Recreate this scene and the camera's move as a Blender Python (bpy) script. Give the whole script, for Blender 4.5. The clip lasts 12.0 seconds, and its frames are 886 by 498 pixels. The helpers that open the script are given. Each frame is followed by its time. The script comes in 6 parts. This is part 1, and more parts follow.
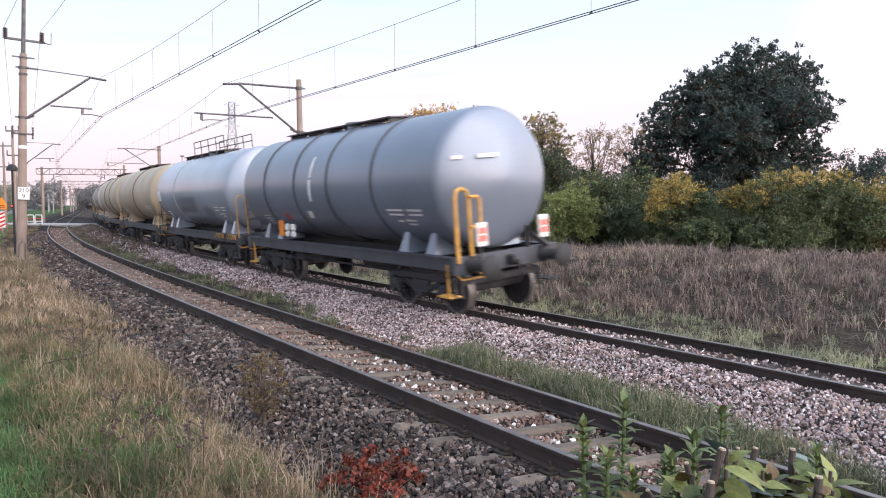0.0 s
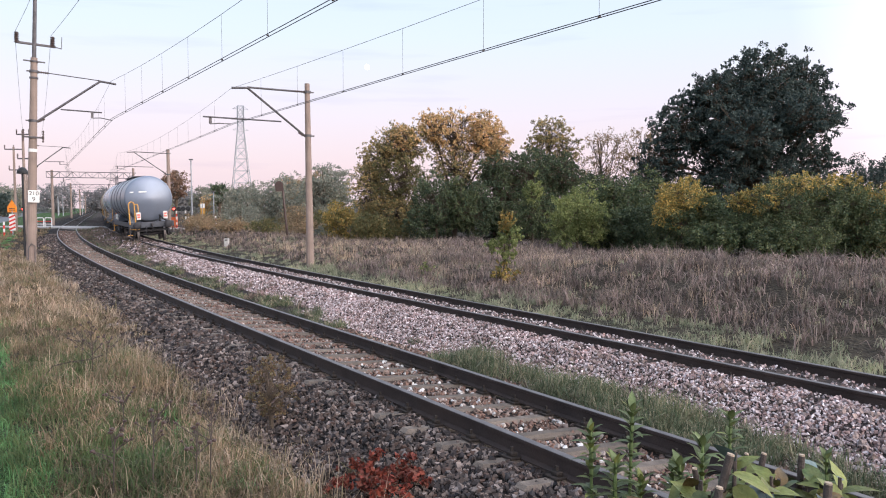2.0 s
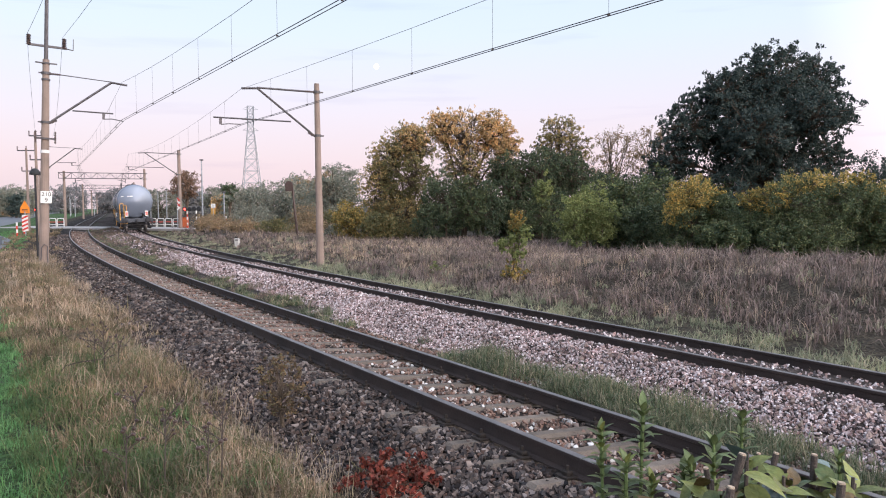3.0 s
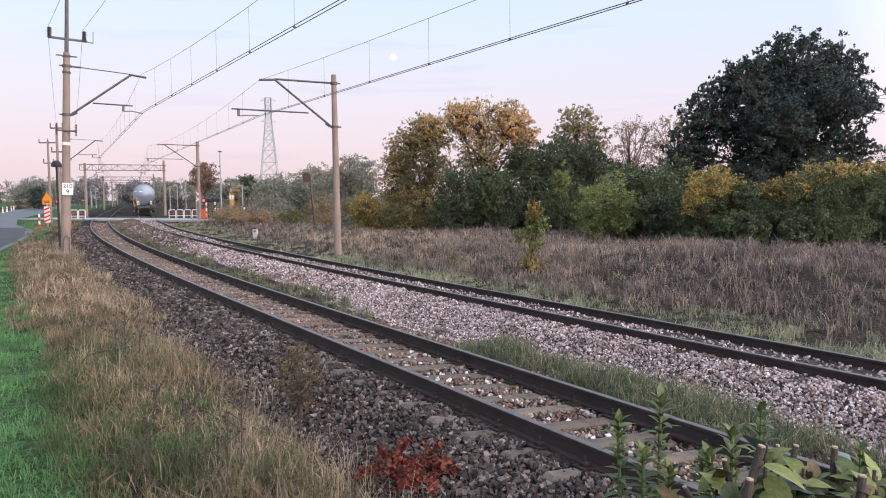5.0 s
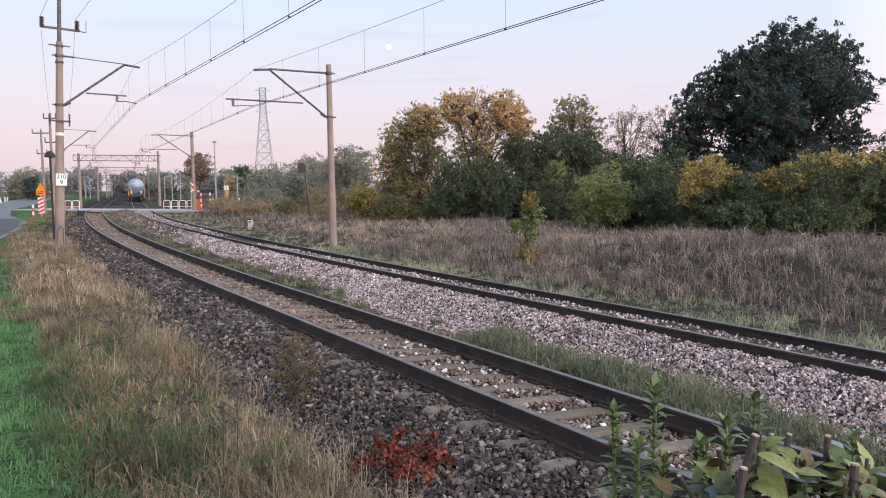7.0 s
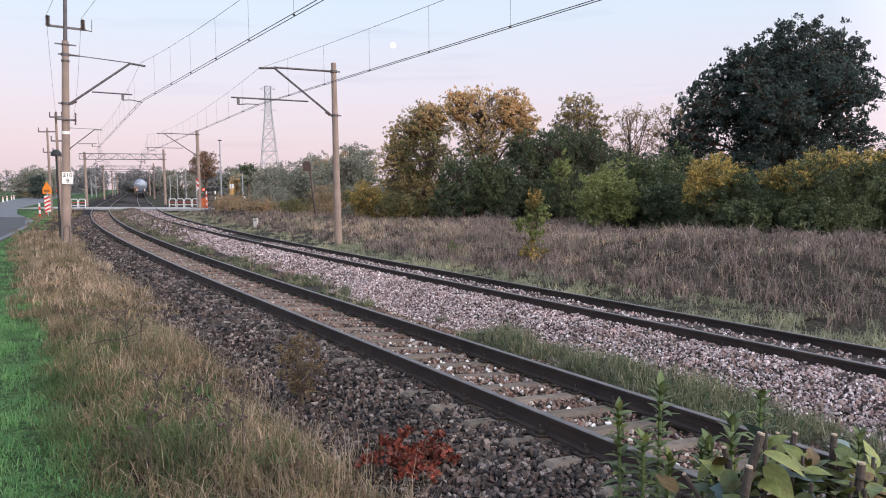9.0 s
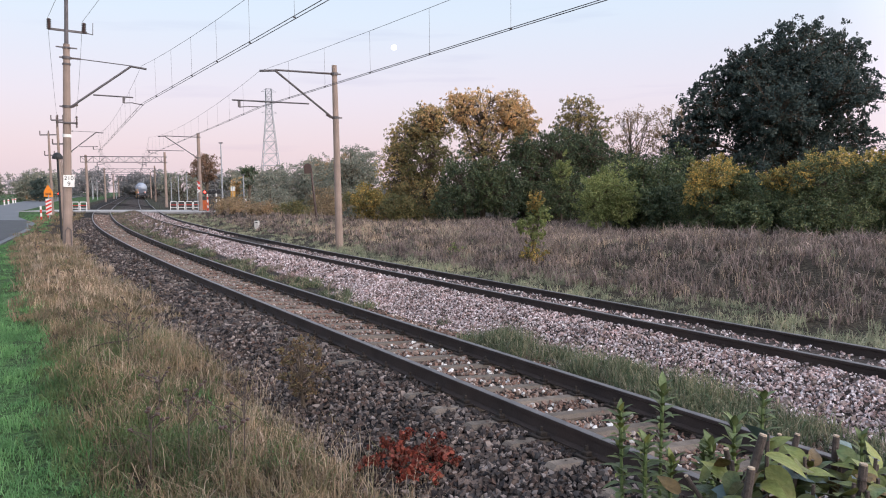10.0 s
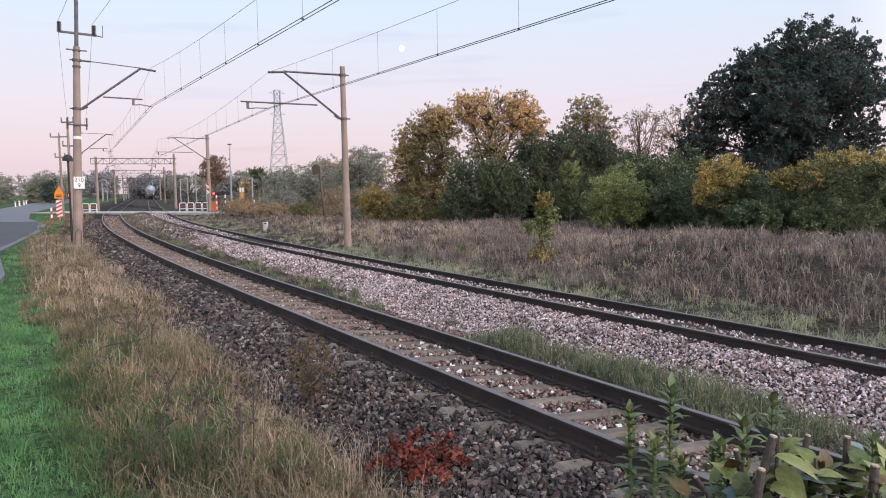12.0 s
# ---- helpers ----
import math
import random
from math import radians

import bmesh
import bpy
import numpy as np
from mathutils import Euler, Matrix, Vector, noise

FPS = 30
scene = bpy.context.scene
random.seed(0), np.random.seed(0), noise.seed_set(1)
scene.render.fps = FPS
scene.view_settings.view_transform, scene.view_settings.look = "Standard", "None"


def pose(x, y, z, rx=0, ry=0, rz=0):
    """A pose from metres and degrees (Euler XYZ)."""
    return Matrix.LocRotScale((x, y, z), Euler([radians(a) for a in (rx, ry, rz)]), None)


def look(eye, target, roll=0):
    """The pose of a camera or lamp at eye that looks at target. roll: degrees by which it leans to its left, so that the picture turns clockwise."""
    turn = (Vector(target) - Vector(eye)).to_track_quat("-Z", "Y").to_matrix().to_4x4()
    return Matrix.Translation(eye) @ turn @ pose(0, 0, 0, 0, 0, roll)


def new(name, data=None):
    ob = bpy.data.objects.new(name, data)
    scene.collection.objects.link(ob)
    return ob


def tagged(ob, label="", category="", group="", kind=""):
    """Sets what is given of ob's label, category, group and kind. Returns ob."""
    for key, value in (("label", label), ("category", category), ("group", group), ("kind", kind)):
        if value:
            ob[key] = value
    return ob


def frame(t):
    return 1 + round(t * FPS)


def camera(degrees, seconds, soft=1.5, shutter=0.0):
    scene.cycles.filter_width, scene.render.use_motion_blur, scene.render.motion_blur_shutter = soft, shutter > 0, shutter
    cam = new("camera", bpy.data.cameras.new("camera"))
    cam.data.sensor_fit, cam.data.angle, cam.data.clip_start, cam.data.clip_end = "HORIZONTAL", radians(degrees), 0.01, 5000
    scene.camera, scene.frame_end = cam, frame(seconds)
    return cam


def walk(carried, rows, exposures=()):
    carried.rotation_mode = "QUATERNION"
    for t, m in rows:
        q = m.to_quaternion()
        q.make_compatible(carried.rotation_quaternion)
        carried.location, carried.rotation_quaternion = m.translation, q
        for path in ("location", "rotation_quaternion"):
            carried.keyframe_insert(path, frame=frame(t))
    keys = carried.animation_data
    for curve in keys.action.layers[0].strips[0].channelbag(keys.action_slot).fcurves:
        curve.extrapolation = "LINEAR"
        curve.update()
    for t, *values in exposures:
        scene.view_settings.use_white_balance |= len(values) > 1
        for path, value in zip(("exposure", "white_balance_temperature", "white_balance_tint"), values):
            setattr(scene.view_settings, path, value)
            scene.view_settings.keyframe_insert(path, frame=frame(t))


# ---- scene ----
import collections
import itertools

cam = camera(62.19, 12.0, soft=1.05, shutter=0.25)
EYE = (0.0, 0.0, 2.207)


def aim(yaw, pitch, roll):
    """Camera pose at the eye: degrees to the left, degrees down, lean."""
    a, b = radians(yaw), radians(pitch)
    return look(EYE, (EYE[0] - math.sin(a) * math.cos(b), EYE[1] + math.cos(a) * math.cos(b), EYE[2] - math.sin(b)), roll)


walk(cam, [(t, aim(y, p, r)) for t, y, p, r in (
    (0.0, -3.447, 3.654, -0.185), (0.5, -3.588, 3.588, -0.161), (1.0, -3.576, 3.502, -0.004), (1.5, -3.282, 3.431, -0.026),
    (2.0, -2.868, 3.358, -0.064), (2.5, -2.462, 3.348, -0.185), (3.0, -2.111, 3.410, -0.275), (5.0, -0.769, 4.114, -0.397),
    (5.5, -0.651, 4.238, -0.358), (6.0, -0.768, 4.391, -0.422), (6.5, -1.012, 4.618, -0.490), (7.0, -1.116, 4.857, -0.433),
    (9.0, -0.728, 4.994, -0.479), (9.5, -0.648, 4.908, -0.588), (10.0, -0.644, 4.841, -0.627), (10.5, -0.602, 4.789, -0.687),
    (11.0, -0.453, 4.759, -0.737), (11.5, -0.204, 4.722, -0.799), (12.0, 0.0, 4.783, -0.790))],
    exposures=[(t, e, 6220, 10) for t, e in ((0.0, 0.36), (0.5, 0.32), (1.0, 0.26), (2.0, 0.20), (3.0, 0.17), (5.0, 0.11), (7.0, 0.06), (9.0, 0.04), (12.0, 0.04))])

# ---- light: dusk, the sun just set behind the camera ----
SUN_BEHIND = radians(132)


def ramp(nodes, links, source, stops):
    n = nodes.new("ShaderNodeValToRGB")
    el = n.color_ramp.elements
    while len(el) < len(stops):
        el.new(0.5)
    for e, (p, c) in zip(el, stops):
        e.position, e.color = p, (c, c, c, 1) if isinstance(c, (int, float)) else (*c, 1)
    links.new(source, n.inputs[0])
    return n.outputs[0]


world = bpy.data.worlds.new("dusk_sky")
scene.world = world
world.use_nodes = True
wn, wl = world.node_tree.nodes, world.node_tree.links
sky = wn.new("ShaderNodeTexSky")
sky.sky_type, sky.sun_disc = "NISHITA", False
sky.sun_elevation, sky.sun_rotation, sky.dust_density = radians(3), SUN_BEHIND, 2.0
coord = wn.new("ShaderNodeTexCoord")
sep = wn.new("ShaderNodeSeparateXYZ")
wl.new(coord.outputs["Generated"], sep.inputs[0])
glow = ramp(wn, wl, sep.outputs["Z"], [(0.0, (0.84, 0.67, 0.70)), (0.05, (0.88, 0.71, 0.76)), (0.12, (0.86, 0.77, 0.86)), (0.22, (0.76, 0.83, 0.94)), (0.40, (0.62, 0.77, 0.97)), (1.0, (0.50, 0.66, 0.92))])
mix = wn.new("ShaderNodeMix")
mix.data_type, mix.blend_type = "RGBA", "ADD"
mix.inputs[0].default_value = 0.04
# afterglow round the place where the sun went down
after = wn.new("ShaderNodeVectorMath")
after.operation = "DOT_PRODUCT"
wl.new(coord.outputs["Generated"], after.inputs[0])
after.inputs[1].default_value = (0.86, -0.49, 0.14)
west = ramp(wn, wl, after.outputs["Value"], [(0.0, (0, 0, 0)), (0.35, (0.42, 0.38, 0.37)), (0.7, (1.0, 0.88, 0.82)), (1.0, (1.0, 0.92, 0.84))])
gain = wn.new("ShaderNodeMix")
gain.data_type, gain.blend_type = "RGBA", "ADD"
gain.inputs[0].default_value = 1.0
wl.new(glow, gain.inputs[6]), wl.new(west, gain.inputs[7])
double = wn.new("ShaderNodeMix")
double.data_type, double.blend_type = "RGBA", "ADD"
double.inputs[0].default_value = 1.0
wl.new(gain.outputs[2], double.inputs[6]), wl.new(west, double.inputs[7])
wl.new(double.outputs[2], mix.inputs[6]), wl.new(sky.outputs[0], mix.inputs[7])
streak = wn.new("ShaderNodeMapping")
streak.inputs["Scale"].default_value = (2.2, 2.2, 26.0)
wl.new(coord.outputs["Generated"], streak.inputs[0])
cloud = wn.new("ShaderNodeTexNoise")
cloud.inputs["Scale"].default_value, cloud.inputs["Detail"].default_value = 1.6, 5
wl.new(streak.outputs[0], cloud.inputs["Vector"])
veil = wn.new("ShaderNodeMix")
veil.data_type, veil.blend_type = "RGBA", "MULTIPLY"
veil.inputs[0].default_value = 1.0
wl.new(mix.outputs[2], veil.inputs[6])
wl.new(ramp(wn, wl, cloud.outputs[0], [(0.60, (1, 1, 1)), (0.72, (0.93, 0.93, 0.96))]), veil.inputs[7])
bg = wn["Background"]
bg.inputs[1].default_value = 0.93
wl.new(veil.outputs[2], bg.inputs[0])
sun = new("sun", bpy.data.lights.new("sun", "SUN"))
sun.data.energy, sun.data.angle, sun.data.color = 1.85, radians(60), (1.0, 0.87, 0.77)
sun.matrix_basis = look((0, 0, 46), (math.sin(radians(-48)) * 100, math.cos(radians(-48)) * 100, 0))


# ---- materials ----
def mat(name, color, rough=0.8, metal=0.0, vary=0.25, scale=8.0, fine=90.0, bump=0.3, dirt=None, dirt_amount=0.4, spec=0.4, piece=0.0, island=0.0, soft=0.0):
    """Procedural surface: two scales of tone, optional dirt of another colour, relief; piece/island vary single pieces."""
    m = bpy.data.materials.new(name)
    m.use_nodes = True
    n, l = m.node_tree.nodes, m.node_tree.links
    b = n["Principled BSDF"]
    tc = n.new("ShaderNodeTexCoord")
    big, small = n.new("ShaderNodeTexNoise"), n.new("ShaderNodeTexNoise")
    for t, s, d in ((big, scale, 4), (small, fine, 3)):
        t.inputs["Scale"].default_value, t.inputs["Detail"].default_value = s, d
        l.new(tc.outputs["Object"], t.inputs["Vector"])
    def scaled(c, k):
        return tuple(min(1, v * k) for v in c)
    base = ramp(n, l, big.outputs[0], [(0.3, scaled(color, 1 - vary)), (0.7, scaled(color, 1 + vary))])
    tone = ramp(n, l, small.outputs[0], [(0.3, 1 - vary * 0.7), (0.7, 1 + vary * 0.5)])
    def blend(kind, fac, a, c):
        x = n.new("ShaderNodeMix")
        x.data_type, x.blend_type = "RGBA", kind
        if isinstance(fac, float):
            x.inputs[0].default_value = fac
        else:
            l.new(fac, x.inputs[0])
        for k, v in ((6, a), (7, c)):
            if isinstance(v, tuple):
                x.inputs[k].default_value = (*v, 1)
            else:
                l.new(v, x.inputs[k])
        return x.outputs[2]
    col = blend("MULTIPLY", 1.0, base, tone)
    if dirt:
        t = n.new("ShaderNodeTexNoise")
        t.inputs["Scale"].default_value, t.inputs["Detail"].default_value = scale * 0.6, 6
        l.new(tc.outputs["Object"], t.inputs["Vector"])
        col = blend("MIX", ramp(n, l, t.outputs[0], [(0.5 - dirt_amount * 0.3, 0.0), (0.75, dirt_amount)]), col, dirt)
    for amount, node, socket in ((piece, "ShaderNodeObjectInfo", "Random"), (island, "ShaderNodeNewGeometry", "Random Per Island")):
        if amount:
            o = n.new(node)
            col = blend("MULTIPLY", 1.0, col, ramp(n, l, o.outputs[socket], [(0.0, 1 - amount), (1.0, 1 + amount)]))
    l.new(col, b.inputs["Base Color"])
    b.inputs["Roughness"].default_value, b.inputs["Metallic"].default_value = rough, metal
    b.inputs["Specular IOR Level"].default_value = spec
    if bump:
        u = n.new("ShaderNodeBump")
        u.inputs["Strength"].default_value, u.inputs["Distance"].default_value = bump, 0.02
        l.new(small.outputs[0], u.inputs["Height"])
        l.new(u.outputs[0], b.inputs["Normal"])
    return m


def leafy(name, colors, trans=0.3, rough=0.6, patch_scale=0.9, dark=(0.62, 0.66, 0.66), light=(1.35, 1.28, 1.2)):
    """Leaves or blades: the tone of each is drawn from colors; thin, so some light passes."""
    m = bpy.data.materials.new(name)
    m.use_nodes = True
    n, l = m.node_tree.nodes, m.node_tree.links
    b = n["Principled BSDF"]
    g = n.new("ShaderNodeNewGeometry")
    c = ramp(n, l, g.outputs["Random Per Island"], [(i / max(1, len(colors) - 1), k) for i, k in enumerate(colors)])
    tc, cloud = n.new("ShaderNodeTexCoord"), n.new("ShaderNodeTexNoise")
    cloud.inputs["Scale"].default_value, cloud.inputs["Detail"].default_value = patch_scale, 3
    l.new(tc.outputs["Object"], cloud.inputs["Vector"])
    tone = n.new("ShaderNodeMix")
    tone.data_type, tone.blend_type = "RGBA", "MULTIPLY"
    tone.inputs[0].default_value = 1.0
    l.new(c, tone.inputs[6])
    l.new(ramp(n, l, cloud.outputs[0], [(0.32, dark), (0.5, (1, 1, 1)), (0.68, light)]), tone.inputs[7])
    c = tone.outputs[2]
    l.new(c, b.inputs["Base Color"])
    b.inputs["Roughness"].default_value, b.inputs["Specular IOR Level"].default_value = rough, 0.25
    t = n.new("ShaderNodeBsdfTranslucent")
    l.new(c, t.inputs[0])
    x = n.new("ShaderNodeMixShader")
    x.inputs[0].default_value = trans
    l.new(b.outputs[0], x.inputs[1]), l.new(t.outputs[0], x.inputs[2])
    l.new(x.outputs[0], n["Material Output"].inputs[0])
    return m


def glowing(name, color, strength):
    m = bpy.data.materials.new(name)
    m.use_nodes = True
    b = m.node_tree.nodes["Principled BSDF"]
    b.inputs["Base Color"].default_value = b.inputs["Emission Color"].default_value = (*color, 1)
    b.inputs["Emission Strength"].default_value = strength
    return m


RUST = mat("rail_rust", (0.044, 0.033, 0.031), 0.75, 0.2, 0.3, 3, 60, 0.25, (0.07, 0.045, 0.035), 0.5)
RAIL_TOP = mat("rail_head_steel", (0.17, 0.15, 0.145), 0.48, 0.6, 0.2, 6, 80, 0.05)
SLEEPER = mat("concrete_sleeper", (0.165, 0.135, 0.112), 0.9, 0, 0.3, 6, 70, 0.5, (0.09, 0.07, 0.06), 0.6, piece=0.2)
CLIP = mat("fastening_iron", (0.035, 0.027, 0.023), 0.8, 0.3, 0.3, 20, 90, 0.3)
CONCRETE = mat("mast_concrete", (0.265, 0.20, 0.17), 0.85, 0, 0.18, 1.5, 60, 0.35, (0.20, 0.15, 0.12), 0.5)
STEEL = mat("grey_steel", (0.11, 0.10, 0.105), 0.6, 0.5, 0.25, 5, 60, 0.2)
GALV = mat("galvanised_steel", (0.33, 0.34, 0.36), 0.5, 0.4, 0.15, 5, 60, 0.1)
WIRE = mat("copper_wire", (0.07, 0.06, 0.06), 0.6, 0.4, 0.1, 5, 60, 0.0)
CERAMIC = mat("brown_ceramic", (0.06, 0.035, 0.03), 0.3, 0, 0.2, 8, 60, 0.0)
BARK = mat("bark", (0.10, 0.075, 0.055), 0.95, 0, 0.35, 4, 40, 0.8)
WHITE = mat("white_paint", (0.72, 0.70, 0.68), 0.6, 0, 0.12, 5, 60, 0.1, (0.4, 0.36, 0.32), 0.3)
RED = mat("red_paint", (0.55, 0.045, 0.03), 0.55, 0, 0.12, 5, 60, 0.1)
BLACK = mat("black_paint", (0.02, 0.02, 0.022), 0.6, 0, 0.2, 5, 60, 0.1)
YELLOW = mat("yellow_paint", (0.58, 0.31, 0.07), 0.6, 0, 0.2, 6, 60, 0.1, (0.25, 0.12, 0.05), 0.4)
ORANGE = mat("orange_paint", (0.75, 0.23, 0.02), 0.5, 0, 0.12, 5, 60, 0.1)


# ---- mesh helpers ----
def data_of(name, verts, faces, material, smooth=False):
    me = bpy.data.meshes.new(name)
    me.from_pydata(verts, [], faces)
    if material:
        me.materials.append(material)
    if smooth:
        me.shade_smooth()
    return me


def bulk(name, verts, loops, sizes, material, smooth=False):
    """A large mesh from arrays: points, corner indices and the corner count of each face."""
    me = bpy.data.meshes.new(name)
    me.vertices.add(len(verts))
    me.vertices.foreach_set("co", np.asarray(verts, np.float32).ravel())
    me.loops.add(len(loops))
    me.loops.foreach_set("vertex_index", np.asarray(loops, np.int32))
    me.polygons.add(len(sizes))
    starts = np.concatenate([[0], np.cumsum(sizes)[:-1]])
    me.polygons.foreach_set("loop_start", starts.astype(np.int32))
    me.polygons.foreach_set("loop_total", np.asarray(sizes, np.int32))
    me.materials.append(material)
    me.update(calc_edges=True)
    if smooth:
        me.shade_smooth()
    else:
        me.shade_flat()
    return me


def part(name, bm, material, parent, label="", smooth=False):
    me = bpy.data.meshes.new(name)
    bm.to_mesh(me)
    bm.free()
    for x in material if isinstance(material, (list, tuple)) else (material,):
        me.materials.append(x)
    if smooth:
        me.shade_auto_smooth() if hasattr(me, "shade_auto_smooth") else me.shade_smooth()
    ob = new(name, me)
    ob.parent = parent
    if label:
        ob["label"] = label
    return ob


def thing(name, m, label, category, group="", kind=""):
    ob = new(name)
    ob.matrix_basis = m
    return tagged(ob, label, category, group, kind)


def box(bm, size, m=Matrix(), bevel=0.0, mi=0):
    r = bmesh.ops.create_cube(bm, size=1, matrix=m @ Matrix.Diagonal((*size, 1)))
    vs = r["verts"]
    if bevel:
        es = list({e for v in vs for e in v.link_edges})
        q = bmesh.ops.bevel(bm, geom=es, offset=bevel, segments=1, affect="EDGES")
        if mi:
            for f in q["faces"]:
                f.material_index = mi
    if mi:
        for f in {f for v in vs if v.is_valid for f in v.link_faces}:
            f.material_index = mi
    return bm


def tube(bm, a, b, r, r2=None, n=8, caps=True):
    a, b = Vector(a), Vector(b)
    d = b - a
    m = Matrix.Translation((a + b) / 2) @ d.to_track_quat("Z", "Y").to_matrix().to_4x4()
    bmesh.ops.create_cone(bm, cap_ends=caps, segments=n, radius1=r, radius2=r if r2 is None else r2, depth=d.length, matrix=m)
    return bm


def pipe(bm, pts, r, n=6):
    """One continuous round bar through the points."""
    pts = [Vector(p) for p in pts]
    rings = []
    for i, p in enumerate(pts):
        d = (pts[min(i + 1, len(pts) - 1)] - pts[max(i - 1, 0)]).normalized()
        if i == 0:
            ax = d.orthogonal().normalized()
        ax = (ax - d * ax.dot(d)).normalized()
        ay = d.cross(ax)
        rings.append([bm.verts.new(p + (ax * math.cos(2 * math.pi * k / n) + ay * math.sin(2 * math.pi * k / n)) * r) for k in range(n)])
    for a, b in zip(rings[:-1], rings[1:]):
        for k in range(n):
            bm.faces.new((a[k], a[(k + 1) % n], b[(k + 1) % n], b[k]))
    bm.faces.new(rings[0][::-1])
    bm.faces.new(rings[-1])
    return bm


def lathe(bm, profile, axis="X", n=32, m=Matrix()):
    """A turned body from (along, radius) pairs."""
    rings = []
    for t, r in profile:
        ring = []
        for k in range(n):
            a = 2 * math.pi * k / n
            p = (t, r * math.cos(a), r * math.sin(a)) if axis == "X" else (r * math.cos(a), r * math.sin(a), t)
            ring.append(bm.verts.new(m @ Vector(p)))
        rings.append(ring)
    for a, b in zip(rings[:-1], rings[1:]):
        for k in range(n):
            bm.faces.new((a[k], a[(k + 1) % n], b[(k + 1) % n], b[k]) if axis != "X" else (a[k], b[k], b[(k + 1) % n], a[(k + 1) % n]))
    bm.faces.new(rings[0][::1] if axis == "X" else rings[0][::-1])
    bm.faces.new(rings[-1][::-1] if axis == "X" else rings[-1])
    bmesh.ops.recalc_face_normals(bm, faces=bm.faces)
    return bm


# ---- the line: two curved tracks; s runs along the nearer rail, u to its right ----
S_ALL = np.concatenate([np.arange(-60, 140, 0.25), np.arange(140, 900, 4.0)])
TH = np.interp(S_ALL, [7.45, 53.0, 93.0, 125.0], np.radians([31.07, 25.24, 22.2, 21.8]))
_d = np.gradient(S_ALL)
_x, _y = -np.cumsum(np.sin(TH) * _d), np.cumsum(np.cos(TH) * _d)
_i = int(np.argmin(abs(S_ALL)))
PX, PY = _x - _x[_i] + 0.0894, _y - _y[_i] + 8.0
GAUGE, NEAR_U, FAR_U, FAR_Z = 1.507, 0.7535, 4.830, 0.037


def far_u(s):
    """Middle of the farther track: it draws away from the nearer one towards the crossing."""
    return FAR_U + 0.6 * smooth01(42, 95, s)


def smooth01(a, b, x):
    t = np.clip((x - a) / (b - a), 0, 1)
    return t * t * (3 - 2 * t)


def cant(s):
    return 0.132 * (1 - 0.8 * np.clip((s - 27.5) / 45.5, 0, 1))


def at(s, u, z=0.0):
    """World place at s along and u across the line."""
    th = np.interp(s, S_ALL, TH)
    return np.array((np.interp(s, S_ALL, PX) + u * np.cos(th), np.interp(s, S_ALL, PY) + u * np.sin(th), z + 0 * th))


def su(x, y):
    """s and u of world places (arrays)."""
    x, y = np.atleast_1d(x).astype(float), np.atleast_1d(y).astype(float)
    s = (y - 8) / math.cos(radians(27))
    for _ in range(6):
        th = np.interp(s, S_ALL, TH)
        dx, dy = x - np.interp(s, S_ALL, PX), y - np.interp(s, S_ALL, PY)
        s = s + 0.9 * (-np.sin(th) * dx + np.cos(th) * dy)
    th = np.interp(s, S_ALL, TH)
    dx, dy = x - np.interp(s, S_ALL, PX), y - np.interp(s, S_ALL, PY)
    return s, np.cos(th) * dx + np.sin(th) * dy


def heading(s):
    return float(np.degrees(np.interp(s, S_ALL, TH)))


def on_line(s, u, z=0.0, turn=0.0):
    """Pose with local y along the line (away) and local x to its right."""
    p = at(s, u, z)
    return pose(p[0], p[1], p[2], 0, 0, heading(s) + turn)
# ---- ground ----
def lumps(x, y, k):
    return (np.sin(x * k + 1.3) * np.sin(y * k * 1.1 + 0.4) + 0.5 * np.sin(x * k * 2.3 + y * k * 1.7) + 0.35 * np.sin(x * k * 4.1 - y * k * 3.3 + 2)) / 1.85


PROFILE_U = [-60, -14, -5, -3.8, -3.0, -2.3, -1.7, -1.2, -0.8, -0.25, 0, 1.5, 1.9, 2.4, 2.9, 3.5, 4.07, 5.6, 6.2, 7.4, 9.0, 11, 13, 16, 30, 80]
PROFILE_Z = [-0.12, -0.12, -0.12, -0.08, 0.00, -0.02, -0.28, -0.20, -0.10, -0.045, -0.10, -0.225, -0.24, -0.24, -0.15, 0.03, 0.045, -0.10, -0.30, -0.42, -0.30, 0.0, 0.12, 0.10, 0.0, 0.0]


def height(s, u):
    z = np.interp(u, PROFILE_U, PROFILE_Z)
    rough = np.where((u > -1.8) & (u < 6.4), 0.02, 0.06) * np.where((u > -3.9) & (u < 60), 1, 0.3)
    far = smooth01(60, 90, s)
    z = z * (1 - 0.75 * far) - 0.06 * far * ((u > -1.5) & (u < 7))
    z = z + 0.30 * smooth01(10.2, 12.6, u) * (1 - smooth01(9.5, 13.5, s)) * (1 - smooth01(17, 24, u))
    return z + rough * lumps(u, s, 1.3)


def ground_at(x, y):
    s, u = su(x, y)
    return float(height(s, u)[0])


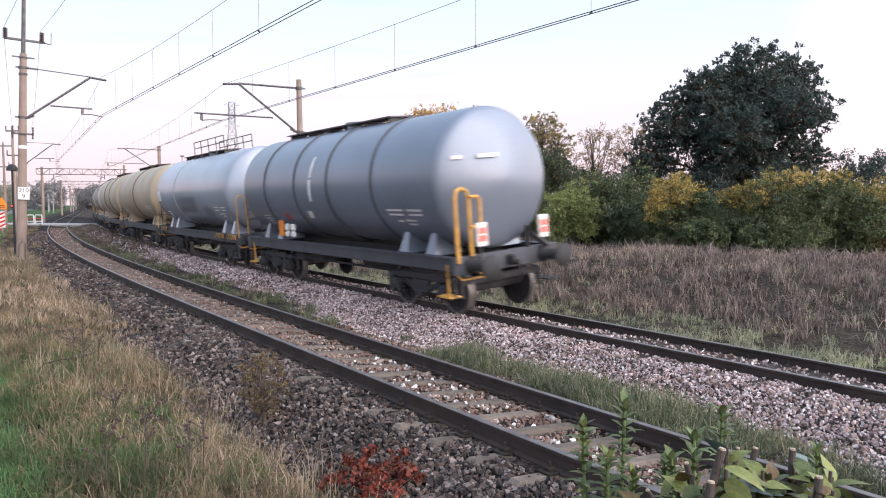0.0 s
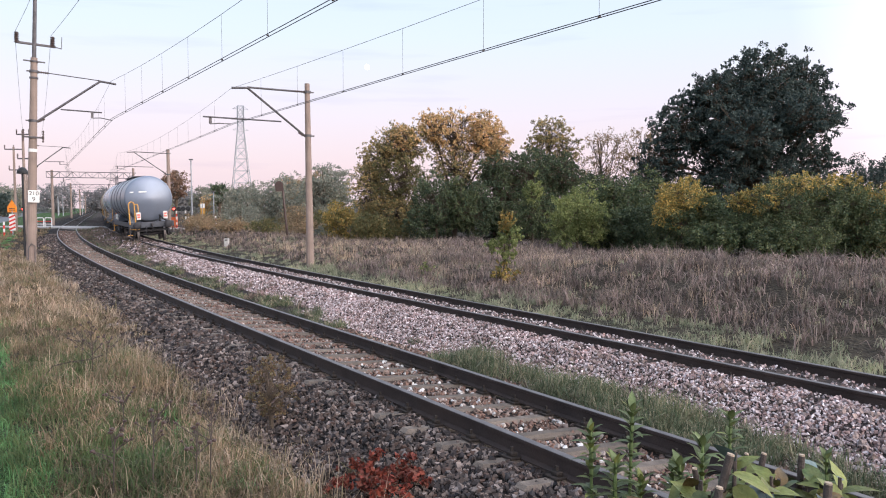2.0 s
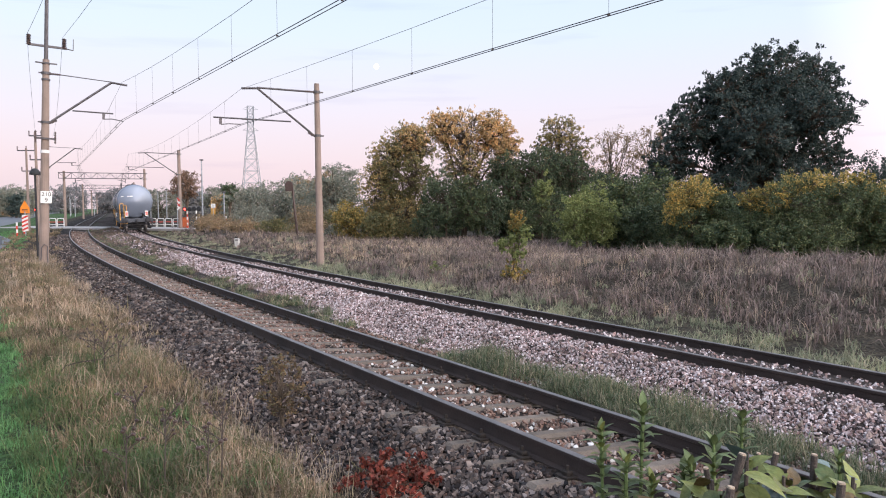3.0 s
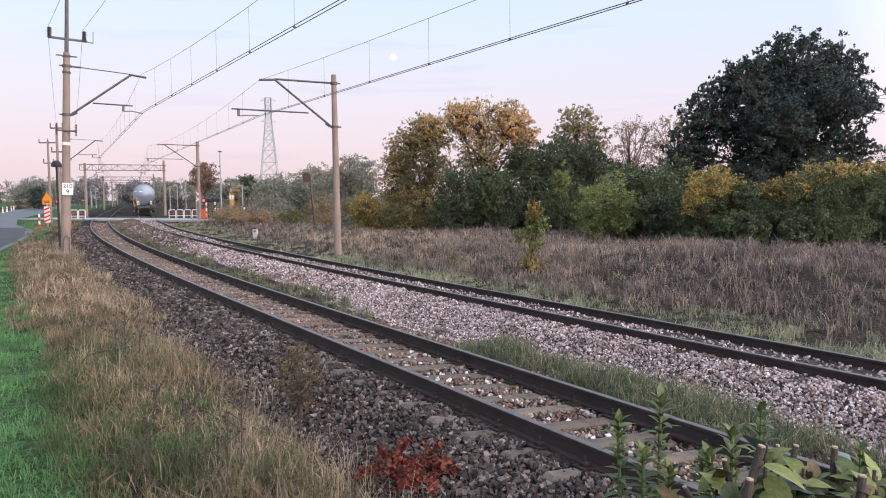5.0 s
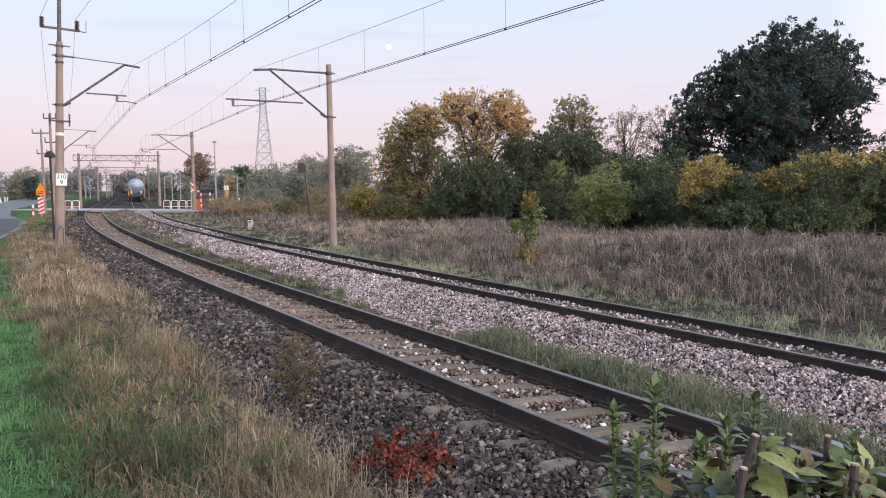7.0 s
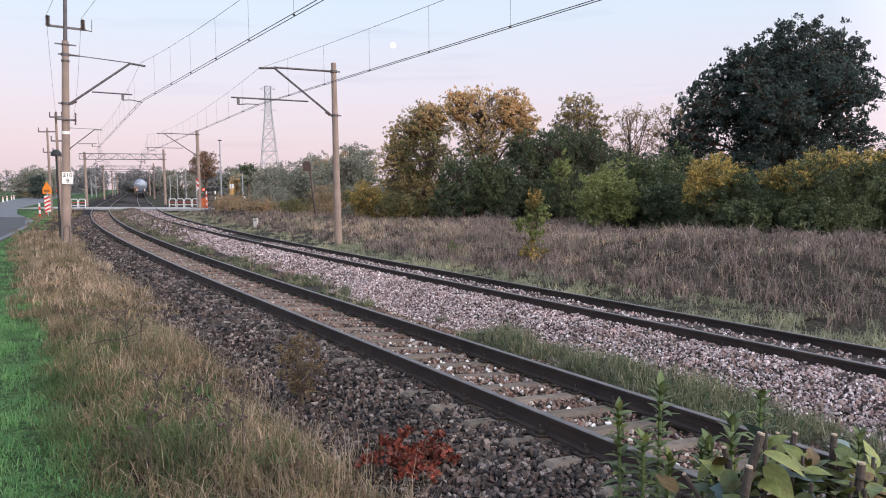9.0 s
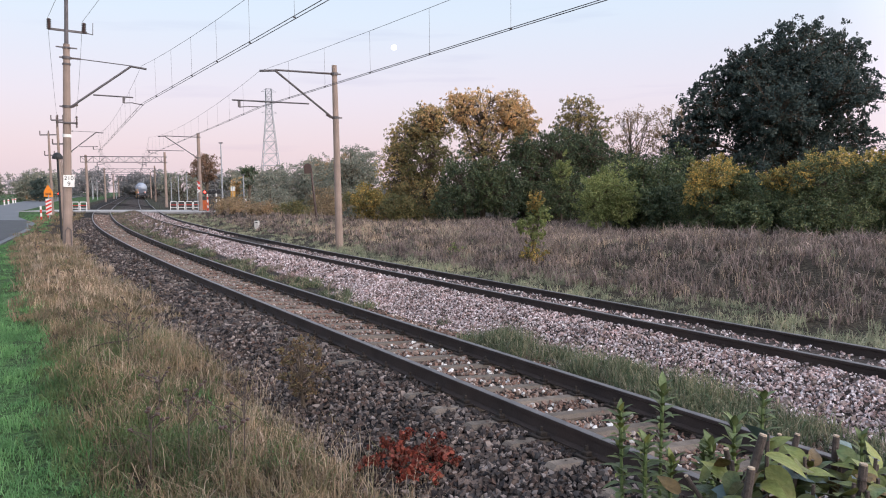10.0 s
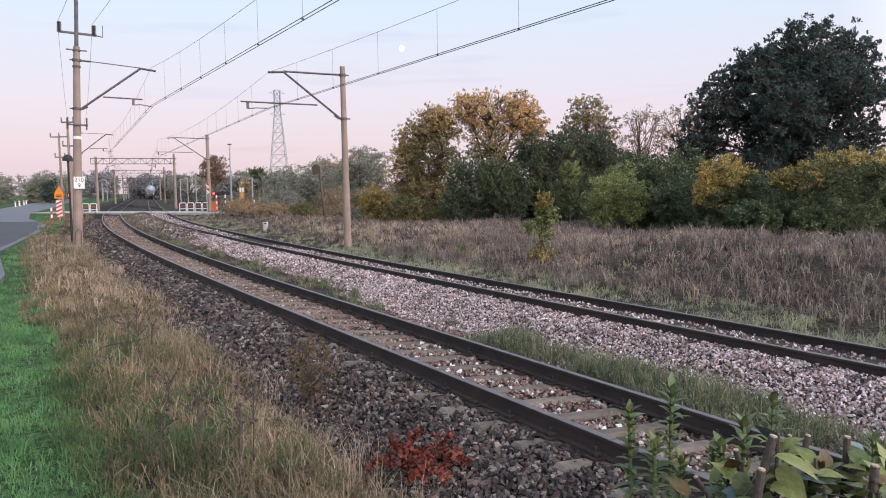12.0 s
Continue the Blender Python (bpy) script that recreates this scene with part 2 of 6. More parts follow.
def ground_material():
    m = bpy.data.materials.new("ground_soil_gap_shade")
    m.use_nodes = True
    n, l = m.node_tree.nodes, m.node_tree.links
    b = n["Principled BSDF"]
    at_u = n.new("ShaderNodeAttribute")
    at_u.attribute_name = "across"
    tc = n.new("ShaderNodeTexCoord")
    def noise_tex(scale, detail=4):
        t = n.new("ShaderNodeTexNoise")
        t.inputs["Scale"].default_value, t.inputs["Detail"].default_value = scale, detail
        l.new(tc.outputs["Object"], t.inputs["Vector"])
        return t.outputs[0]
    wob = n.new("ShaderNodeMath")
    wob.operation = "MULTIPLY_ADD"
    l.new(noise_tex(1.1), wob.inputs[0])
    wob.inputs[1].default_value = 1.2
    l.new(at_u.outputs["Fac"], wob.inputs[2])
    mp = n.new("ShaderNodeMapRange")
    mp.inputs["From Min"].default_value, mp.inputs["From Max"].default_value = -19.4, 20.6
    l.new(wob.outputs[0], mp.inputs[0])
    k = lambda u: (u + 20) / 40
    # soil tones darkened to paint shade into gaps between stones and blades
    soil, green, dark, light = (0.035, 0.027, 0.019), (0.045, 0.085, 0.028), (0.016, 0.014, 0.013), (0.05, 0.039, 0.035)
    col = ramp(n, l, mp.outputs[0], [(k(-19), green), (k(-4.0), green), (k(-3.4), soil), (k(-2.1), soil), (k(-1.7), dark), (k(-0.4), dark), (k(0.1), (0.032, 0.023, 0.02)), (k(1.5), (0.032, 0.024, 0.02)),
                                   (k(1.9), (0.035, 0.034, 0.022)), (k(2.7), light), (k(5.5), light), (k(6.2), (0.04, 0.042, 0.026)), (k(8.5), (0.045, 0.036, 0.026)), (k(19), (0.045, 0.036, 0.026))])
    vo = n.new("ShaderNodeTexVoronoi")
    vo.inputs["Scale"].default_value = 17
    l.new(tc.outputs["Object"], vo.inputs["Vector"])
    x = n.new("ShaderNodeMix")
    x.data_type, x.blend_type = "RGBA", "MULTIPLY"
    x.inputs[0].default_value = 0.85
    l.new(col, x.inputs[6])
    l.new(ramp(n, l, vo.outputs["Color"], [(0.2, 0.45), (0.8, 1.5)]), x.inputs[7])
    l.new(x.outputs[2], b.inputs["Base Color"])
    b.inputs["Roughness"].default_value, b.inputs["Specular IOR Level"].default_value = 0.95, 0.2
    u = n.new("ShaderNodeBump")
    u.inputs["Strength"].default_value, u.inputs["Distance"].default_value = 0.9, 0.05
    l.new(vo.outputs["Distance"], u.inputs["Height"])
    l.new(u.outputs[0], b.inputs["Normal"])
    return m


def build_ground():
    ss = np.concatenate([np.array([-1500, -600, -200, -80.]), np.arange(-40, 90, 0.5), np.arange(90, 200, 5), np.array([220, 260, 320, 400, 600, 850.])])
    us = np.concatenate([np.array([-2500, -900, -350, -150, -90.]), np.arange(-60, -14, 2), np.arange(-14, 20, 0.25), np.arange(20, 60, 2), np.array([70, 100, 180, 400, 1000, 2500.])])
    gs, gu = np.meshgrid(ss, us, indexing="ij")
    # beyond the curve the grid keeps to straight lines so that it never folds
    near = at(gs, gu)
    z = height(gs, gu)
    v = np.stack([near[0], near[1], z], -1)
    back = gs < -60
    th = TH[0]
    base = at(np.array(-60.0), np.array(0.0))
    v[..., 0] = np.where(back, base[0] - np.sin(th) * (gs + 60) + gu * np.cos(th), v[..., 0])
    v[..., 1] = np.where(back, base[1] + np.cos(th) * (gs + 60) + gu * np.sin(th), v[..., 1])
    a, b = gs.shape
    idx = np.arange(a * b).reshape(a, b)
    q = np.stack([idx[:-1, :-1], idx[:-1, 1:], idx[1:, 1:], idx[1:, :-1]], -1).reshape(-1, 4)
    me = bulk("ground", v.reshape(-1, 3), q.ravel(), np.full(len(q), 4), ground_material(), True)
    attr = me.attributes.new("across", "FLOAT", "POINT")
    attr.data.foreach_set("value", gu.astype(np.float32).ravel())
    return tagged(new("ground", me), "grassy soil and track-bed ground beside the railway", "ground", kind="structure")


build_ground()


# ---- rails and sleepers ----
def rail_mesh(u, zf, s0, s1):
    prof = [(-0.066, -0.172), (-0.066, -0.158), (-0.012, -0.145), (-0.010, -0.045), (-0.036, -0.032), (-0.036, -0.004), (-0.030, 0), (0.030, 0), (0.036, -0.004), (0.036, -0.032), (0.010, -0.045), (0.012, -0.145), (0.066, -0.158), (0.066, -0.172)]
    ss = np.concatenate([np.arange(s0, min(s1, 110), 0.8), np.arange(110, s1, 8)]) if s1 > 110 else np.arange(s0, s1, 0.8)
    vs, fs = [], []
    k = len(prof)
    for i, s in enumerate(ss):
        for pu, pz in prof:
            vs.append(tuple(at(s, u(s) + pu, zf(s) + pz)))
        if i:
            for j in range(k):
                fs.append(((i - 1) * k + j, (i - 1) * k + (j + 1) % k, i * k + (j + 1) % k, i * k + j))
    me = data_of("rail", vs, fs, RUST)
    me.materials.append(RAIL_TOP)
    for p in me.polygons:
        if p.index % k in (5, 6, 7):
            p.material_index = 1
    return me


def sleeper_mesh(length=2.5):
    bm = bmesh.new()
    box(bm, (length, 0.18, 0.16), pose(0, 0, -0.270), 0.035)
    me = bpy.data.meshes.new("sleeper")
    bm.to_mesh(me)
    me.materials.append(SLEEPER)
    return me


def clip_mesh():
    bm = bmesh.new()
    box(bm, (0.34, 0.15, 0.02), pose(0, 0, -0.174), 0.004)
    for sx in (-1, 1):
        box(bm, (0.07, 0.09, 0.045), pose(sx * 0.10, 0, -0.146), 0.012)
        tube(bm, (sx * 0.105, 0, -0.15), (sx * 0.105, 0, -0.085), 0.016, None, 6)
    me = bpy.data.meshes.new("fastening")
    bm.to_mesh(me)
    me.materials.append(CLIP)
    return me


SLEEPER_ME, CLIP_ME = sleeper_mesh(), clip_mesh()
RNG = random.Random(4)


def track(u, zf, label):
    t = thing("railway_track", Matrix(), label, "railway track", "railway tracks", "structure")
    for du in (-GAUGE / 2, GAUGE / 2):
        r = new("rail", rail_mesh(lambda s, d=du: u(s) + d, lambda s, d=du: zf(s) + float(cant(s)) * (0.5 - d / GAUGE), -45, 800))
        r.parent = t
    s = -9.0
    i = 0
    while s < 150:
        c = float(cant(s))
        lean = math.degrees(math.atan2(c, GAUGE))
        o = new("sleeper", SLEEPER_ME)
        o.matrix_basis = on_line(s, float(u(s)), zf(s) + c * 0.5 + RNG.uniform(-0.01, 0.01)) @ pose(RNG.uniform(-0.03, 0.03), 0, 0, 0, lean, RNG.uniform(-0.9, 0.9))
        o.parent = t
        if s < 40:
            for du in (-GAUGE / 2, GAUGE / 2):
                k = new("fastening", CLIP_ME)
                k.parent = o
                k.matrix_basis = pose(du, 0, 0)
        s += 0.6 if s < 70 else 1.2
    return t


def crossover():
    """Turnout rails that lead from the farther track over to the nearer one beyond the crossing."""
    t = thing("turnout", Matrix(), "rusty turnout rails linking the two tracks", "railway track", "railway tracks", "structure")
    for du in (-GAUGE / 2, GAUGE / 2):
        vs, fs = [], []
        ss = np.linspace(92, 134, 43)
        for i, s in enumerate(ss):
            f = (s - 92) / 42
            u = far_u(s) + (NEAR_U - far_u(s)) * f * f * (3 - 2 * f) + du
            for pu, pz in ((-0.036, -0.15), (-0.036, 0.012), (0.036, 0.012), (0.036, -0.15)):
                vs.append(tuple(at(s, u + pu, 0.03 + pz)))
            if i:
                fs += [((i - 1) * 4 + j, (i - 1) * 4 + j + 1, i * 4 + j + 1, i * 4 + j) for j in range(3)]
        o = new("rail", data_of("rail", vs, fs, RUST))
        o.parent = t
    return t


crossover()
track(lambda s: NEAR_U, lambda s: 0.0, "rusty curved railway track on old concrete sleepers with weeds")
track(far_u, lambda s: FAR_Z, "rusty curved railway track on fresh pale ballast")
# ---- road and level crossing ----
ASPHALT = mat("asphalt", (0.10, 0.10, 0.11), 0.55, 0, 0.2, 0.4, 40, 0.3, (0.06, 0.058, 0.06), 0.6, spec=0.5)
PLATE = mat("crossing_slab", (0.33, 0.31, 0.30), 0.8, 0, 0.15, 1, 40, 0.2)


def ribbon(name, left, right, thick, material, label, category):
    bm = bmesh.new()
    rows = [[bm.verts.new((p[0], p[1], z)) for p, z in ((l, top - thick), (l, top), (r, top), (r, top - thick))] for l, r in zip(left, right) for top in (l[2],)]
    for a, b in zip(rows[:-1], rows[1:]):
        for j in range(3):
            bm.faces.new((a[j], a[j + 1], b[j + 1], b[j]))
    bmesh.ops.recalc_face_normals(bm, faces=bm.faces)
    me = bpy.data.meshes.new(name)
    bm.to_mesh(me)
    bm.free()
    me.materials.append(material)
    return tagged(new(name, me), label, category, kind="structure")


edge = [(-8, 12), (-12, 20), (-17, 28), (-19.7, 34.3), (-24.1, 44.2), (-28, 51.8), (-36, 64), (-46, 82), (-60, 114), (-78, 152), (-104, 210), (-150, 320)]
ribbon("road", [(x - 6.6, y - 2.2, 0.0) for x, y in edge], [(x, y, 0.0) for x, y in edge], 0.3, ASPHALT, "grey asphalt road running beside the railway", "road")
# near asphalt: weaker sky reflection painted as a darker base colour
ASPHALT_NO_SHEEN = mat("asphalt_no_sheen", (0.042, 0.041, 0.044), 0.7, 0, 0.25, 0.5, 40, 0.3, (0.06, 0.057, 0.058), 0.5, spec=0.4)
ribbon("side_road", [(x, y, 0.008) for x, y in ((-20, 8), (-24, 16), (-28, 24), (-30, 31), (-33, 42), (-35.5, 51), (-36, 58))], [(x, y, 0.008) for x, y in ((-8.3, 12), (-12.3, 20), (-17.3, 28), (-20, 34.3), (-24.4, 44.2), (-28.3, 51.3), (-31, 56.5))], 0.3, ASPHALT_NO_SHEEN, "patched asphalt apron joining the road, painted dark for lack of sky sheen", "road")
ribbon("level_crossing", [(-46.5, 82.0, 0.012), (-37, 78.3, 0.02), (-27, 74.4, 0.02), (-17, 70.5, 0.0)], [(-45.2, 87.5, 0.012), (-35.5, 83.5, 0.02), (-25.5, 79.5, 0.02), (-15.5, 75.5, 0.0)], 0.2, PLATE, "pale concrete level crossing slab across the tracks", "level crossing")
# ---- the train ----
WAGON, PIVOT, SPEED, REAR0, WHEEL_R = 12.0, 7.7, 18.0, 3.44, 0.46
TANK_GREY = mat("tank_grey_paint", (0.195, 0.225, 0.29), 0.3, 0.25, 0.08, 0.7, 25, 0.012, (0.13, 0.13, 0.135), 0.4, spec=0.6)
TANK_BLUE = mat("tank_pale_blue_paint", (0.34, 0.385, 0.47), 0.26, 0.25, 0.10, 0.6, 25, 0.012, (0.24, 0.19, 0.15), 0.45, spec=0.6)
TANK_BEIGE = mat("tank_beige_paint", (0.42, 0.35, 0.26), 0.5, 0.0, 0.14, 0.6, 25, 0.04, (0.18, 0.12, 0.08), 0.5)
TANK_PALE = mat("tank_pale_paint", (0.48, 0.46, 0.43), 0.5, 0.0, 0.14, 0.6, 25, 0.04, (0.25, 0.19, 0.14), 0.5)
TANK_DARK = mat("tank_sooty_paint", (0.10, 0.10, 0.11), 0.5, 0.0, 0.2, 0.6, 25, 0.04, (0.06, 0.05, 0.05), 0.5)
BAND = mat("tank_band_dark", (0.075, 0.08, 0.095), 0.5, 0.1, 0.15, 2, 30, 0.05)
BAND_BROWN = mat("tank_band_brown", (0.15, 0.085, 0.05), 0.6, 0.1, 0.15, 2, 30, 0.05)
UNDER = mat("underframe_grime", (0.036, 0.036, 0.042), 0.75, 0.2, 0.3, 3, 50, 0.3, (0.05, 0.04, 0.034), 0.5)
SOLE = mat("solebar_grey", (0.065, 0.07, 0.085), 0.6, 0.1, 0.2, 2, 40, 0.1, (0.07, 0.06, 0.055), 0.5)
LAMP_BOARD = mat("reflector_red", (0.75, 0.16, 0.13), 0.4, 0, 0.05, 5, 60, 0.0)
TANK_R, TANK_Z, TANK_L = 1.37, 2.59, 5.5


def wheel_mesh():
    bm = bmesh.new()
    for side in (-1, 1):
        m = pose(0, side * 0.7535, 0)
        lathe(bm, [(-0.07 * side, WHEEL_R + 0.03), (-0.045 * side, WHEEL_R + 0.028), (-0.035 * side, WHEEL_R), (0.06 * side, WHEEL_R - 0.005), (0.06 * side, WHEEL_R - 0.07), (0.02 * side, WHEEL_R - 0.09), (0.02 * side, 0.13), (0.07 * side, 0.11), (0.08 * side, 0.02)], "X", 24, m @ pose(0, 0, 0, 0, 0, 90))
    tube(bm, (0, -1.0, 0), (0, 1.0, 0), 0.08, None, 10)
    for k in range(4):
        a = math.pi / 2 * k
        box(bm, (0.05, 0.03, 0.16), Matrix.Rotation(a, 4, "Y") @ pose(0, 0.80, 0.22))
    for f in bm.faces:
        c = f.calc_center_median()
        if math.hypot(c.x, c.z) > WHEEL_R - 0.045 and abs(c.y) > 0.6:
            f.material_index = 1
    me = bpy.data.meshes.new("wheelset")
    bm.to_mesh(me)
    bm.free()
    me.materials.append(UNDER)
    me.materials.append(RAIL_TOP)
    return me


def bogie_side_mesh():
    bm = bmesh.new()
    y = 0.0
    box(bm, (1.5, 0.12, 0.16), pose(0, y, 0.72), 0.03)
    box(bm, (0.62, 0.14, 0.28), pose(0, y, 0.52), 0.04)
    for sx in (-1, 1):
        tube(bm, (sx * 0.30, y, 0.46), (sx * 0.75, y, 0.70), 0.06, None, 6)
        box(bm, (0.30, 0.22, 0.30), pose(sx * 0.9, y + 0.02, 0.47), 0.05)
        tube(bm, (sx * 0.9, y + 0.10, 0.46), (sx * 0.9, y + 0.19, 0.46), 0.12, 0.10, 12)
        box(bm, (0.62, 0.10, 0.10), pose(sx * 0.9, y, 0.70), 0.02)
        for dx in (-0.2, 0.2):
            for k in range(5):
                bmesh.ops.create_cone(bm, cap_ends=True, segments=10, radius1=0.085, radius2=0.085, depth=0.03, matrix=pose(sx * 0.9 + dx, y + 0.02, 0.46 + k * 0.05))
        box(bm, (0.06, 0.08, 0.36), pose(sx * 1.32, y - 0.05, 0.55), 0.01)
    box(bm, (0.3, 0.1, 0.12), pose(0, y + 0.05, 0.38), 0.02)
    me = bpy.data.meshes.new("side_frame")
    bm.to_mesh(me)
    bm.free()
    me.materials.append(UNDER)
    return me


WHEEL_ME, SIDE_ME = wheel_mesh(), bogie_side_mesh()


def child(name, me, parent, m):
    o = new(name, me)
    o.parent, o.matrix_basis = parent, m
    return o


def bars(bm, w, n, gap, h):
    """Lines of lettering too small to read, as plain bars on a flat plate lying in x-z."""
    for k in range(n):
        box(bm, (w * (1 - 0.18 * (k % 2)), 0.006, h), pose(0.06 * (k % 2), 0, -k * gap))
    return bm


def tank_spot(x, a, out=0.0):
    """Pose on the shell at x along and a degrees above the middle, camera side; local y points outwards."""
    r = TANK_R + out
    return pose(x, r * math.cos(radians(a)), TANK_Z + r * math.sin(radians(a)), a, 0, 0)


def patch(bm, x, a0, a1, width, out=0.006, slant=0.0, n=10, rr=None):
    """A painted patch that follows the shell round from a0 to a1 degrees."""
    r = (rr or TANK_R) + out
    prev = None
    for k in range(n + 1):
        a = radians(a0 + (a1 - a0) * k / n)
        xo = x + slant * k / n
        row = [bm.verts.new((xo + d, r * math.cos(a), TANK_Z + r * math.sin(a))) for d in (-width / 2, width / 2)]
        if prev:
            bm.faces.new((prev[0], prev[1], row[1], row[0]))
        prev = row
    return bm


def hoop(bm, x, width=0.09, out=0.03):
    lathe(bm, [(x - width / 2, TANK_R - 0.01), (x - width / 2, TANK_R + out * 0.7), (x - width * 0.3, TANK_R + out), (x + width * 0.3, TANK_R + out), (x + width / 2, TANK_R + out * 0.7), (x + width / 2, TANK_R - 0.01)], "X", 56, pose(0, 0, TANK_Z))
    return bm


def wagon(paint, label, hoops=(), hoop_paint=BAND, last=False, kind=0):
    w = thing("tank_wagon", Matrix(), label, "tank wagon", "tank wagons of the train")
    bm = bmesh.new()
    L, R = TANK_L, TANK_R
    cap = [(L - 0.56, R), (L - 0.50, R * 0.995), (L - 0.44, R * 0.978), (L - 0.39, R * 0.95), (L - 0.35, R * 0.91), (L - 0.28, R * 0.81), (L - 0.20, R * 0.67), (L - 0.12, R * 0.5), (L - 0.05, R * 0.3), (L - 0.01, R * 0.12), (L, 0.03)]
    lathe(bm, [(-x, r) for x, r in cap[::-1]] + [(-2.5, R), (0, R), (2.5, R)] + cap, "X", 64, pose(0, 0, TANK_Z))
    part("tank", bm, paint, w, smooth=True)
    for x in hoops:
        part("hoop", hoop(bmesh.new(), x), hoop_paint, w, smooth=True)
    # walkway on top
    bm = bmesh.new()
    top = TANK_Z + R
    box(bm, (5.9, 0.62, 0.03), pose(1.0, 0, top + 0.09))
    for x in (-1.8, -0.7, 0.4, 1.5, 2.6, 3.8):
        box(bm, (0.05, 0.5, 0.12), pose(x, 0, top + 0.03))
    part("walkway", bm, STEEL, w, "grey steel walkway grating")
    bm = bmesh.new()
    tube(bm, (0.2, 0, top - 0.1), (0.2, 0, top + 0.11), 0.25, None, 20)
    tube(bm, (0.2, 0, top + 0.11), (0.2, 0, top + 0.15), 0.28, None, 20)
    part("manhole", bm, paint, w)
    if kind == 1:
        bm = bmesh.new()
        for y in (-0.5, 0.5):
            for x in (-2.6, -1.6, -0.6, 0.4, 1.4):
                tube(bm, (x, y, top - 0.1), (x, y, top + 0.55), 0.018, None, 6)
            for z in (0.32, 0.55):
                tube(bm, (-2.6, y, top + z), (1.4, y, top + z), 0.018, None, 6)
        part("handrail", bm, STEEL, w)
    # underframe
    for y in (-1.15, 1.15):
        bm = bmesh.new()
        box(bm, (10.7, 0.10, 0.26), pose(0, y, 1.05), 0.012)
        box(bm, (10.7, 0.16, 0.03), pose(0, y, 1.175))
        part("solebar", bm, SOLE, w)
    bm = bmesh.new()
    for x in (-PIVOT / 2, PIVOT / 2):
        box(bm, (0.5, 2.1, 0.35), pose(x, 0, 0.95), 0.03)
    box(bm, (10.5, 0.5, 0.3), pose(0, 0, 1.0), 0.02)
    tube(bm, (-2.4, 0.55, 0.80), (-0.9, 0.55, 0.80), 0.20, None, 14)
    tube(bm, (0.8, 0.75, 0.82), (1.6, 0.75, 0.82), 0.16, None, 14)
    box(bm, (0.5, 0.4, 0.35), pose(2.2, 0.8, 0.82), 0.03)
    tube(bm, (-3.2, 0.9, 0.72), (3.2, 0.9, 0.72), 0.03, None, 6)
    tube(bm, (0, 0, 0.75), (0, 0, 1.3), 0.16, None, 12)
    part("centre_frame", bm, UNDER, w)
    for x in (-PIVOT / 2, PIVOT / 2):
        for s, off in itertools.product((-1, 1), (-0.5, 0.5)):
            bm = bmesh.new()
            arc = [radians(-90 + s * (16 + k * 3.4)) for k in range(9)]
            ring = [(R * 1.004 * math.cos(t), TANK_Z + R * 1.004 * math.sin(t)) for t in arc]
            foot = [(s * 1.08, 1.16), (ring[0][0], 1.16)]
            ends = [[bm.verts.new((x + off + d * (1 if z > 1.2 else 1.9), y, z)) for y, z in ring + foot] for d in (-0.09, 0.09)]
            bm.faces.new(ends[0])
            bm.faces.new(ends[1][::-1])
            for k in range(len(ends[0])):
                j = (k + 1) % len(ends[0])
                bm.faces.new((ends[0][k], ends[1][k], ends[1][j], ends[0][j]))
            bmesh.ops.recalc_face_normals(bm, faces=bm.faces)
            part("saddle", bm, paint, w)
        bg_ = thing("bogie", pose(x, 0, 0), "", "")
        bg_.parent = w
        bm = bmesh.new()
        box(bm, (0.5, 1.9, 0.2), pose(0, 0, 0.70), 0.03)
        for sx in (-1.28, 1.28):
            box(bm, (0.1, 2.0, 0.14), pose(sx, 0, 0.68), 0.02)
        part("bolster", bm, UNDER, bg_)
        child("side_frame", SIDE_ME, bg_, pose(0, 1.0, 0))
        child("side_frame", SIDE_ME, bg_, pose(0, -1.0, 0, 0, 0, 180))
    sets = []
    for x in (-PIVOT / 2 - 0.9, -PIVOT / 2 + 0.9, PIVOT / 2 - 0.9, PIVOT / 2 + 0.9):
        sets.append((x, child("wheelset", WHEEL_ME, w, pose(x, 0, WHEEL_R))))
    for sx in (-1, 1):
        bm = bmesh.new()
        box(bm, (0.14, 2.55, 0.34), pose(sx * 5.37, 0, 1.03), 0.02)
        part("headstock", bm, SOLE, w)
        for y in (-0.875, 0.875):
            bm = bmesh.new()
            lathe(bm, [(0, 0.16), (0.06, 0.16), (0.07, 0.11), (0.38, 0.10), (0.39, 0.08), (0.53, 0.08), (0.54, 0.20), (0.58, 0.225), (0.60, 0.215), (0.615, 0.05)], "X", 20, pose(sx * 5.42, y, 1.03, 0, 0, 0 if sx > 0 else 180))
            part("buffer", bm, UNDER, w, smooth=True)
        bm = bmesh.new()
        tube(bm, (sx * 5.42, 0, 1.0), (sx * 5.74, 0, 0.98), 0.05, None, 8)
        box(bm, (0.2, 0.12, 0.2), pose(sx * 5.52, 0, 1.02), 0.03)
        pipe(bm, [(sx * 5.74, 0, 0.98), (sx * 5.78, 0, 0.8), (sx * 5.68, 0, 0.62)], 0.035)
        pipe(bm, [(sx * 5.47, 0.32, 0.95), (sx * 5.64, 0.34, 0.78), (sx * 5.57, 0.36, 0.55)], 0.025)
        part("coupling", bm, UNDER, w)
        # shunter's step and grab bar at the corner
        for y in (-1.2, 1.2):
            bm = bmesh.new()
            tube(bm, (sx * 5.1, y, 1.05), (sx * 5.1, y, 0.46), 0.025, None, 6)
            box(bm, (0.42, 0.25, 0.03), pose(sx * 5.1, y, 0.46))
            part("step", bm, YELLOW if last and y > 0 else UNDER, w)
            bm = bmesh.new()
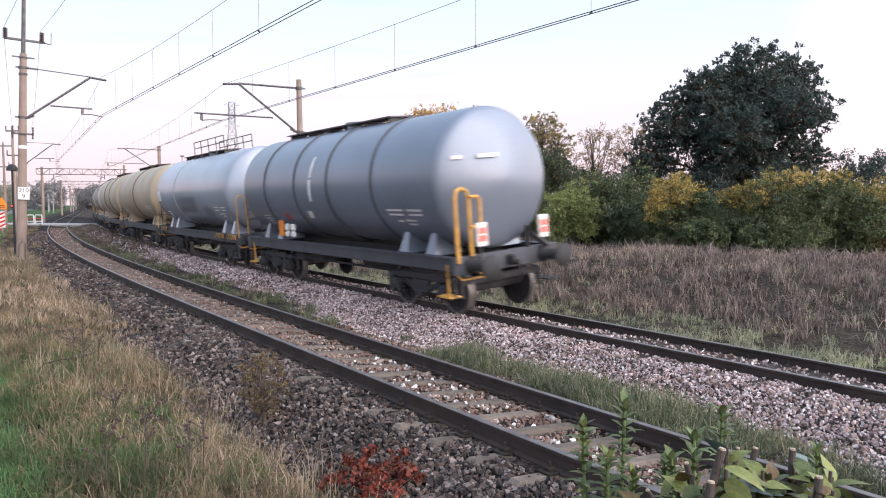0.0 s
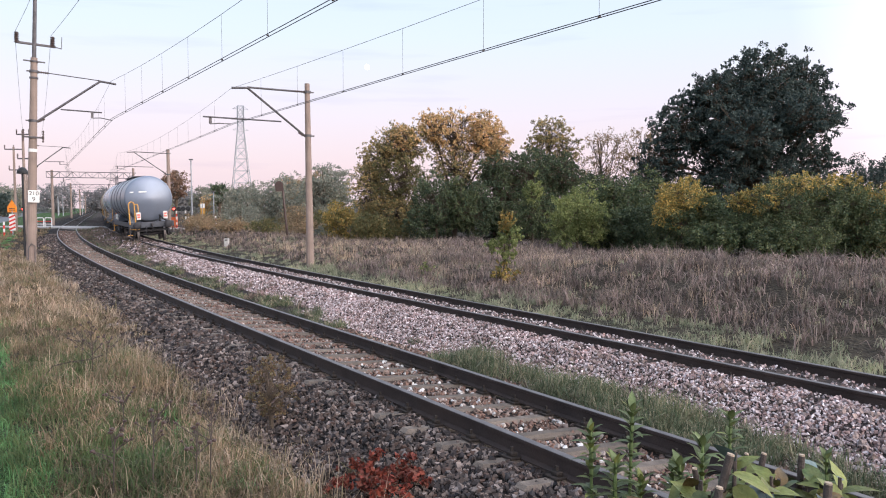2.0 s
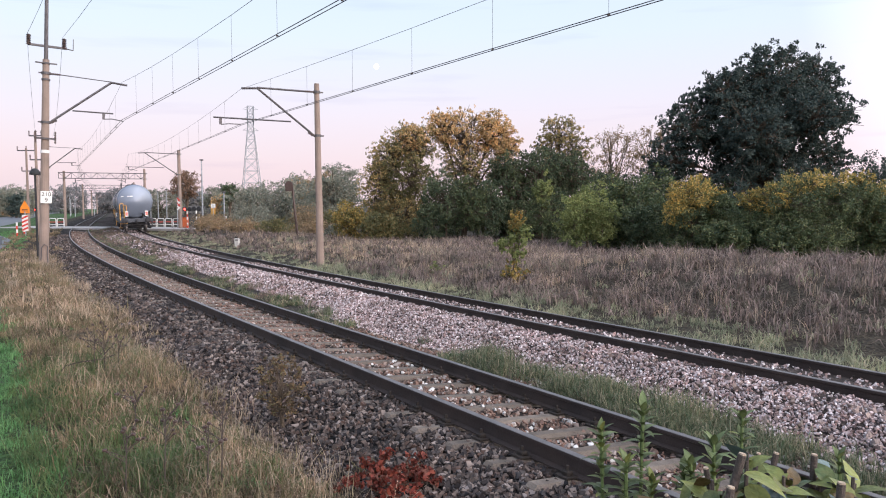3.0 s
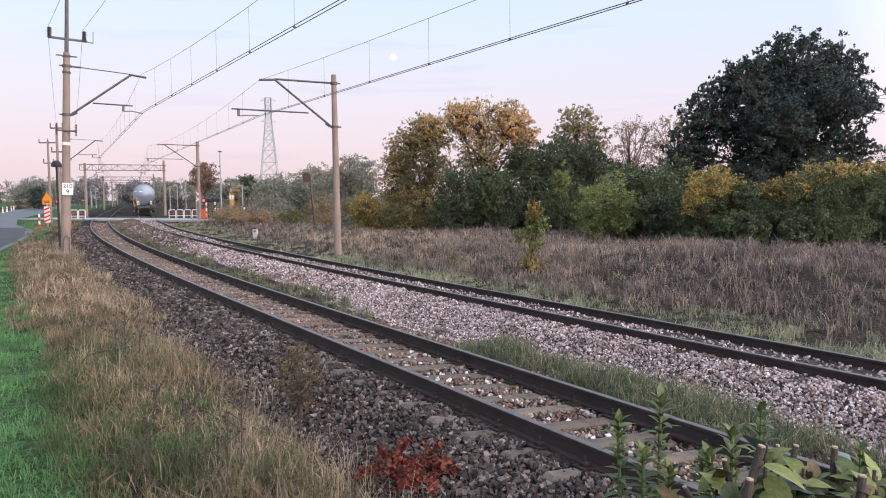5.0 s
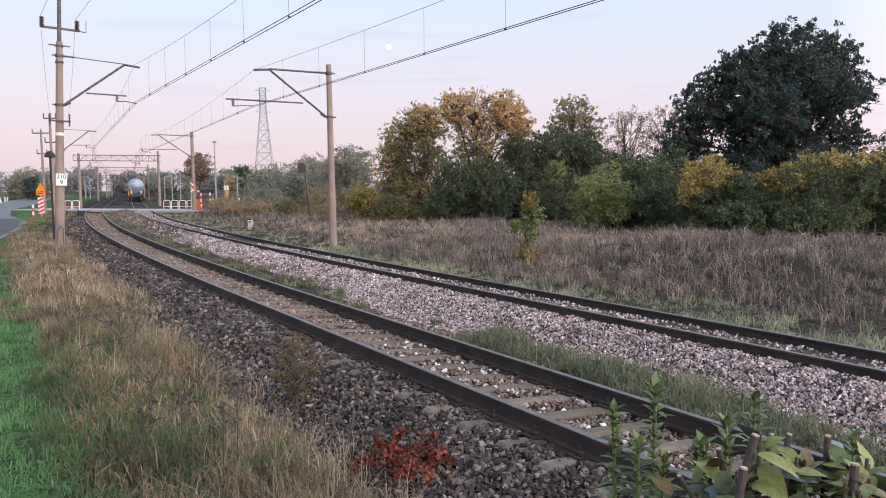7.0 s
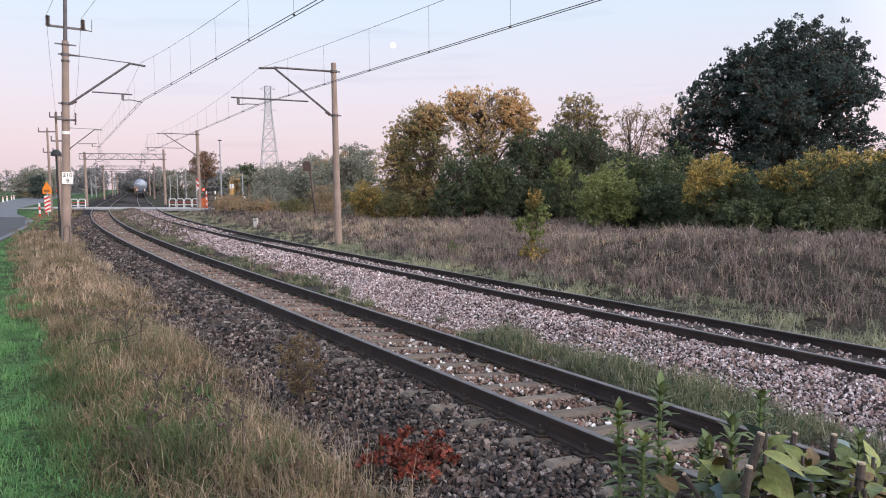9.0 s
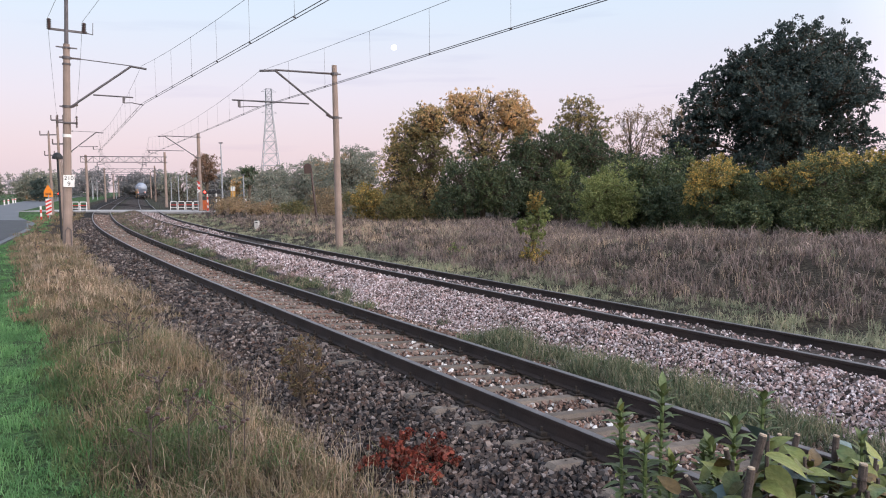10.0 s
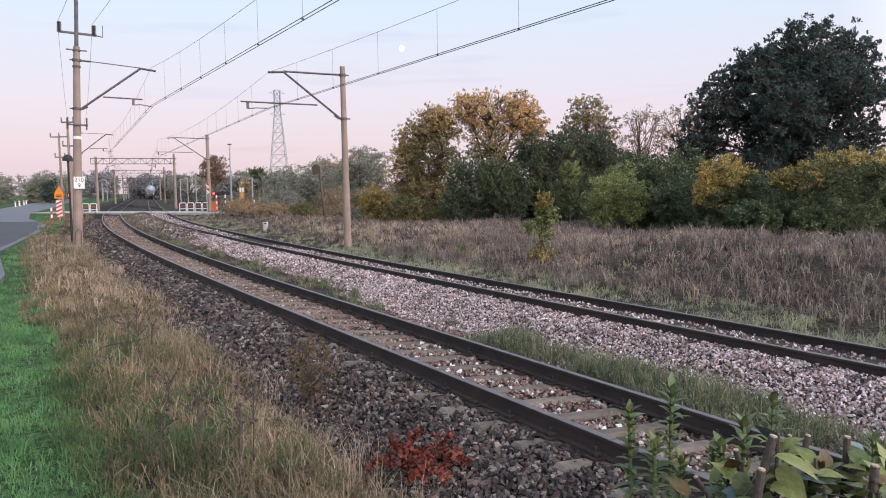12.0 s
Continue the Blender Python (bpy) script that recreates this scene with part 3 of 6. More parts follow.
            pipe(bm, [(sx * 5.44, y - 0.5, 0.86), (sx * 5.55, y - 0.5, 0.80), (sx * 5.55, y, 0.80), (sx * 5.44, y, 0.86)], 0.018)
            part("grab_bar", bm, YELLOW if y > 0 else UNDER, w)
    # tall yellow guard rails at the rear end
    thick = 0.036 if last else 0.018
    bm = bmesh.new()
    pipe(bm, [(-5.48, 1.2, 1.1), (-5.48, 1.2, 2.28), (-5.48, 1.15, 2.40), (-5.48, 1.05, 2.45), (-5.48, 0.94, 2.40), (-5.48, 0.89, 2.28), (-5.48, 0.89, 1.2)], thick, 8)
    pipe(bm, [(-5.53, 0.89, 2.28), (-5.55, 0.74, 2.28), (-5.55, 0.70, 2.22), (-5.55, 0.70, 1.78), (-5.53, 0.89, 1.72)], thick - 0.002, 8)
    part("guard_rail", bm, YELLOW, w, "yellow tubular guard rail")
    # valves and hoses under the tank, rear-end ladder
    for sx in (-1, 1):
        bm = bmesh.new()
        tube(bm, (-5.35, sx * 1.22, 0.45), (-5.35, sx * 1.22, 1.1), 0.02, None, 6)
        part("corner_post", bm, STEEL, w)
    # lettering on the flank, and small plates
    for x, a, wd, n in ((-3.45, -22, 0.62, 2), (-4.2, -22, 0.55, 2), (-3.5, -33, 0.2, 1), (-3.9, -32, 0.36, 2), (3.9, -32, 0.5, 4)):
        for k in range(n):
            part("lettering", patch(bmesh.new(), x, a - 1.5 - 4.2 * k, a + 0.4 - 4.2 * k, wd * (1 - 0.12 * k), 0.006, 0, 2), WHITE, w)
    if last:
        for x, a0, a1, wd in ((0.33, 10, 32, 0.15), (0.41, -14, 8, 0.17), (0.8, -34, -25, 0.26)):
            part("gauge_stripe", patch(bmesh.new(), x, a0, a1, wd, 0.006, -0.06), WHITE, w, "white painted stripe")
        bm = bmesh.new()
        patch(bm, 2.3, -38, -29, 0.18, 0.006, 0.1)
        part("hazard_mark", bm, RED, w, "red and white mark")
        bm = bmesh.new()
        box(bm, (0.32, 0.04, 0.42), pose(2.75, 1.22, 1.52), 0.01)
        part("plate", bm, ORANGE, w, "orange danger plate")
        for x in (1.95, 2.32):
            bm = bmesh.new()
            lathe(bm, [(1.30, 0.02), (1.33, 0.07), (1.42, 0.075), (1.46, 0.04), (1.52, 0.075), (1.64, 0.065), (1.66, 0.02)], "Z", 14, pose(x, 1.22, 0))
            part("valve_cap", bm, WHITE, w, "white valve cap")
        # number on the tank end
        for y, wd, dx, ry, rz in ((0.95, 0.22, 0.205, 18, -30), (0.36, 0.42, 0.028, 14, -8)):
            bm = bmesh.new()
            box(bm, (0.012, wd, 0.075), pose(-L + dx, y, TANK_Z + 0.42, 0, ry, rz))
            part("end_lettering", bm, WHITE, w)
        for y in (0.70, -0.80):
            bm = bmesh.new()
            box(bm, (0.05, 0.24, 0.44), pose(-5.56, y, 1.58), 0.012)
            board = part("tail_board", bm, WHITE, w, "white and red tail signal board")
            bm = bmesh.new()
            for z in (1.65, 1.51):
                box(bm, (0.02, 0.17, 0.11), pose(-5.589, y, z), 0.004)
            part("reflector", bm, LAMP_BOARD, board)
            bm = bmesh.new()
            tube(bm, (-5.49, y, 1.1), (-5.53, y, 1.42), 0.02, None, 6)
            part("bracket", bm, STEEL, board)
        bm = bmesh.new()
        pipe(bm, [(-5.4, -0.5, 1.2), (-5.45, -0.5, 1.6), (-5.5, -0.62, 1.4), (-5.52, -0.9, 1.2)], 0.06)
        part("hose", bm, BLACK, w)
    elif kind == 1:
        bm = bmesh.new()
        patch(bm, 1.9, -70, 70, 0.10, 0.008, 0, 24)
        part("gauge_stripe", bm, WHITE, w, "white stripe round the tank")
        bm = bmesh.new()
        patch(bm, 0.2, -32, -6, 2.4, 0.006, 0, 8)
        patch(bm, -2.3, -42, -22, 0.9, 0.006, 0, 8)
        part("repainted_patch", bm, TANK_GREY, w, "darker repainted patches")
        for x in (-4.85, -3.5, 4.85):
            bm = bmesh.new()
            box(bm, (0.9, 0.03, 0.16), pose(x, 1.27, 1.12), 0.006)
            board = part("hazard_board", bm, YELLOW, w, "yellow board with black slanting stripes")
            for k in range(4):
                bm = bmesh.new()
                box(bm, (0.09, 0.008, 0.19), pose(x - 0.34 + 0.22 * k, 1.288, 1.12, 0, 35, 0))
                part("stripe", bm, BLACK, board)
        bm = bmesh.new()
        patch(bm, 4.6, -12, 6, 0.6, 0.006, 0, 4)
        part("plate", bm, WHITE, w)
    # ladder between tank and frame at the far end
    bm = bmesh.new()
    for y in (0.75, 1.15):
        tube(bm, (5.55, y, 1.1), (5.55, y, 2.75), 0.02, None, 6)
    for k in range(5):
        tube(bm, (5.55, 0.75, 1.4 + k * 0.3), (5.55, 1.15, 1.4 + k * 0.3), 0.015, None, 6)
    part("ladder", bm, STEEL, w, "steel end ladder")
    return w, sets


def wagon_pose(sc):
    """Pose of a wagon whose middle is at sc: local x points away along the line, the two pivots on the track."""
    a, b = at(sc - PIVOT / 2, far_u(sc - PIVOT / 2)), at(sc + PIVOT / 2, far_u(sc + PIVOT / 2))
    c = float(cant(sc))
    yaw = math.degrees(math.atan2(b[1] - a[1], b[0] - a[0]))
    m = (a + b) / 2
    lean = math.degrees(math.atan2(c, GAUGE))
    return pose(m[0], m[1], FAR_Z + c / 2, 0, 0, yaw) @ pose(0, 0, 0, -lean, 0, 0)


TRAIN = [
    wagon(TANK_GREY, "dark grey tank wagon with four black hoops at the train's end", (3.36, 1.31, -0.59, -2.74), BAND, True),
    wagon(TANK_BLUE, "pale blue-grey tank wagon with a white stripe", (), BAND, False, 1),
    wagon(TANK_BEIGE, "beige tank wagon with sooty lower flanks", (-0.4,), BAND_BROWN),
    wagon(TANK_BEIGE, "beige tank wagon with a brown hoop", (1.6, -1.6), BAND_BROWN),
    wagon(TANK_PALE, "pale weathered tank wagon with hoops", (2.5, 0.6, -1.4), BAND_BROWN),
    wagon(TANK_BEIGE, "dusty beige tank wagon with dark hoops", (2, -2)),
    wagon(TANK_DARK, "sooty dark tank wagon with hoops", (2.5, 0, -2.5)),
    wagon(TANK_DARK, "sooty black tank wagon far ahead", (2, -2)),
    wagon(TANK_PALE, "pale tank wagon far ahead in the train"),
    wagon(TANK_DARK, "dark tank wagon at the head of the train"),
]
# ---- overhead line: masts, arms, wires ----
def insulator(bm, a, b, r=0.06, n=5):
    a, b = Vector(a), Vector(b)
    tube(bm, a, b, r * 0.45, None, 8)
    for k in range(n):
        c = a.lerp(b, (k + 0.5) / n)
        d = (b - a).normalized() * 0.02
        tube(bm, c - d, c + d, r, r * 0.7, 10)
    return bm


def mast(s, u, top, arm, label, base=0.25, tip=0.15, side=1, lean=0.0):
    """Concrete mast; local x points towards its track, heights are above the rails. arm: (stay z, foot z, reach, tip z, tube z, tube end, contact reach, contact z)."""
    g = float(height(np.array(s), np.array(u)))
    p = thing("catenary_mast", on_line(s, u, g, 0 if side > 0 else 180) @ pose(0, 0, 0, 0, lean, 0), label, "catenary mast", "catenary masts")
    bm = bmesh.new()
    tube(bm, (0, 0, -0.4), (0, 0, top - g), base, tip, 14)
    part("pole", bm, CONCRETE, p)
    stay, foot, reach, tipz, tz, t1, t2, cr, cz = [v for v in arm]
    e = tip + 0.02
    bm = bmesh.new()
    pipe(bm, [(0.15, 0, foot - g), (reach, 0, tipz - g)], 0.045, 8)
    tube(bm, (reach - 0.05, 0, tipz - g), (reach + 0.62, 0, tipz - g - 0.05), 0.045, None, 8)
    part("bracket_arm", bm, STEEL, p, "grey steel bracket arm")
    bm = bmesh.new()
    tube(bm, (0.55, 0, stay - g), (reach, 0, tipz - g + 0.02), 0.02 if side > 0 else 0.04, None, 8)
    part("top_stay", bm, STEEL, p)
    for a, b in (((e, 0, stay - g), (0.55, 0, stay - g)), ((e, 0, foot - g - 0.02), (0.42, 0, foot - g + 0.12))):
        bm = bmesh.new()
        insulator(bm, a, b, 0.055)
        part("insulator", bm, CERAMIC, p, "brown ribbed insulator")
    for z in (stay, foot):
        bm = bmesh.new()
        tube(bm, (0, 0, z - g - 0.05), (0, 0, z - g + 0.05), tip + 0.045, None, 14)
        part("clamp", bm, STEEL, p)
        bm = bmesh.new()
        box(bm, (0.55, 0.06, 0.05), pose(0, 0, z - g))
        part("clamp_bolt", bm, STEEL, p)
    bm = bmesh.new()
    tube(bm, (t1, 0, tz - g), (t2, 0, tz - g + 0.03), 0.03, None, 8)
    k = cr + 0.8 * (1 if t2 > cr + 0.5 else -1)
    box(bm, (0.10, 0.05, 0.24), pose(k, 0, tz - g - 0.12))
    pipe(bm, [(k, 0, tz - g - 0.24), (k + (cr - k) * 0.4, 0, tz - g - 0.20), (cr, 0, cz - g)], 0.02, 6)
    part("steady_arm", bm, STEEL, p)
    return p, g


LEFT_ARM = (7.75, 5.73, 2.5, 7.67, 6.31, 1.0, 2.58, 3.0, 6.05)
RIGHT_ARM = (6.93, 5.13, 2.52, 6.92, 5.66, 1.15, 4.27, 3.2, 5.46)
left_mast, g0 = mast(27.9, -1.89, 8.31, LEFT_ARM, "tapered concrete catenary mast with cross-arm and number plate", 0.2, 0.128, 1, 2.4)
bm = bmesh.new()
tube(bm, (0, 0, 8.28 - g0), (0, 0, 11.5 - g0), 0.085, 0.07, 10)
part("top_tube", bm, STEEL, left_mast, "grey steel extension tube")
bm = bmesh.new()
box(bm, (1.45, 0.08, 0.09), pose(0.05, 0, 8.86 - g0), 0.01)
tube(bm, (0.70, 0, 8.86 - g0), (1.0, 0, 8.82 - g0), 0.02, None, 6)
tube(bm, (1.0, 0, 8.82 - g0), (1.0, 0, 9.3 - g0), 0.015, None, 6)
part("cross_arm", bm, STEEL, left_mast)
for x in (-0.64, 0.66):
    part("insulator", insulator(bmesh.new(), (x, 0, 8.84 - g0), (x, 0, 9.27 - g0), 0.10, 6), CERAMIC, left_mast)
bm = bmesh.new()
box(bm, (0.80, 0.06, 0.07), pose(0, -0.17, 5.05 - g0), 0.01)
part("cross_arm", bm, STEEL, left_mast)
for x in (-0.36, 0.36):
    part("insulator", insulator(bmesh.new(), (x, -0.2, 4.85 - g0), (x, -0.2, 5.35 - g0), 0.05, 5), CERAMIC, left_mast)
bm = bmesh.new()
tube(bm, (0, 0, 4.45 - g0), (0, 0, 4.58 - g0), 0.17, 0.169, 16)
part("painted_band", bm, WHITE, left_mast, "pale painted band")
bm = bmesh.new()
tube(bm, (0, 0, 8.12 - g0), (0, 0, 8.19 - g0), 0.16, None, 14)
part("clamp", bm, STEEL, left_mast)
bm = bmesh.new()
tube(bm, (0, 0, 7.45 - g0), (0, 0, 7.52 - g0), 0.165, None, 14)
part("clamp", bm, STEEL, left_mast)
bm = bmesh.new()
box(bm, (0.8, 0.05, 0.05), pose(0, -0.1, 8.15 - g0))
part("clamp_bolt", bm, STEEL, left_mast)
bm = bmesh.new()
pipe(bm, [(-0.12, -0.22, 0.0), (-0.10, -0.225, 0.75), (0.0, -0.225, 0.9), (0.12, -0.225, 0.8), (0.13, -0.22, 0.1)], 0.02)
part("earth_loop", bm, STEEL, left_mast)
# kilometre plate on the mast, turned to the line of sight
turn = -(heading(27.9)) + 26.3
plate_m = pose(0.05, -0.245, 2.62 - g0, 0, 0, turn)
bm = bmesh.new()
box(bm, (0.42, 0.02, 0.50), plate_m, 0.006)
km = part("number_plate", bm, WHITE, left_mast, "white kilometre plate reading 210 over 9")


def writing(text, size, m, parent, material):
    cu = bpy.data.curves.new("writing", "FONT")
    cu.body, cu.size, cu.align_x, cu.align_y, cu.extrude = text, size, "CENTER", "CENTER", 0.002
    cu.materials.append(material)
    o = new("writing", cu)
    o.parent, o.matrix_basis = parent, m
    return o


writing("210", 0.24, plate_m @ pose(0, -0.014, 0.12, 90, 0, 0), km, BLACK)
writing("9", 0.26, plate_m @ pose(0, -0.014, -0.12, 90, 0, 0), km, BLACK)

mast(22.2, 8.15, 7.28, RIGHT_ARM, "tapered concrete catenary mast with steel bracket arm", 0.17, 0.105, -1, 0.4)
mast(71.7, 9.95, 7.9, (7.5, 5.4, 3.2, 7.55, 6.1, 1.4, 4.9, 3.9, 5.75), "distant concrete catenary mast beside the level crossing", 0.2, 0.15, -1)
mast(70.0, -1.9, 8.1, LEFT_ARM, "distant concrete catenary mast with bracket arm", 0.2, 0.14)


def gantry(s, u0, u1, z0=5.75, z1=6.45):
    p = thing("catenary_gantry", on_line(s, 0, 0), "steel lattice gantry spanning the tracks on concrete posts", "gantry", "catenary gantries")
    for u, top in ((u0, z1 + 0.2), (u1, z1 + 0.6)):
        bm = bmesh.new()
        tube(bm, (u, 0, -0.3), (u, 0, top), 0.19, 0.14, 10)
        part("post", bm, CONCRETE, p)
    bm = bmesh.new()
    n = 14
    for y in (-0.25, 0.25):
        for z in (z0, z1):
            tube(bm, (u0 - 0.6, y, z), (u1 + 0.3, y, z), 0.032, None, 4)
        for k in range(n):
            a, b = u0 - 0.6 + (u1 - u0 + 0.9) * k / n, u0 - 0.6 + (u1 - u0 + 0.9) * (k + 1) / n
            tube(bm, (a, y, z0 if k % 2 else z1), (b, y, z1 if k % 2 else z0), 0.02, None, 4)
            tube(bm, (a, y, z0), (a, y, z1), 0.016, None, 4)
    part("truss", bm, STEEL, p, "grey lattice truss")
    for u in (NEAR_U - 0.8, FAR_U + 0.8):
        bm = bmesh.new()
        tube(bm, (u, 0, 5.2), (u, 0, z0), 0.05, None, 6)
        pipe(bm, [(u, 0, 5.4), (u + (0.9 if u < 2 else -0.9), 0, 5.6)], 0.03)
        part("drop_post", bm, STEEL, p)
    return p


for s in (95, 150, 205, 262, 330):
    gantry(s, -1.3, 7.9)


def wire_run(u_of, spans, contact_z, support_z, sags, label):
    """One track's contact wires, carrying wire and droppers through the supports in spans."""
    t = thing("overhead_line", Matrix(), label, "overhead wire", "overhead wires")
    pts = [Vector(at(s, u_of[i] if i < len(u_of) else u_of[-1], 0)) for i, s in enumerate(spans)]
    zs = [contact_z[min(i, len(contact_z) - 1)] for i in range(len(spans))]
    zm = [support_z[min(i, len(support_z) - 1)] for i in range(len(spans))]
    dw, carry = bmesh.new(), []
    for i in range(len(spans) - 1):
        a, b = pts[i], pts[i + 1]
        far = spans[i] > 60
        L = (b - a).length
        n = max(2, round(L / 3.3))
        sag = sags[0] if i == 0 else sags[1]
        for k in range(n + 1):
            f = k / n
            q = a.lerp(b, f)
            z = zm[i] + (zm[i + 1] - zm[i]) * f - 4 * sag * f * (1 - f)
            c = q + Vector((0, 0, z))
            carry.append(c)
            if 0 < k < n:
                low = q + Vector((0, 0, zs[i] + (zs[i + 1] - zs[i]) * f))
                if far:
                    tube(dw, low, c, 0.006, None, 4)
                else:
                    bm = bmesh.new()
                    tube(bm, low, c, 0.0035, None, 4)
                    box(bm, (0.05, 0.03, 0.03), Matrix.Translation(low))
                    part("dropper", bm, WIRE, t)
    for d in (-0.05, 0.05):
        line = [p + Vector((d, d * 0.5, z)) for p, z in zip(pts, zs)]
        part("contact_wire", pipe(bmesh.new(), line, 0.009, 5), WIRE, t)
    part("carrying_wire", pipe(bmesh.new(), carry, 0.006, 5), WIRE, t)
    tagged(part("far_droppers", dw, WIRE, t), kind="stuff")
    return t


wire_run((1.0, 1.35, 0.75), (-18, 27.9, 70, 95, 150, 205, 262, 330), (5.5, 5.98, 5.9, 5.4), (7.6, 7.6, 7.6, 6.9, 6.6), (0.75, 0.62), "twin contact wires hung on droppers over the nearer track")
wire_run((5.1, 4.95, 5.3), (-24, 22.2, 71.7, 95, 150, 205, 262, 330), (5.43, 5.44, 5.7, 5.4), (6.83, 6.83, 7.4, 6.9, 6.6), (0.36, 0.55), "twin contact wires hung on droppers over the farther track")
# feeder wires on the left mast's cross-arm
feeder = thing("feeder_line", Matrix(), "two thin feeder wires on the mast cross-arm", "overhead wire", "overhead wires")
for du in (-0.64, 0.66):
    bm = bmesh.new()
    a, b, c = Vector(at(-30, -1.62 + du, 9.1)), Vector(at(27.9, -1.55 + du, 9.27)), Vector(at(70, -1.9 + du, 8.6))
    for p, q in ((a, b), (b, c)):
        pts = [p.lerp(q, k / 10) - Vector((0, 0, 4 * 0.9 * (k / 10) * (1 - k / 10))) for k in range(11)]
        pipe(bm, pts, 0.007, 5)
    part("wire", bm, WIRE, feeder)


# ---- lattice pylon far behind ----
def pylon(x, y, h):
    p = thing("power_pylon", pose(x, y, 0, 0, 0, 20), "grey steel lattice power pylon beyond the trees", "pylon")
    def half(z):
        return 0.95 + max(0.0, h - 7 - z) * 0.094
    legs, brace = [bmesh.new() for _ in range(4)], bmesh.new()
    zs = [0, 5, 10, 14, 18, 21.5, 24.5, 27, 29, 31, 33, h]
    for a, b in zip(zs[:-1], zs[1:]):
        ra, rb = half(a), half(b)
        cs = ((-1, -1), (1, -1), (1, 1), (-1, 1))
        for i, (sx, sy) in enumerate(cs):
            tx, ty = cs[(i + 1) % 4]
            tube(legs[i], (sx * ra, sy * ra, a), (sx * rb, sy * rb, b), 0.11, None, 4)
            tube(brace, (sx * ra, sy * ra, a), (tx * rb, ty * rb, b), 0.06, None, 4)
            tube(brace, (tx * ra, ty * ra, a), (sx * rb, sy * rb, b), 0.06, None, 4)
            tube(brace, (sx * rb, sy * rb, b), (tx * rb, ty * rb, b), 0.06, None, 4)
    for bm in legs:
        part("leg", bm, GALV, p)
    part("brace", brace, GALV, p)
    for z, r in ((h - 1.0, 3.6), (h - 4.5, 4.2), (h - 8, 3.6)):
        bm = bmesh.new()
        for sx in (-1, 1):
            tube(bm, (sx * 0.9, 0, z), (sx * r * 0.7, 0, z), 0.06, None, 4)
            tube(bm, (sx * 0.9, 0, z + 0.9), (sx * r * 0.7, 0, z), 0.05, None, 4)
        part("cross_arm", bm, GALV, p)
    return p


pylon(-55.0, 250.0, 35.5)
# ---- trees and shrubs ----
LEAF = {
    "oak": leafy("leaf_oak", [(0.026, 0.044, 0.044), (0.044, 0.066, 0.062), (0.083, 0.106, 0.093), (0.055, 0.073, 0.064)], 0.25),
    "dark": leafy("leaf_dark", [(0.039, 0.064, 0.042), (0.065, 0.094, 0.054), (0.112, 0.139, 0.071), (0.053, 0.073, 0.047), (0.142, 0.147, 0.071)], 0.25),
    "gold": leafy("leaf_gold", [(0.408, 0.293, 0.13), (0.72, 0.464, 0.221), (0.816, 0.488, 0.247), (0.6, 0.415, 0.208), (0.432, 0.329, 0.156), (0.264, 0.232, 0.117)], 0.4),
    "olive": leafy("leaf_olive", [(0.08, 0.095, 0.045), (0.15, 0.14, 0.06), (0.22, 0.165, 0.07), (0.09, 0.11, 0.05)], 0.3),
    "fresh": leafy("leaf_fresh", [(0.127, 0.162, 0.061), (0.196, 0.23, 0.083), (0.265, 0.274, 0.11)], 0.3),
    "yellow": leafy("leaf_yellow", [(0.20, 0.17, 0.06), (0.40, 0.28, 0.08), (0.11, 0.125, 0.05), (0.50, 0.30, 0.09), (0.30, 0.24, 0.08), (0.08, 0.10, 0.045), (0.38, 0.25, 0.08)], 0.35),
    "tan": leafy("leaf_tan", [(0.262, 0.185, 0.123), (0.4, 0.277, 0.169), (0.216, 0.177, 0.092), (0.339, 0.2, 0.123)], 0.3),
    "bramble": leafy("leaf_bramble", [(0.056, 0.08, 0.042), (0.1, 0.128, 0.06), (0.156, 0.16, 0.072), (0.045, 0.067, 0.042), (0.081, 0.123, 0.058)], 0.25, 0.6, 1.4),
    "copper": leafy("leaf_copper", [(0.476, 0.33, 0.097), (0.635, 0.416, 0.116), (0.317, 0.259, 0.09), (0.172, 0.187, 0.071), (0.119, 0.143, 0.064), (0.503, 0.344, 0.109)], 0.3, 0.6, 1.6),
    "mixed": leafy("leaf_turning", [(0.096, 0.114, 0.06), (0.168, 0.168, 0.084), (0.408, 0.3, 0.132), (0.12, 0.138, 0.072), (0.576, 0.372, 0.156), (0.204, 0.192, 0.09)], 0.35, 0.6, 0.7),
    # next two: air haze painted into the leaf colour, paler and greyer
    "mist": leafy("leaf_painted_mist", [(0.18, 0.19, 0.20), (0.22, 0.22, 0.225), (0.25, 0.235, 0.235)], 0.3),
    "hazy": leafy("leaf_painted_haze", [(0.172, 0.201, 0.167), (0.23, 0.241, 0.19), (0.299, 0.253, 0.196)], 0.3),
    "rust": leafy("leaf_rust", [(0.19, 0.115, 0.08), (0.26, 0.155, 0.11), (0.15, 0.115, 0.07)], 0.3),
    "weedy": leafy("leaf_weed", [(0.13, 0.075, 0.05), (0.18, 0.13, 0.065), (0.09, 0.06, 0.045), (0.13, 0.12, 0.055)], 0.25, 0.6, 5.0),
    "red": leafy("leaf_red", [(0.218, 0.047, 0.033), (0.133, 0.031, 0.025), (0.265, 0.066, 0.043), (0.094, 0.035, 0.027), (0.172, 0.066, 0.043)], 0.2),
}


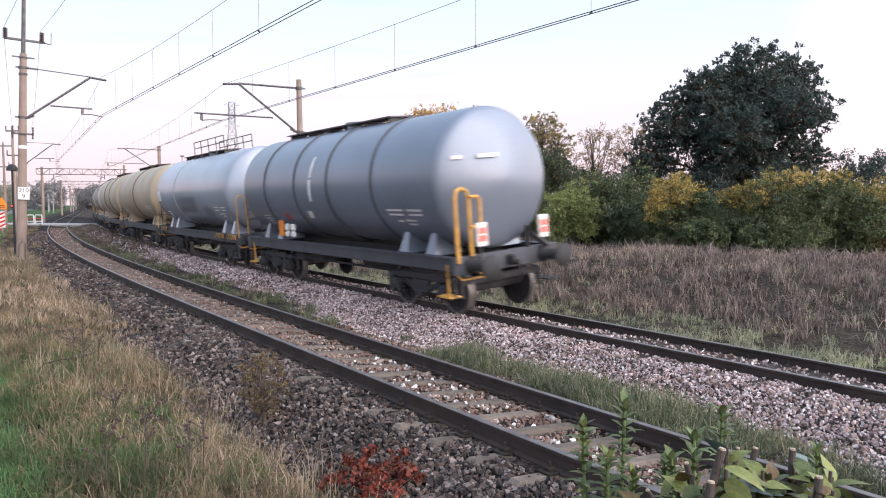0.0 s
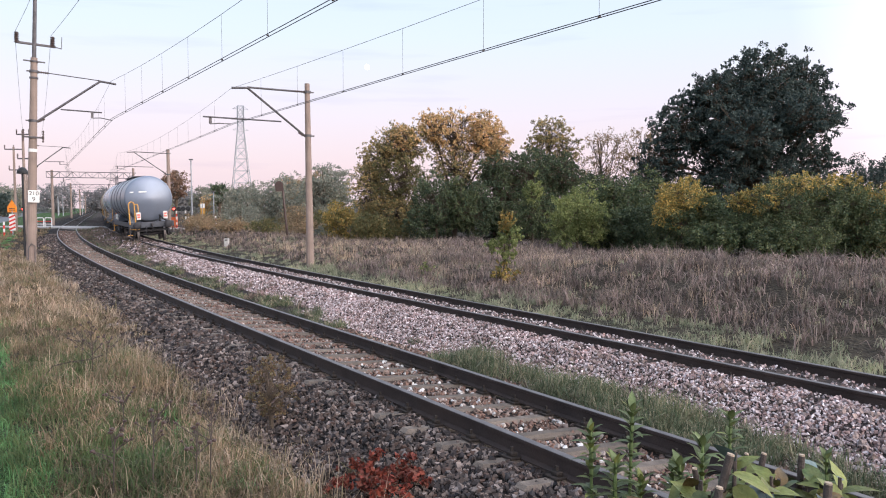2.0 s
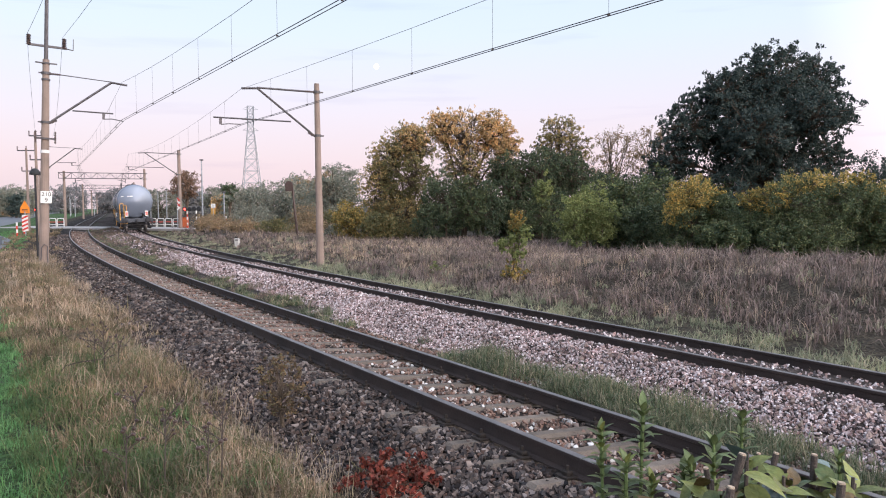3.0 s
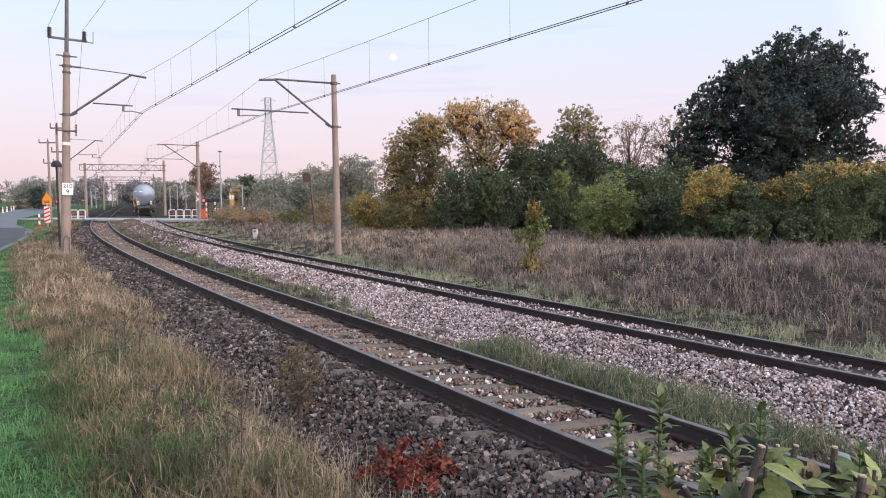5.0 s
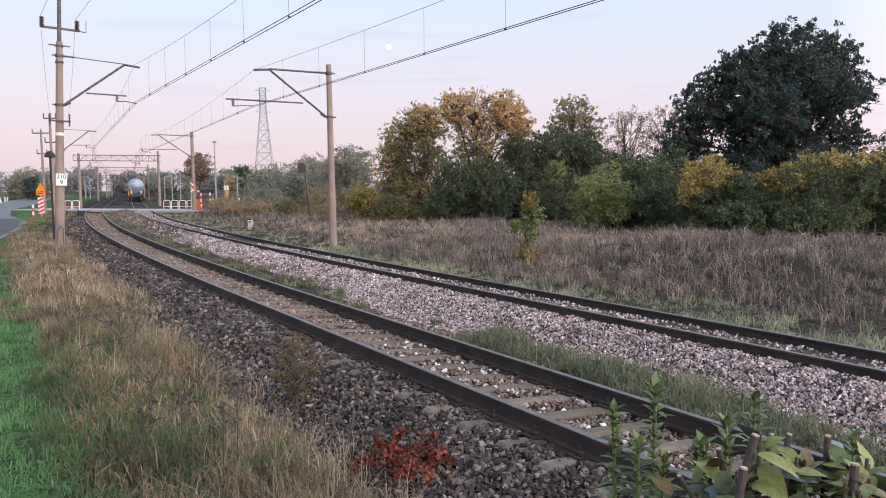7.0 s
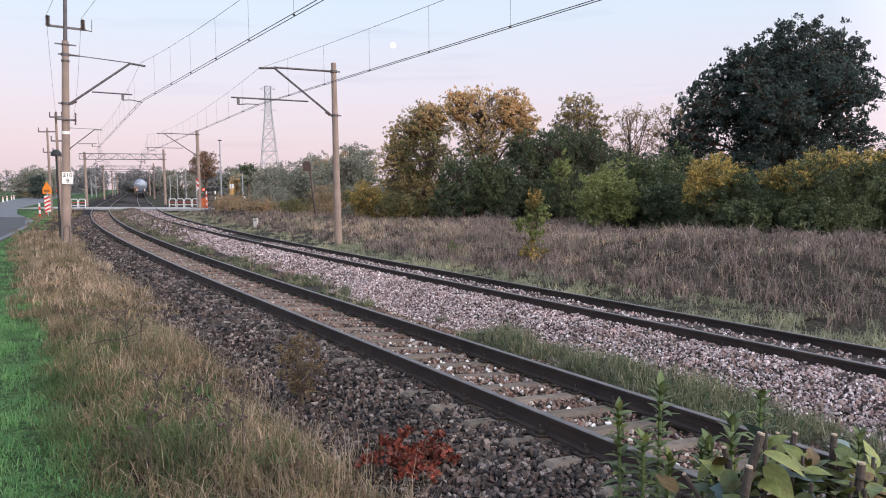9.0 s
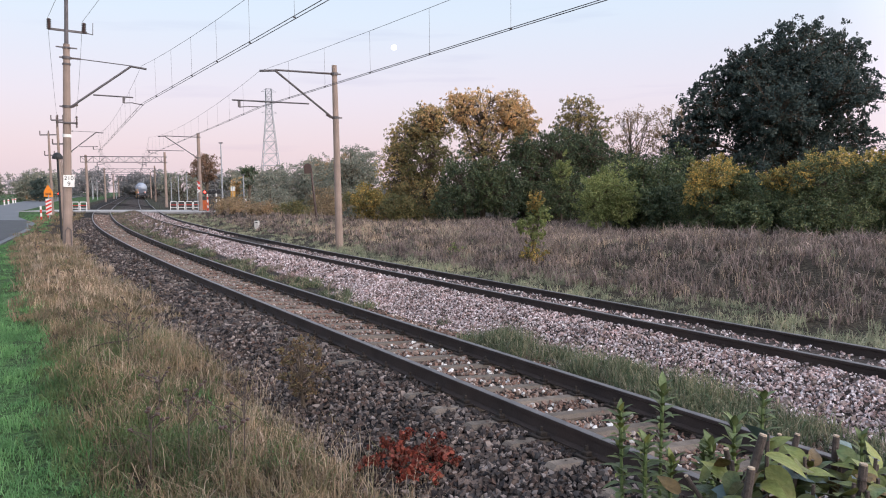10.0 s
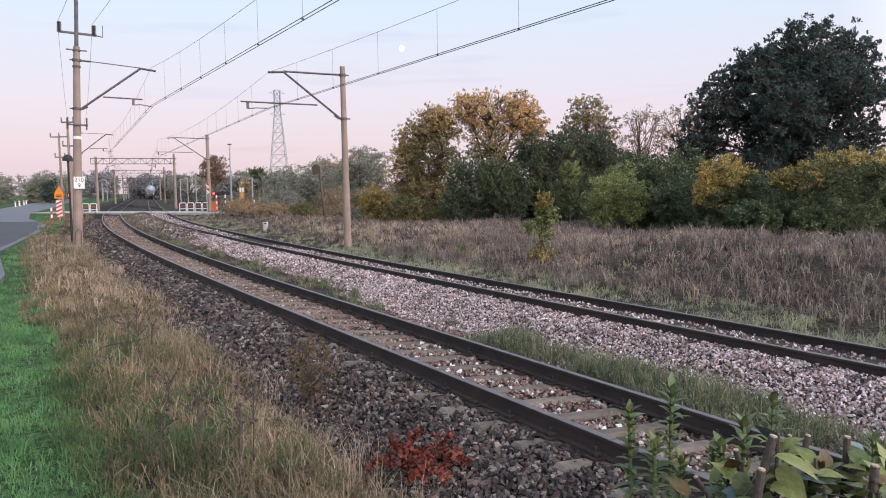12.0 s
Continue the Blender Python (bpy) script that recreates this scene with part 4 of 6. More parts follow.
def leaf_cloud(rng, centres, spread, per, size, droop=0.0, squash=0.8):
    """Leaf quads scattered round clump centres: points (n*4, 3)."""
    n = len(centres) * per
    c = np.repeat(np.asarray(centres), per, 0)
    d = rng.normal(size=(n, 3))
    d /= np.linalg.norm(d, axis=1)[:, None]
    r = spread[:, None].repeat(per, 0) if np.ndim(spread) else spread
    # leaves gather in sprays within each clump
    per_spray = 16
    m = max(1, per // per_spray)
    e = rng.normal(size=(len(centres) * m, 3))
    e /= np.linalg.norm(e, axis=1)[:, None]
    e *= rng.random((len(e), 1)) ** 0.45
    pick = np.repeat(np.arange(len(centres)) * m, per) + rng.integers(0, m, n)
    c = c + (e[pick] * 0.86 + d * rng.random((n, 1)) ** 0.7 * min(0.4, 0.9 / m ** 0.4)) * r * np.array((1, 1, squash))
    a = rng.normal(size=(n, 3))
    a[:, 2] -= droop
    a /= np.linalg.norm(a, axis=1)[:, None]
    b = np.cross(a, rng.normal(size=(n, 3)))
    b /= np.linalg.norm(b, axis=1)[:, None] + 1e-9
    k = size * rng.uniform(0.6, 1.3, (n, 1))
    v = np.stack([c - a * k * 0.5, c + b * k * 0.28 + a * k * 0.05, c + a * k * 0.5, c - b * k * 0.28 + a * k * 0.05], 1)
    return v.reshape(-1, 3)


def quads(name, v, material):
    n = len(v) // 4
    return bulk(name, v, np.arange(n * 4), np.full(n, 4), material)


def tree(x, y, r, h, leaf, label, seed, leaves=6000, low=0.12, clump=0.24, size=0.2, tip=None, tip_from=0.7, name="tree", squash=1.0, trunk=0.04, spiky=0.0, open_=0.0, dense=0.0, limbs=1.0):
    """Trunk, limbs and a crown of clumps of single leaves. low: where the crown begins; tip: another leaf colour for the upper clumps."""
    rng = np.random.default_rng(seed)
    g = ground_at(x, y)
    t = thing(name, pose(x, y, g), label, "shrub" if name == "shrub" else "tree")
    h = h - g
    if low == 0.0:
        low, dense = -0.22, max(dense, 0.35)
    n = max(14, int(30 * (0.24 / clump) ** 1.8))
    i = np.arange(n) + 0.5
    polar, around = np.arccos(1 - 2 * i / n), np.pi * (1 + 5 ** 0.5) * i + rng.uniform(0, 6.28)
    d = np.stack([np.cos(around) * np.sin(polar), np.sin(around) * np.sin(polar), np.cos(polar)], 1) + rng.normal(size=(n, 3)) * 0.16 * (1 - 0.5 * dense)
    d /= np.linalg.norm(d, axis=1)[:, None]
    rad = rng.uniform(0.45 + open_ * 0.3 - dense * 0.3, 1.0, (n, 1)) ** 0.6
    zc, zr = h * (low + 1) / 2, h * (1 - low) / 2
    gap = math.sqrt(4 * math.pi / n)
    cs = d * rad * np.array((r, r * squash, zr)) * (1 - 0.45 * gap) + np.array((0, 0, zc))
    # uneven outline
    cs[:, :2] *= 1 + np.clip(0.13 * (1 - 0.6 * dense) * rng.normal(size=(n, 1)), -0.2, 0.2)
    cs[:, 2] += rng.normal(size=n) * zr * 0.07
    cs[:, 2] = np.clip(cs[:, 2], h * 0.04, h * (1 - gap * 0.25))
    spread = gap * (r + zr) / 2 * rng.uniform(0.42 + 0.26 * dense, 0.72 + 0.3 * dense, n)
    bm = bmesh.new()
    tr = max(0.03, h * trunk)
    bend = rng.normal(size=2) * 0.03 * h
    mid = Vector((bend[0], bend[1], zc * 0.9))
    tube(bm, (0, 0, -0.15), mid * 0.5, tr, tr * 0.75, 8)
    tube(bm, mid * 0.5, mid, tr * 0.75, tr * 0.5, 8)
    tube(bm, mid, (bend[0] * 1.5, bend[1] * 1.5, h * 0.82), tr * 0.5, tr * 0.1, 7)
    part("trunk", bm, BARK, t)
    bm = bmesh.new()
    for c in cs:
        f = rng.uniform(0.35, 1.0)
        root = mid * f if c[2] > mid[2] * f else mid * max(0.15, 0.6 * c[2] / max(mid[2], 0.1))
        e = Vector(c)
        k = root.lerp(e, 0.5) + Vector(rng.normal(size=3) * 0.06 * r)
        tube(bm, root, k, tr * 0.22 * limbs, tr * 0.13 * limbs, 5, False)
        tube(bm, k, e, tr * 0.13 * limbs, tr * 0.05 * limbs, 5, False)
        for _ in range(3):
            q = e + Vector(rng.normal(size=3) * clump * r * 0.6)
            tube(bm, k.lerp(e, 0.6), q, tr * 0.09 * limbs, tr * 0.03 * limbs, 4, False)
    part("limb", bm, BARK, t)
    leaves, size = int(leaves * 1.4), size * 0.72
    per = max(20, leaves // n)
    if spiky:
        tops = cs[cs[:, 2] > zc]
        extra = tops + np.stack([rng.normal(size=len(tops)) * 0.1 * r, rng.normal(size=len(tops)) * 0.1 * r, spread[cs[:, 2] > zc] * (0.5 + 0.9 * rng.random(len(tops)))], 1) * spiky
        extra = extra[extra[:, 2] < h * 1.0]
        sprays = leaf_cloud(rng, extra, np.full(len(extra), gap * r * 0.42), max(8, per // 4), size)
        child("sprays", quads("sprays", sprays, LEAF[tip or leaf]), t, Matrix())
    hi = (cs[:, 2] > h * tip_from) if tip else np.zeros(len(cs), bool)
    if (~hi).any():
        child("crown", quads("crown", leaf_cloud(rng, cs[~hi], spread[~hi], per, size), LEAF[leaf]), t, Matrix())
    if hi.any():
        o = child("crown_top", quads("crown_top", leaf_cloud(rng, cs[hi], spread[hi], per, size), LEAF[tip]), t, Matrix())
        o["label"] = "turning autumn leaves at the top"
    return t


def lobed_tree(x, y, label, seed, lobes, leaves, size, name="tree", trunk=0.2, limb=0.05, ragged=0.3):
    """Trunk, branching limbs and a crown of several lobes (dx, dy, z, radius, half height, leaf, fill), each a shell of leafy clumps."""
    rng = np.random.default_rng(seed)
    g = ground_at(x, y)
    t = thing(name, pose(x, y, g), label, "shrub" if name == "shrub" else "tree")
    top = max(q[2] + q[4] for q in lobes)
    bm = bmesh.new()
    fork = Vector((0, 0, top * 0.3))
    tube(bm, (0, 0, -0.2), fork, trunk, trunk * 0.75, 8)
    part("trunk", bm, BARK, t)
    total = sum(q[3] * q[4] * q[6] for q in lobes)
    clouds = collections.defaultdict(list)
    for dx, dy, zc, r, rz, leaf, fill in lobes:
        heart = Vector((dx, dy, zc))
        bm = bmesh.new()
        knee = fork.lerp(heart, 0.5) + Vector(rng.normal(size=3) * 0.12 * r)
        pipe(bm, [fork * rng.uniform(0.6, 1.0), knee, heart], limb, 6)
        n = max(14, int(58 * (r * rz) ** 0.55))
        i = np.arange(n) + 0.5
        polar, around = np.arccos(1 - 2 * i / n), np.pi * (1 + 5 ** 0.5) * i + rng.uniform(0, 6.28)
        d = np.stack([np.cos(around) * np.sin(polar), np.sin(around) * np.sin(polar), np.cos(polar)], 1) + rng.normal(size=(n, 3)) * 0.12
        shell = rng.uniform(0.55, 1.0, (n, 1)) * np.where(rng.random((n, 1)) < 0.14, 1 + ragged * 0.35, 1)
        gap = math.sqrt(4 * math.pi / n)
        cs = d * shell * np.array((r, r, rz)) * (1 - 0.3 * gap) + np.array((dx, dy, zc))
        cs = cs[cs[:, 2] > 0.12]
        for c in cs:
            e = Vector(c)
            k = heart.lerp(e, 0.5) + Vector(rng.normal(size=3) * 0.1 * r)
            pipe(bm, [knee.lerp(heart, rng.uniform(0.2, 1.0)), k, e], limb * 0.3, 4)
            pipe(bm, [k, e + Vector(rng.normal(size=3) * gap * r * 0.35)], limb * 0.18, 4)
        part("limb", bm, BARK, t)
        per = max(24, int(1.25 * leaves * r * rz * fill / total / len(cs)))
        spread = gap * (r + rz) / 2 * rng.uniform(0.55, 1.0, len(cs))
        clouds[leaf].append(leaf_cloud(rng, cs, spread, per, size))
        # loose sprays that break the outline
        out = cs[rng.random(len(cs)) < 0.8]
        away = (out - np.array((dx, dy, zc))) / np.array((r, r, rz))
        out = out + away * gap * (r + rz) * 0.2 * (0.6 + ragged)
        out = out[out[:, 2] > 0.1]
        clouds[leaf].append(leaf_cloud(rng, out, np.full(len(out), gap * (r + rz) * 0.16), max(10, per // 4), size, 0.0, 1.7))
    for leaf, vs in clouds.items():
        child("crown", quads("crown", np.concatenate(vs), LEAF[leaf]), t, Matrix())
    return t


# the wooded edge beyond the field
lobed_tree(22.3, 47, "broad dark green oak tree with ragged crown", 8, (
    (-0.2, 0, 6.9, 4.2, 3.6, "oak", 1), (0.7, 0, 10.2, 2.7, 2.4, "oak", 1), (3.7, 0.2, 9.7, 1.7, 2.2, "oak", 1), (-2.5, -0.3, 9.3, 1.9, 1.8, "oak", 1), (-4.5, 0, 7.2, 1.9, 2.1, "oak", 1), (-5.7, 0.3, 5.2, 1.6, 1.7, "oak", 0.8),
    (5.2, 0, 7.8, 1.2, 0.8, "oak", 0.9), (4.3, -0.4, 5.2, 1.5, 1.2, "oak", 1), (-1.5, -3.0, 6.4, 2.3, 2.0, "oak", 1), (1.8, -3.2, 7.4, 2.2, 1.8, "oak", 1), (0, 0, 3.4, 5.2, 2.2, "oak", 1)), 92000, 0.17, trunk=0.42, limb=0.07, ragged=0.6)
lobed_tree(3.3, 50, "autumn tree with golden crown over dark branches", 2, (
    (0, 0, 7.0, 2.3, 2.0, "gold", 0.42), (-1.5, -0.5, 7.4, 1.2, 1.4, "gold", 0.8), (2.0, -0.4, 6.9, 1.5, 1.6, "gold", 1.1), (3.1, 0, 6.1, 0.9, 0.9, "gold", 1), (2.6, -0.2, 4.6, 1.2, 1.2, "mixed", 0.9), (0, -0.6, 4.7, 2.1, 1.6, "mixed", 0.45), (0.4, 0, 2.2, 2.6, 2.2, "dark", 0.9)), 36000, 0.115, trunk=0.2, limb=0.07, ragged=0.35)
lobed_tree(-0.5, 49, "autumn tree half olive green and half gold", 3, (
    (0.25, 0, 6.1, 1.85, 1.6, "mixed", 1), (0.3, -0.6, 6.5, 1.1, 1.1, "gold", 0.7), (-1.3, 0, 5.3, 1.3, 1.5, "mixed", 0.9), (0, -0.4, 3.8, 2.2, 1.9, "olive", 1), (-1.9, -0.2, 3.3, 1.35, 2.0, "mixed", 1), (-0.2, -0.6, 1.6, 2.3, 1.6, "mixed", 1)), 34000, 0.115, trunk=0.18, limb=0.06)
lobed_tree(8.0, 48, "dense dark green thicket tree under the birch", 5, (
    (0, 0, 4.2, 2.3, 1.9, "dark", 1), (-1.9, -0.3, 3.2, 1.5, 1.7, "dark", 1), (-2.1, 0.2, 4.3, 1.3, 1.1, "dark", 1), (2.1, 0, 4.3, 1.7, 1.5, "dark", 1), (0, -0.5, 1.7, 3.0, 2.0, "dark", 1)), 30000, 0.13, trunk=0.2, limb=0.06)
lobed_tree(1.8, 44, "dark green thicket shrub with lighter shoots", 4, (
    (0, 0, 2.4, 1.75, 1.75, "dark", 1), (1.5, -0.7, 2.0, 0.9, 1.7, "bramble", 1), (2.4, 0, 1.8, 1.3, 1.8, "dark", 1), (-0.9, -0.5, 1.2, 1.2, 1.2, "dark", 1)), 20000, 0.12, "shrub", 0.1, 0.03)
lobed_tree(10.2, 52, "slender birch with thin yellowing crown", 7, (
    (0, 0, 7.4, 1.6, 1.2, "mixed", 0.8), (1.1, 0, 6.2, 1.3, 1.2, "mixed", 0.7), (-0.9, 0, 6.3, 1.1, 1.0, "mixed", 0.7), (0.2, 0, 4.4, 1.9, 1.6, "dark", 1)), 11000, 0.12, trunk=0.14, limb=0.04)
lobed_tree(7.8, 33.2, "light green rounded bush in the dry field", 18, (
    (0, 0, 1.75, 1.15, 1.35, "fresh", 1), (-0.6, -0.2, 1.2, 0.85, 1.1, "fresh", 1), (0.65, -0.1, 1.3, 0.8, 1.15, "fresh", 1)), 15000, 0.085, "shrub", 0.06, 0.02, 0.6)
lobed_tree(7.1, 41, "narrow fresh green shrub before the thicket", 9, (
    (0, 0, 2.9, 0.6, 0.95, "fresh", 1), (-0.2, 0, 1.6, 0.75, 1.3, "bramble", 1)), 5500, 0.10, "shrub", 0.06, 0.02, 0.6)
lobed_tree(11.6, 30.4, "round bush with yellow autumn top", 12, (
    (0, 0, 2.5, 1.3, 0.85, "copper", 1), (-0.7, -0.3, 1.9, 0.75, 0.75, "copper", 0.9), (0.1, 0, 1.2, 1.45, 1.2, "bramble", 1), (0.9, -0.2, 1.9, 0.8, 0.9, "bramble", 1)), 22000, 0.085, "shrub", 0.06, 0.02)
lobed_tree(14.8, 27.7, "wide hedge bush with orange-yellow top", 15, (
    (0, 0, 2.2, 1.8, 1.0, "bramble", 1), (0.5, 0, 2.9, 1.4, 0.5, "copper", 0.8), (-1.2, -0.1, 2.35, 0.75, 0.65, "copper", 0.8), (0, -0.3, 1.0, 2.0, 1.0, "bramble", 1), (1.9, -0.2, 2.2, 1.2, 1.0, "bramble", 1), (2.2, 0, 2.95, 0.9, 0.4, "copper", 0.8)), 30000, 0.08, "shrub", 0.06, 0.02)
lobed_tree(13.0, 28.1, "small hedge bush with orange leaves", 16, (
    (0, 0, 2.2, 0.5, 0.5, "copper", 1), (0, 0, 1.2, 0.9, 1.0, "bramble", 1)), 6000, 0.08, "shrub", 0.05, 0.02)
tree(8.9, 50.5, 2.6, 6.9, "dark", "dark green thicket tree beside the birch", 42, 11000, 0.0, 0.22, 0.2)
tree(13.2, 51, 3.4, 5.4, "dark", "dark thicket below the bare trees", 43, 12000, 0.0, 0.22, 0.2)
tree(17.0, 50, 2.6, 6.2, "oak", "dark green thicket tree beside the oak", 44, 10000, 0.0, 0.22, 0.2)
tree(14.9, 54, 2.2, 8.6, "tan", "nearly bare tree with few pale leaves", 10, 2600, 0.3, 0.2, 0.18, open_=0.9, trunk=0.02)
tree(17.6, 54, 1.8, 8.8, "tan", "nearly bare thin tree beside the oak", 11, 2600, 0.3, 0.2, 0.18, open_=0.9, trunk=0.02)
tree(12.6, 55, 2.4, 6.6, "tan", "leafless thin tree above the hedge", 36, 1600, 0.2, 0.2, 0.18, open_=0.9, trunk=0.02)
tree(10.6, 34.9, 2.5, 3.95, "bramble", "long dark green hedge bush", 13, 14000, 0.0, 0.22, 0.18, name="shrub")
tree(9.0, 35.7, 1.93, 3.73, "dark", "dark green hedge bush behind the light one", 14, 9000, 0.0, 0.24, 0.18, name="shrub")
tree(11.6, 27.3, 0.95, 1.85, "bramble", "low dark green bramble bush", 17, 8000, 0.0, 0.26, 0.14, name="shrub")
tree(13.6, 26.7, 1.3, 1.75, "bramble", "low dark bramble bush at the field edge", 37, 9000, 0.0, 0.26, 0.14, name="shrub")
tree(17.8, 27.6, 1.7, 3.0, "bramble", "dark green hedge bush at the field edge", 18, 10000, 0.0, 0.24, 0.15, name="shrub")
tree(19.2, 28.1, 2.09, 3.61, "olive", "olive hedge bush at the field edge", 19, 11000, 0.0, 0.2, 0.15, tip="yellow", tip_from=0.62, name="shrub")
tree(29.4, 45, 2.8, 5.8, "oak", "dark green tree at the end of the hedge", 20, 8000, 0.1, 0.24, 0.2, spiky=0.4)
tree(10.2, 32.7, 1.31, 2.71, "dark", "dark shrub in the hedge gap", 21, 6000, 0.0, 0.28, 0.15, name="shrub")
tree(-4.0, 46, 1.6, 2.6, "yellow", "yellowing bush at the thicket's edge", 22, 4500, 0.0, 0.28, 0.17, name="shrub", spiky=0.4)
tree(-2.2, 44, 1.5, 2.1, "olive", "olive bush with berries at the thicket's edge", 23, 4500, 0.0, 0.28, 0.16, name="shrub")
# far trees; the hazy ones carry distance haze in their leaf colour
tree(-8.1, 75, 3.6, 6.9, "hazy", "willow in the distance, paled by painted haze", 24, 11000, 0.0, 0.24, 0.28)
tree(-13.9, 82, 5.0, 5.5, "hazy", "low green trees in the distance, paled by painted haze", 25, 12000, 0.0, 0.22, 0.3)
tree(-20.5, 95, 3.6, 6.0, "hazy", "distant green tree row with haze-tinted leaves", 26, 8000, 0.0, 0.24, 0.32)
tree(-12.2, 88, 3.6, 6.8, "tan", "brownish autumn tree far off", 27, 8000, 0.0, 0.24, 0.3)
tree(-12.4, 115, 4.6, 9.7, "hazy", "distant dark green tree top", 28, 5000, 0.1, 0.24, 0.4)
tree(-17.5, 115, 4.2, 8.0, "hazy", "distant green tree with haze-tinted leaves", 38, 4500, 0.1, 0.24, 0.4)
tree(-27.5, 110, 1.5, 6.7, "dark", "slim dark tree far off", 29, 1800, 0.25, 0.3, 0.35)
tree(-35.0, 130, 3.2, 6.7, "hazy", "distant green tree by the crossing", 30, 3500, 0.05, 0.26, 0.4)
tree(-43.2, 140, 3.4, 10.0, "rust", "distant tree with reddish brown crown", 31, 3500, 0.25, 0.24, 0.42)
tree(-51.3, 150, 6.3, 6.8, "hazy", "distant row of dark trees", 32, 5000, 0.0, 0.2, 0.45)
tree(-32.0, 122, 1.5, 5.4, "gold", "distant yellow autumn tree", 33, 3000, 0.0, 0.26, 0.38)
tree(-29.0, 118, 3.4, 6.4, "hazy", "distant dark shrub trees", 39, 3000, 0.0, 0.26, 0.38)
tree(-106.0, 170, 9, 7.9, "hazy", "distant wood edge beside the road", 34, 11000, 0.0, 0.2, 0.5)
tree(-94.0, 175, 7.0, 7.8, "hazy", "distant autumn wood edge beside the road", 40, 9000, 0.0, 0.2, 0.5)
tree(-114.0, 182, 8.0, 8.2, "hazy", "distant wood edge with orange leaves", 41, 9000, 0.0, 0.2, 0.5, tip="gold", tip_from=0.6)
tree(-85.1, 160, 2.0, 6.4, "oak", "distant dark spruce tree beside the road", 35, 3000, 0.0, 0.3, 0.45)
# farthest trees, their grey leaf colour standing in for thick haze
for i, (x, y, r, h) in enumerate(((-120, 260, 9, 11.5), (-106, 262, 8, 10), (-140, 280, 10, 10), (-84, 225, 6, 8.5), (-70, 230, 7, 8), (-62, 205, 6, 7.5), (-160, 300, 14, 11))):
    tree(x, y, r, h, "mist", "grey tree far along the line, mist painted into its leaves", 60 + i, 6500, 0.0, 0.22, 0.7)
for i, (x, y, r, h) in enumerate(((-7.4, 54, 2.2, 1.1), (-10.5, 56, 2.0, 1.3), (-14.0, 60, 2.4, 1.2), (-5.2, 50, 1.6, 0.9), (-18.0, 66, 2.6, 1.4), (-1.0, 45.5, 2.2, 1.2), (-9.0, 62, 2.6, 2.4), (-15.5, 70, 3.0, 2.8), (-21, 76, 2.2, 1.6), (-6.5, 60, 2.0, 2.2))):
    tree(x, y, r, h, ("tan", "olive", "tan", "hazy")[i % 4], "low pale brown and olive scrub at the field edge", 80 + i, 3000, 0.0, 0.3, 0.16, name="shrub")
for i, (x, y, r, h) in enumerate(((-1.5, 52, 2.6, 3.4), (3.0, 53, 3.0, 3.8), (6.2, 51, 2.4, 3.6), (14.5, 47, 3.4, 4.6), (19.0, 46, 3.4, 4.4), (24.0, 45, 3.6, 4.6), (13.2, 33, 2.4, 3.0), (16.2, 31, 2.4, 2.9), (20.5, 33, 2.6, 3.6))):
    tree(x, y, r, h, "bramble" if i > 5 else "dark", "dark green undergrowth closing the wooded edge", 130 + i, 7000, 0.0, 0.22, 0.19, name="shrub")
# sapling in the dry field and shrubs by the ballast
lobed_tree(3.0, 22.4, "young sapling with yellow-green leaves in the dry field", 95, (
    (0.05, 0, 1.85, 0.22, 0.42, "yellow", 1), (0.2, 0, 1.45, 0.34, 0.36, "fresh", 1), (-0.22, 0, 1.2, 0.3, 0.3, "fresh", 1), (0.08, 0, 0.85, 0.3, 0.3, "fresh", 0.5), (0.0, 0, 0.3, 0.42, 0.25, "yellow", 0.4)), 1900, 0.10, "shrub", 0.025, 0.012, 0.8)
tree(2.85, 22.2, 0.42, 0.45, "yellow", "low yellow shoots at the sapling's foot", 96, 420, 0.0, 0.3, 0.09, name="shrub", trunk=0.02)
tree(0.7, 25.5, 0.32, 0.35, "fresh", "small yellow-green weed in the dry field", 97, 180, 0.0, 0.3, 0.09, name="shrub", trunk=0.02)
lobed_tree(-0.22, 6.0, "small shrub with bright red autumn leaves", 98, (
    (-0.12, 0.05, 0.2, 0.2, 0.14, "red", 1), (0.16, 0.1, 0.2, 0.2, 0.12, "red", 0.8), (0.02, -0.18, 0.12, 0.28, 0.1, "red", 0.9), (0.3, -0.02, 0.14, 0.14, 0.1, "red", 0.7), (-0.3, -0.05, 0.12, 0.14, 0.1, "red", 0.5)), 900, 0.055, "shrub", 0.012, 0.006, 0.8)
tree(-1.47, 8.0, 0.30, 0.66, "weedy", "thin brownish weed bush at the ballast edge", 99, 1300, 0.03, 0.17, 0.045, name="shrub", trunk=0.012, spiky=0.6, open_=0.6)
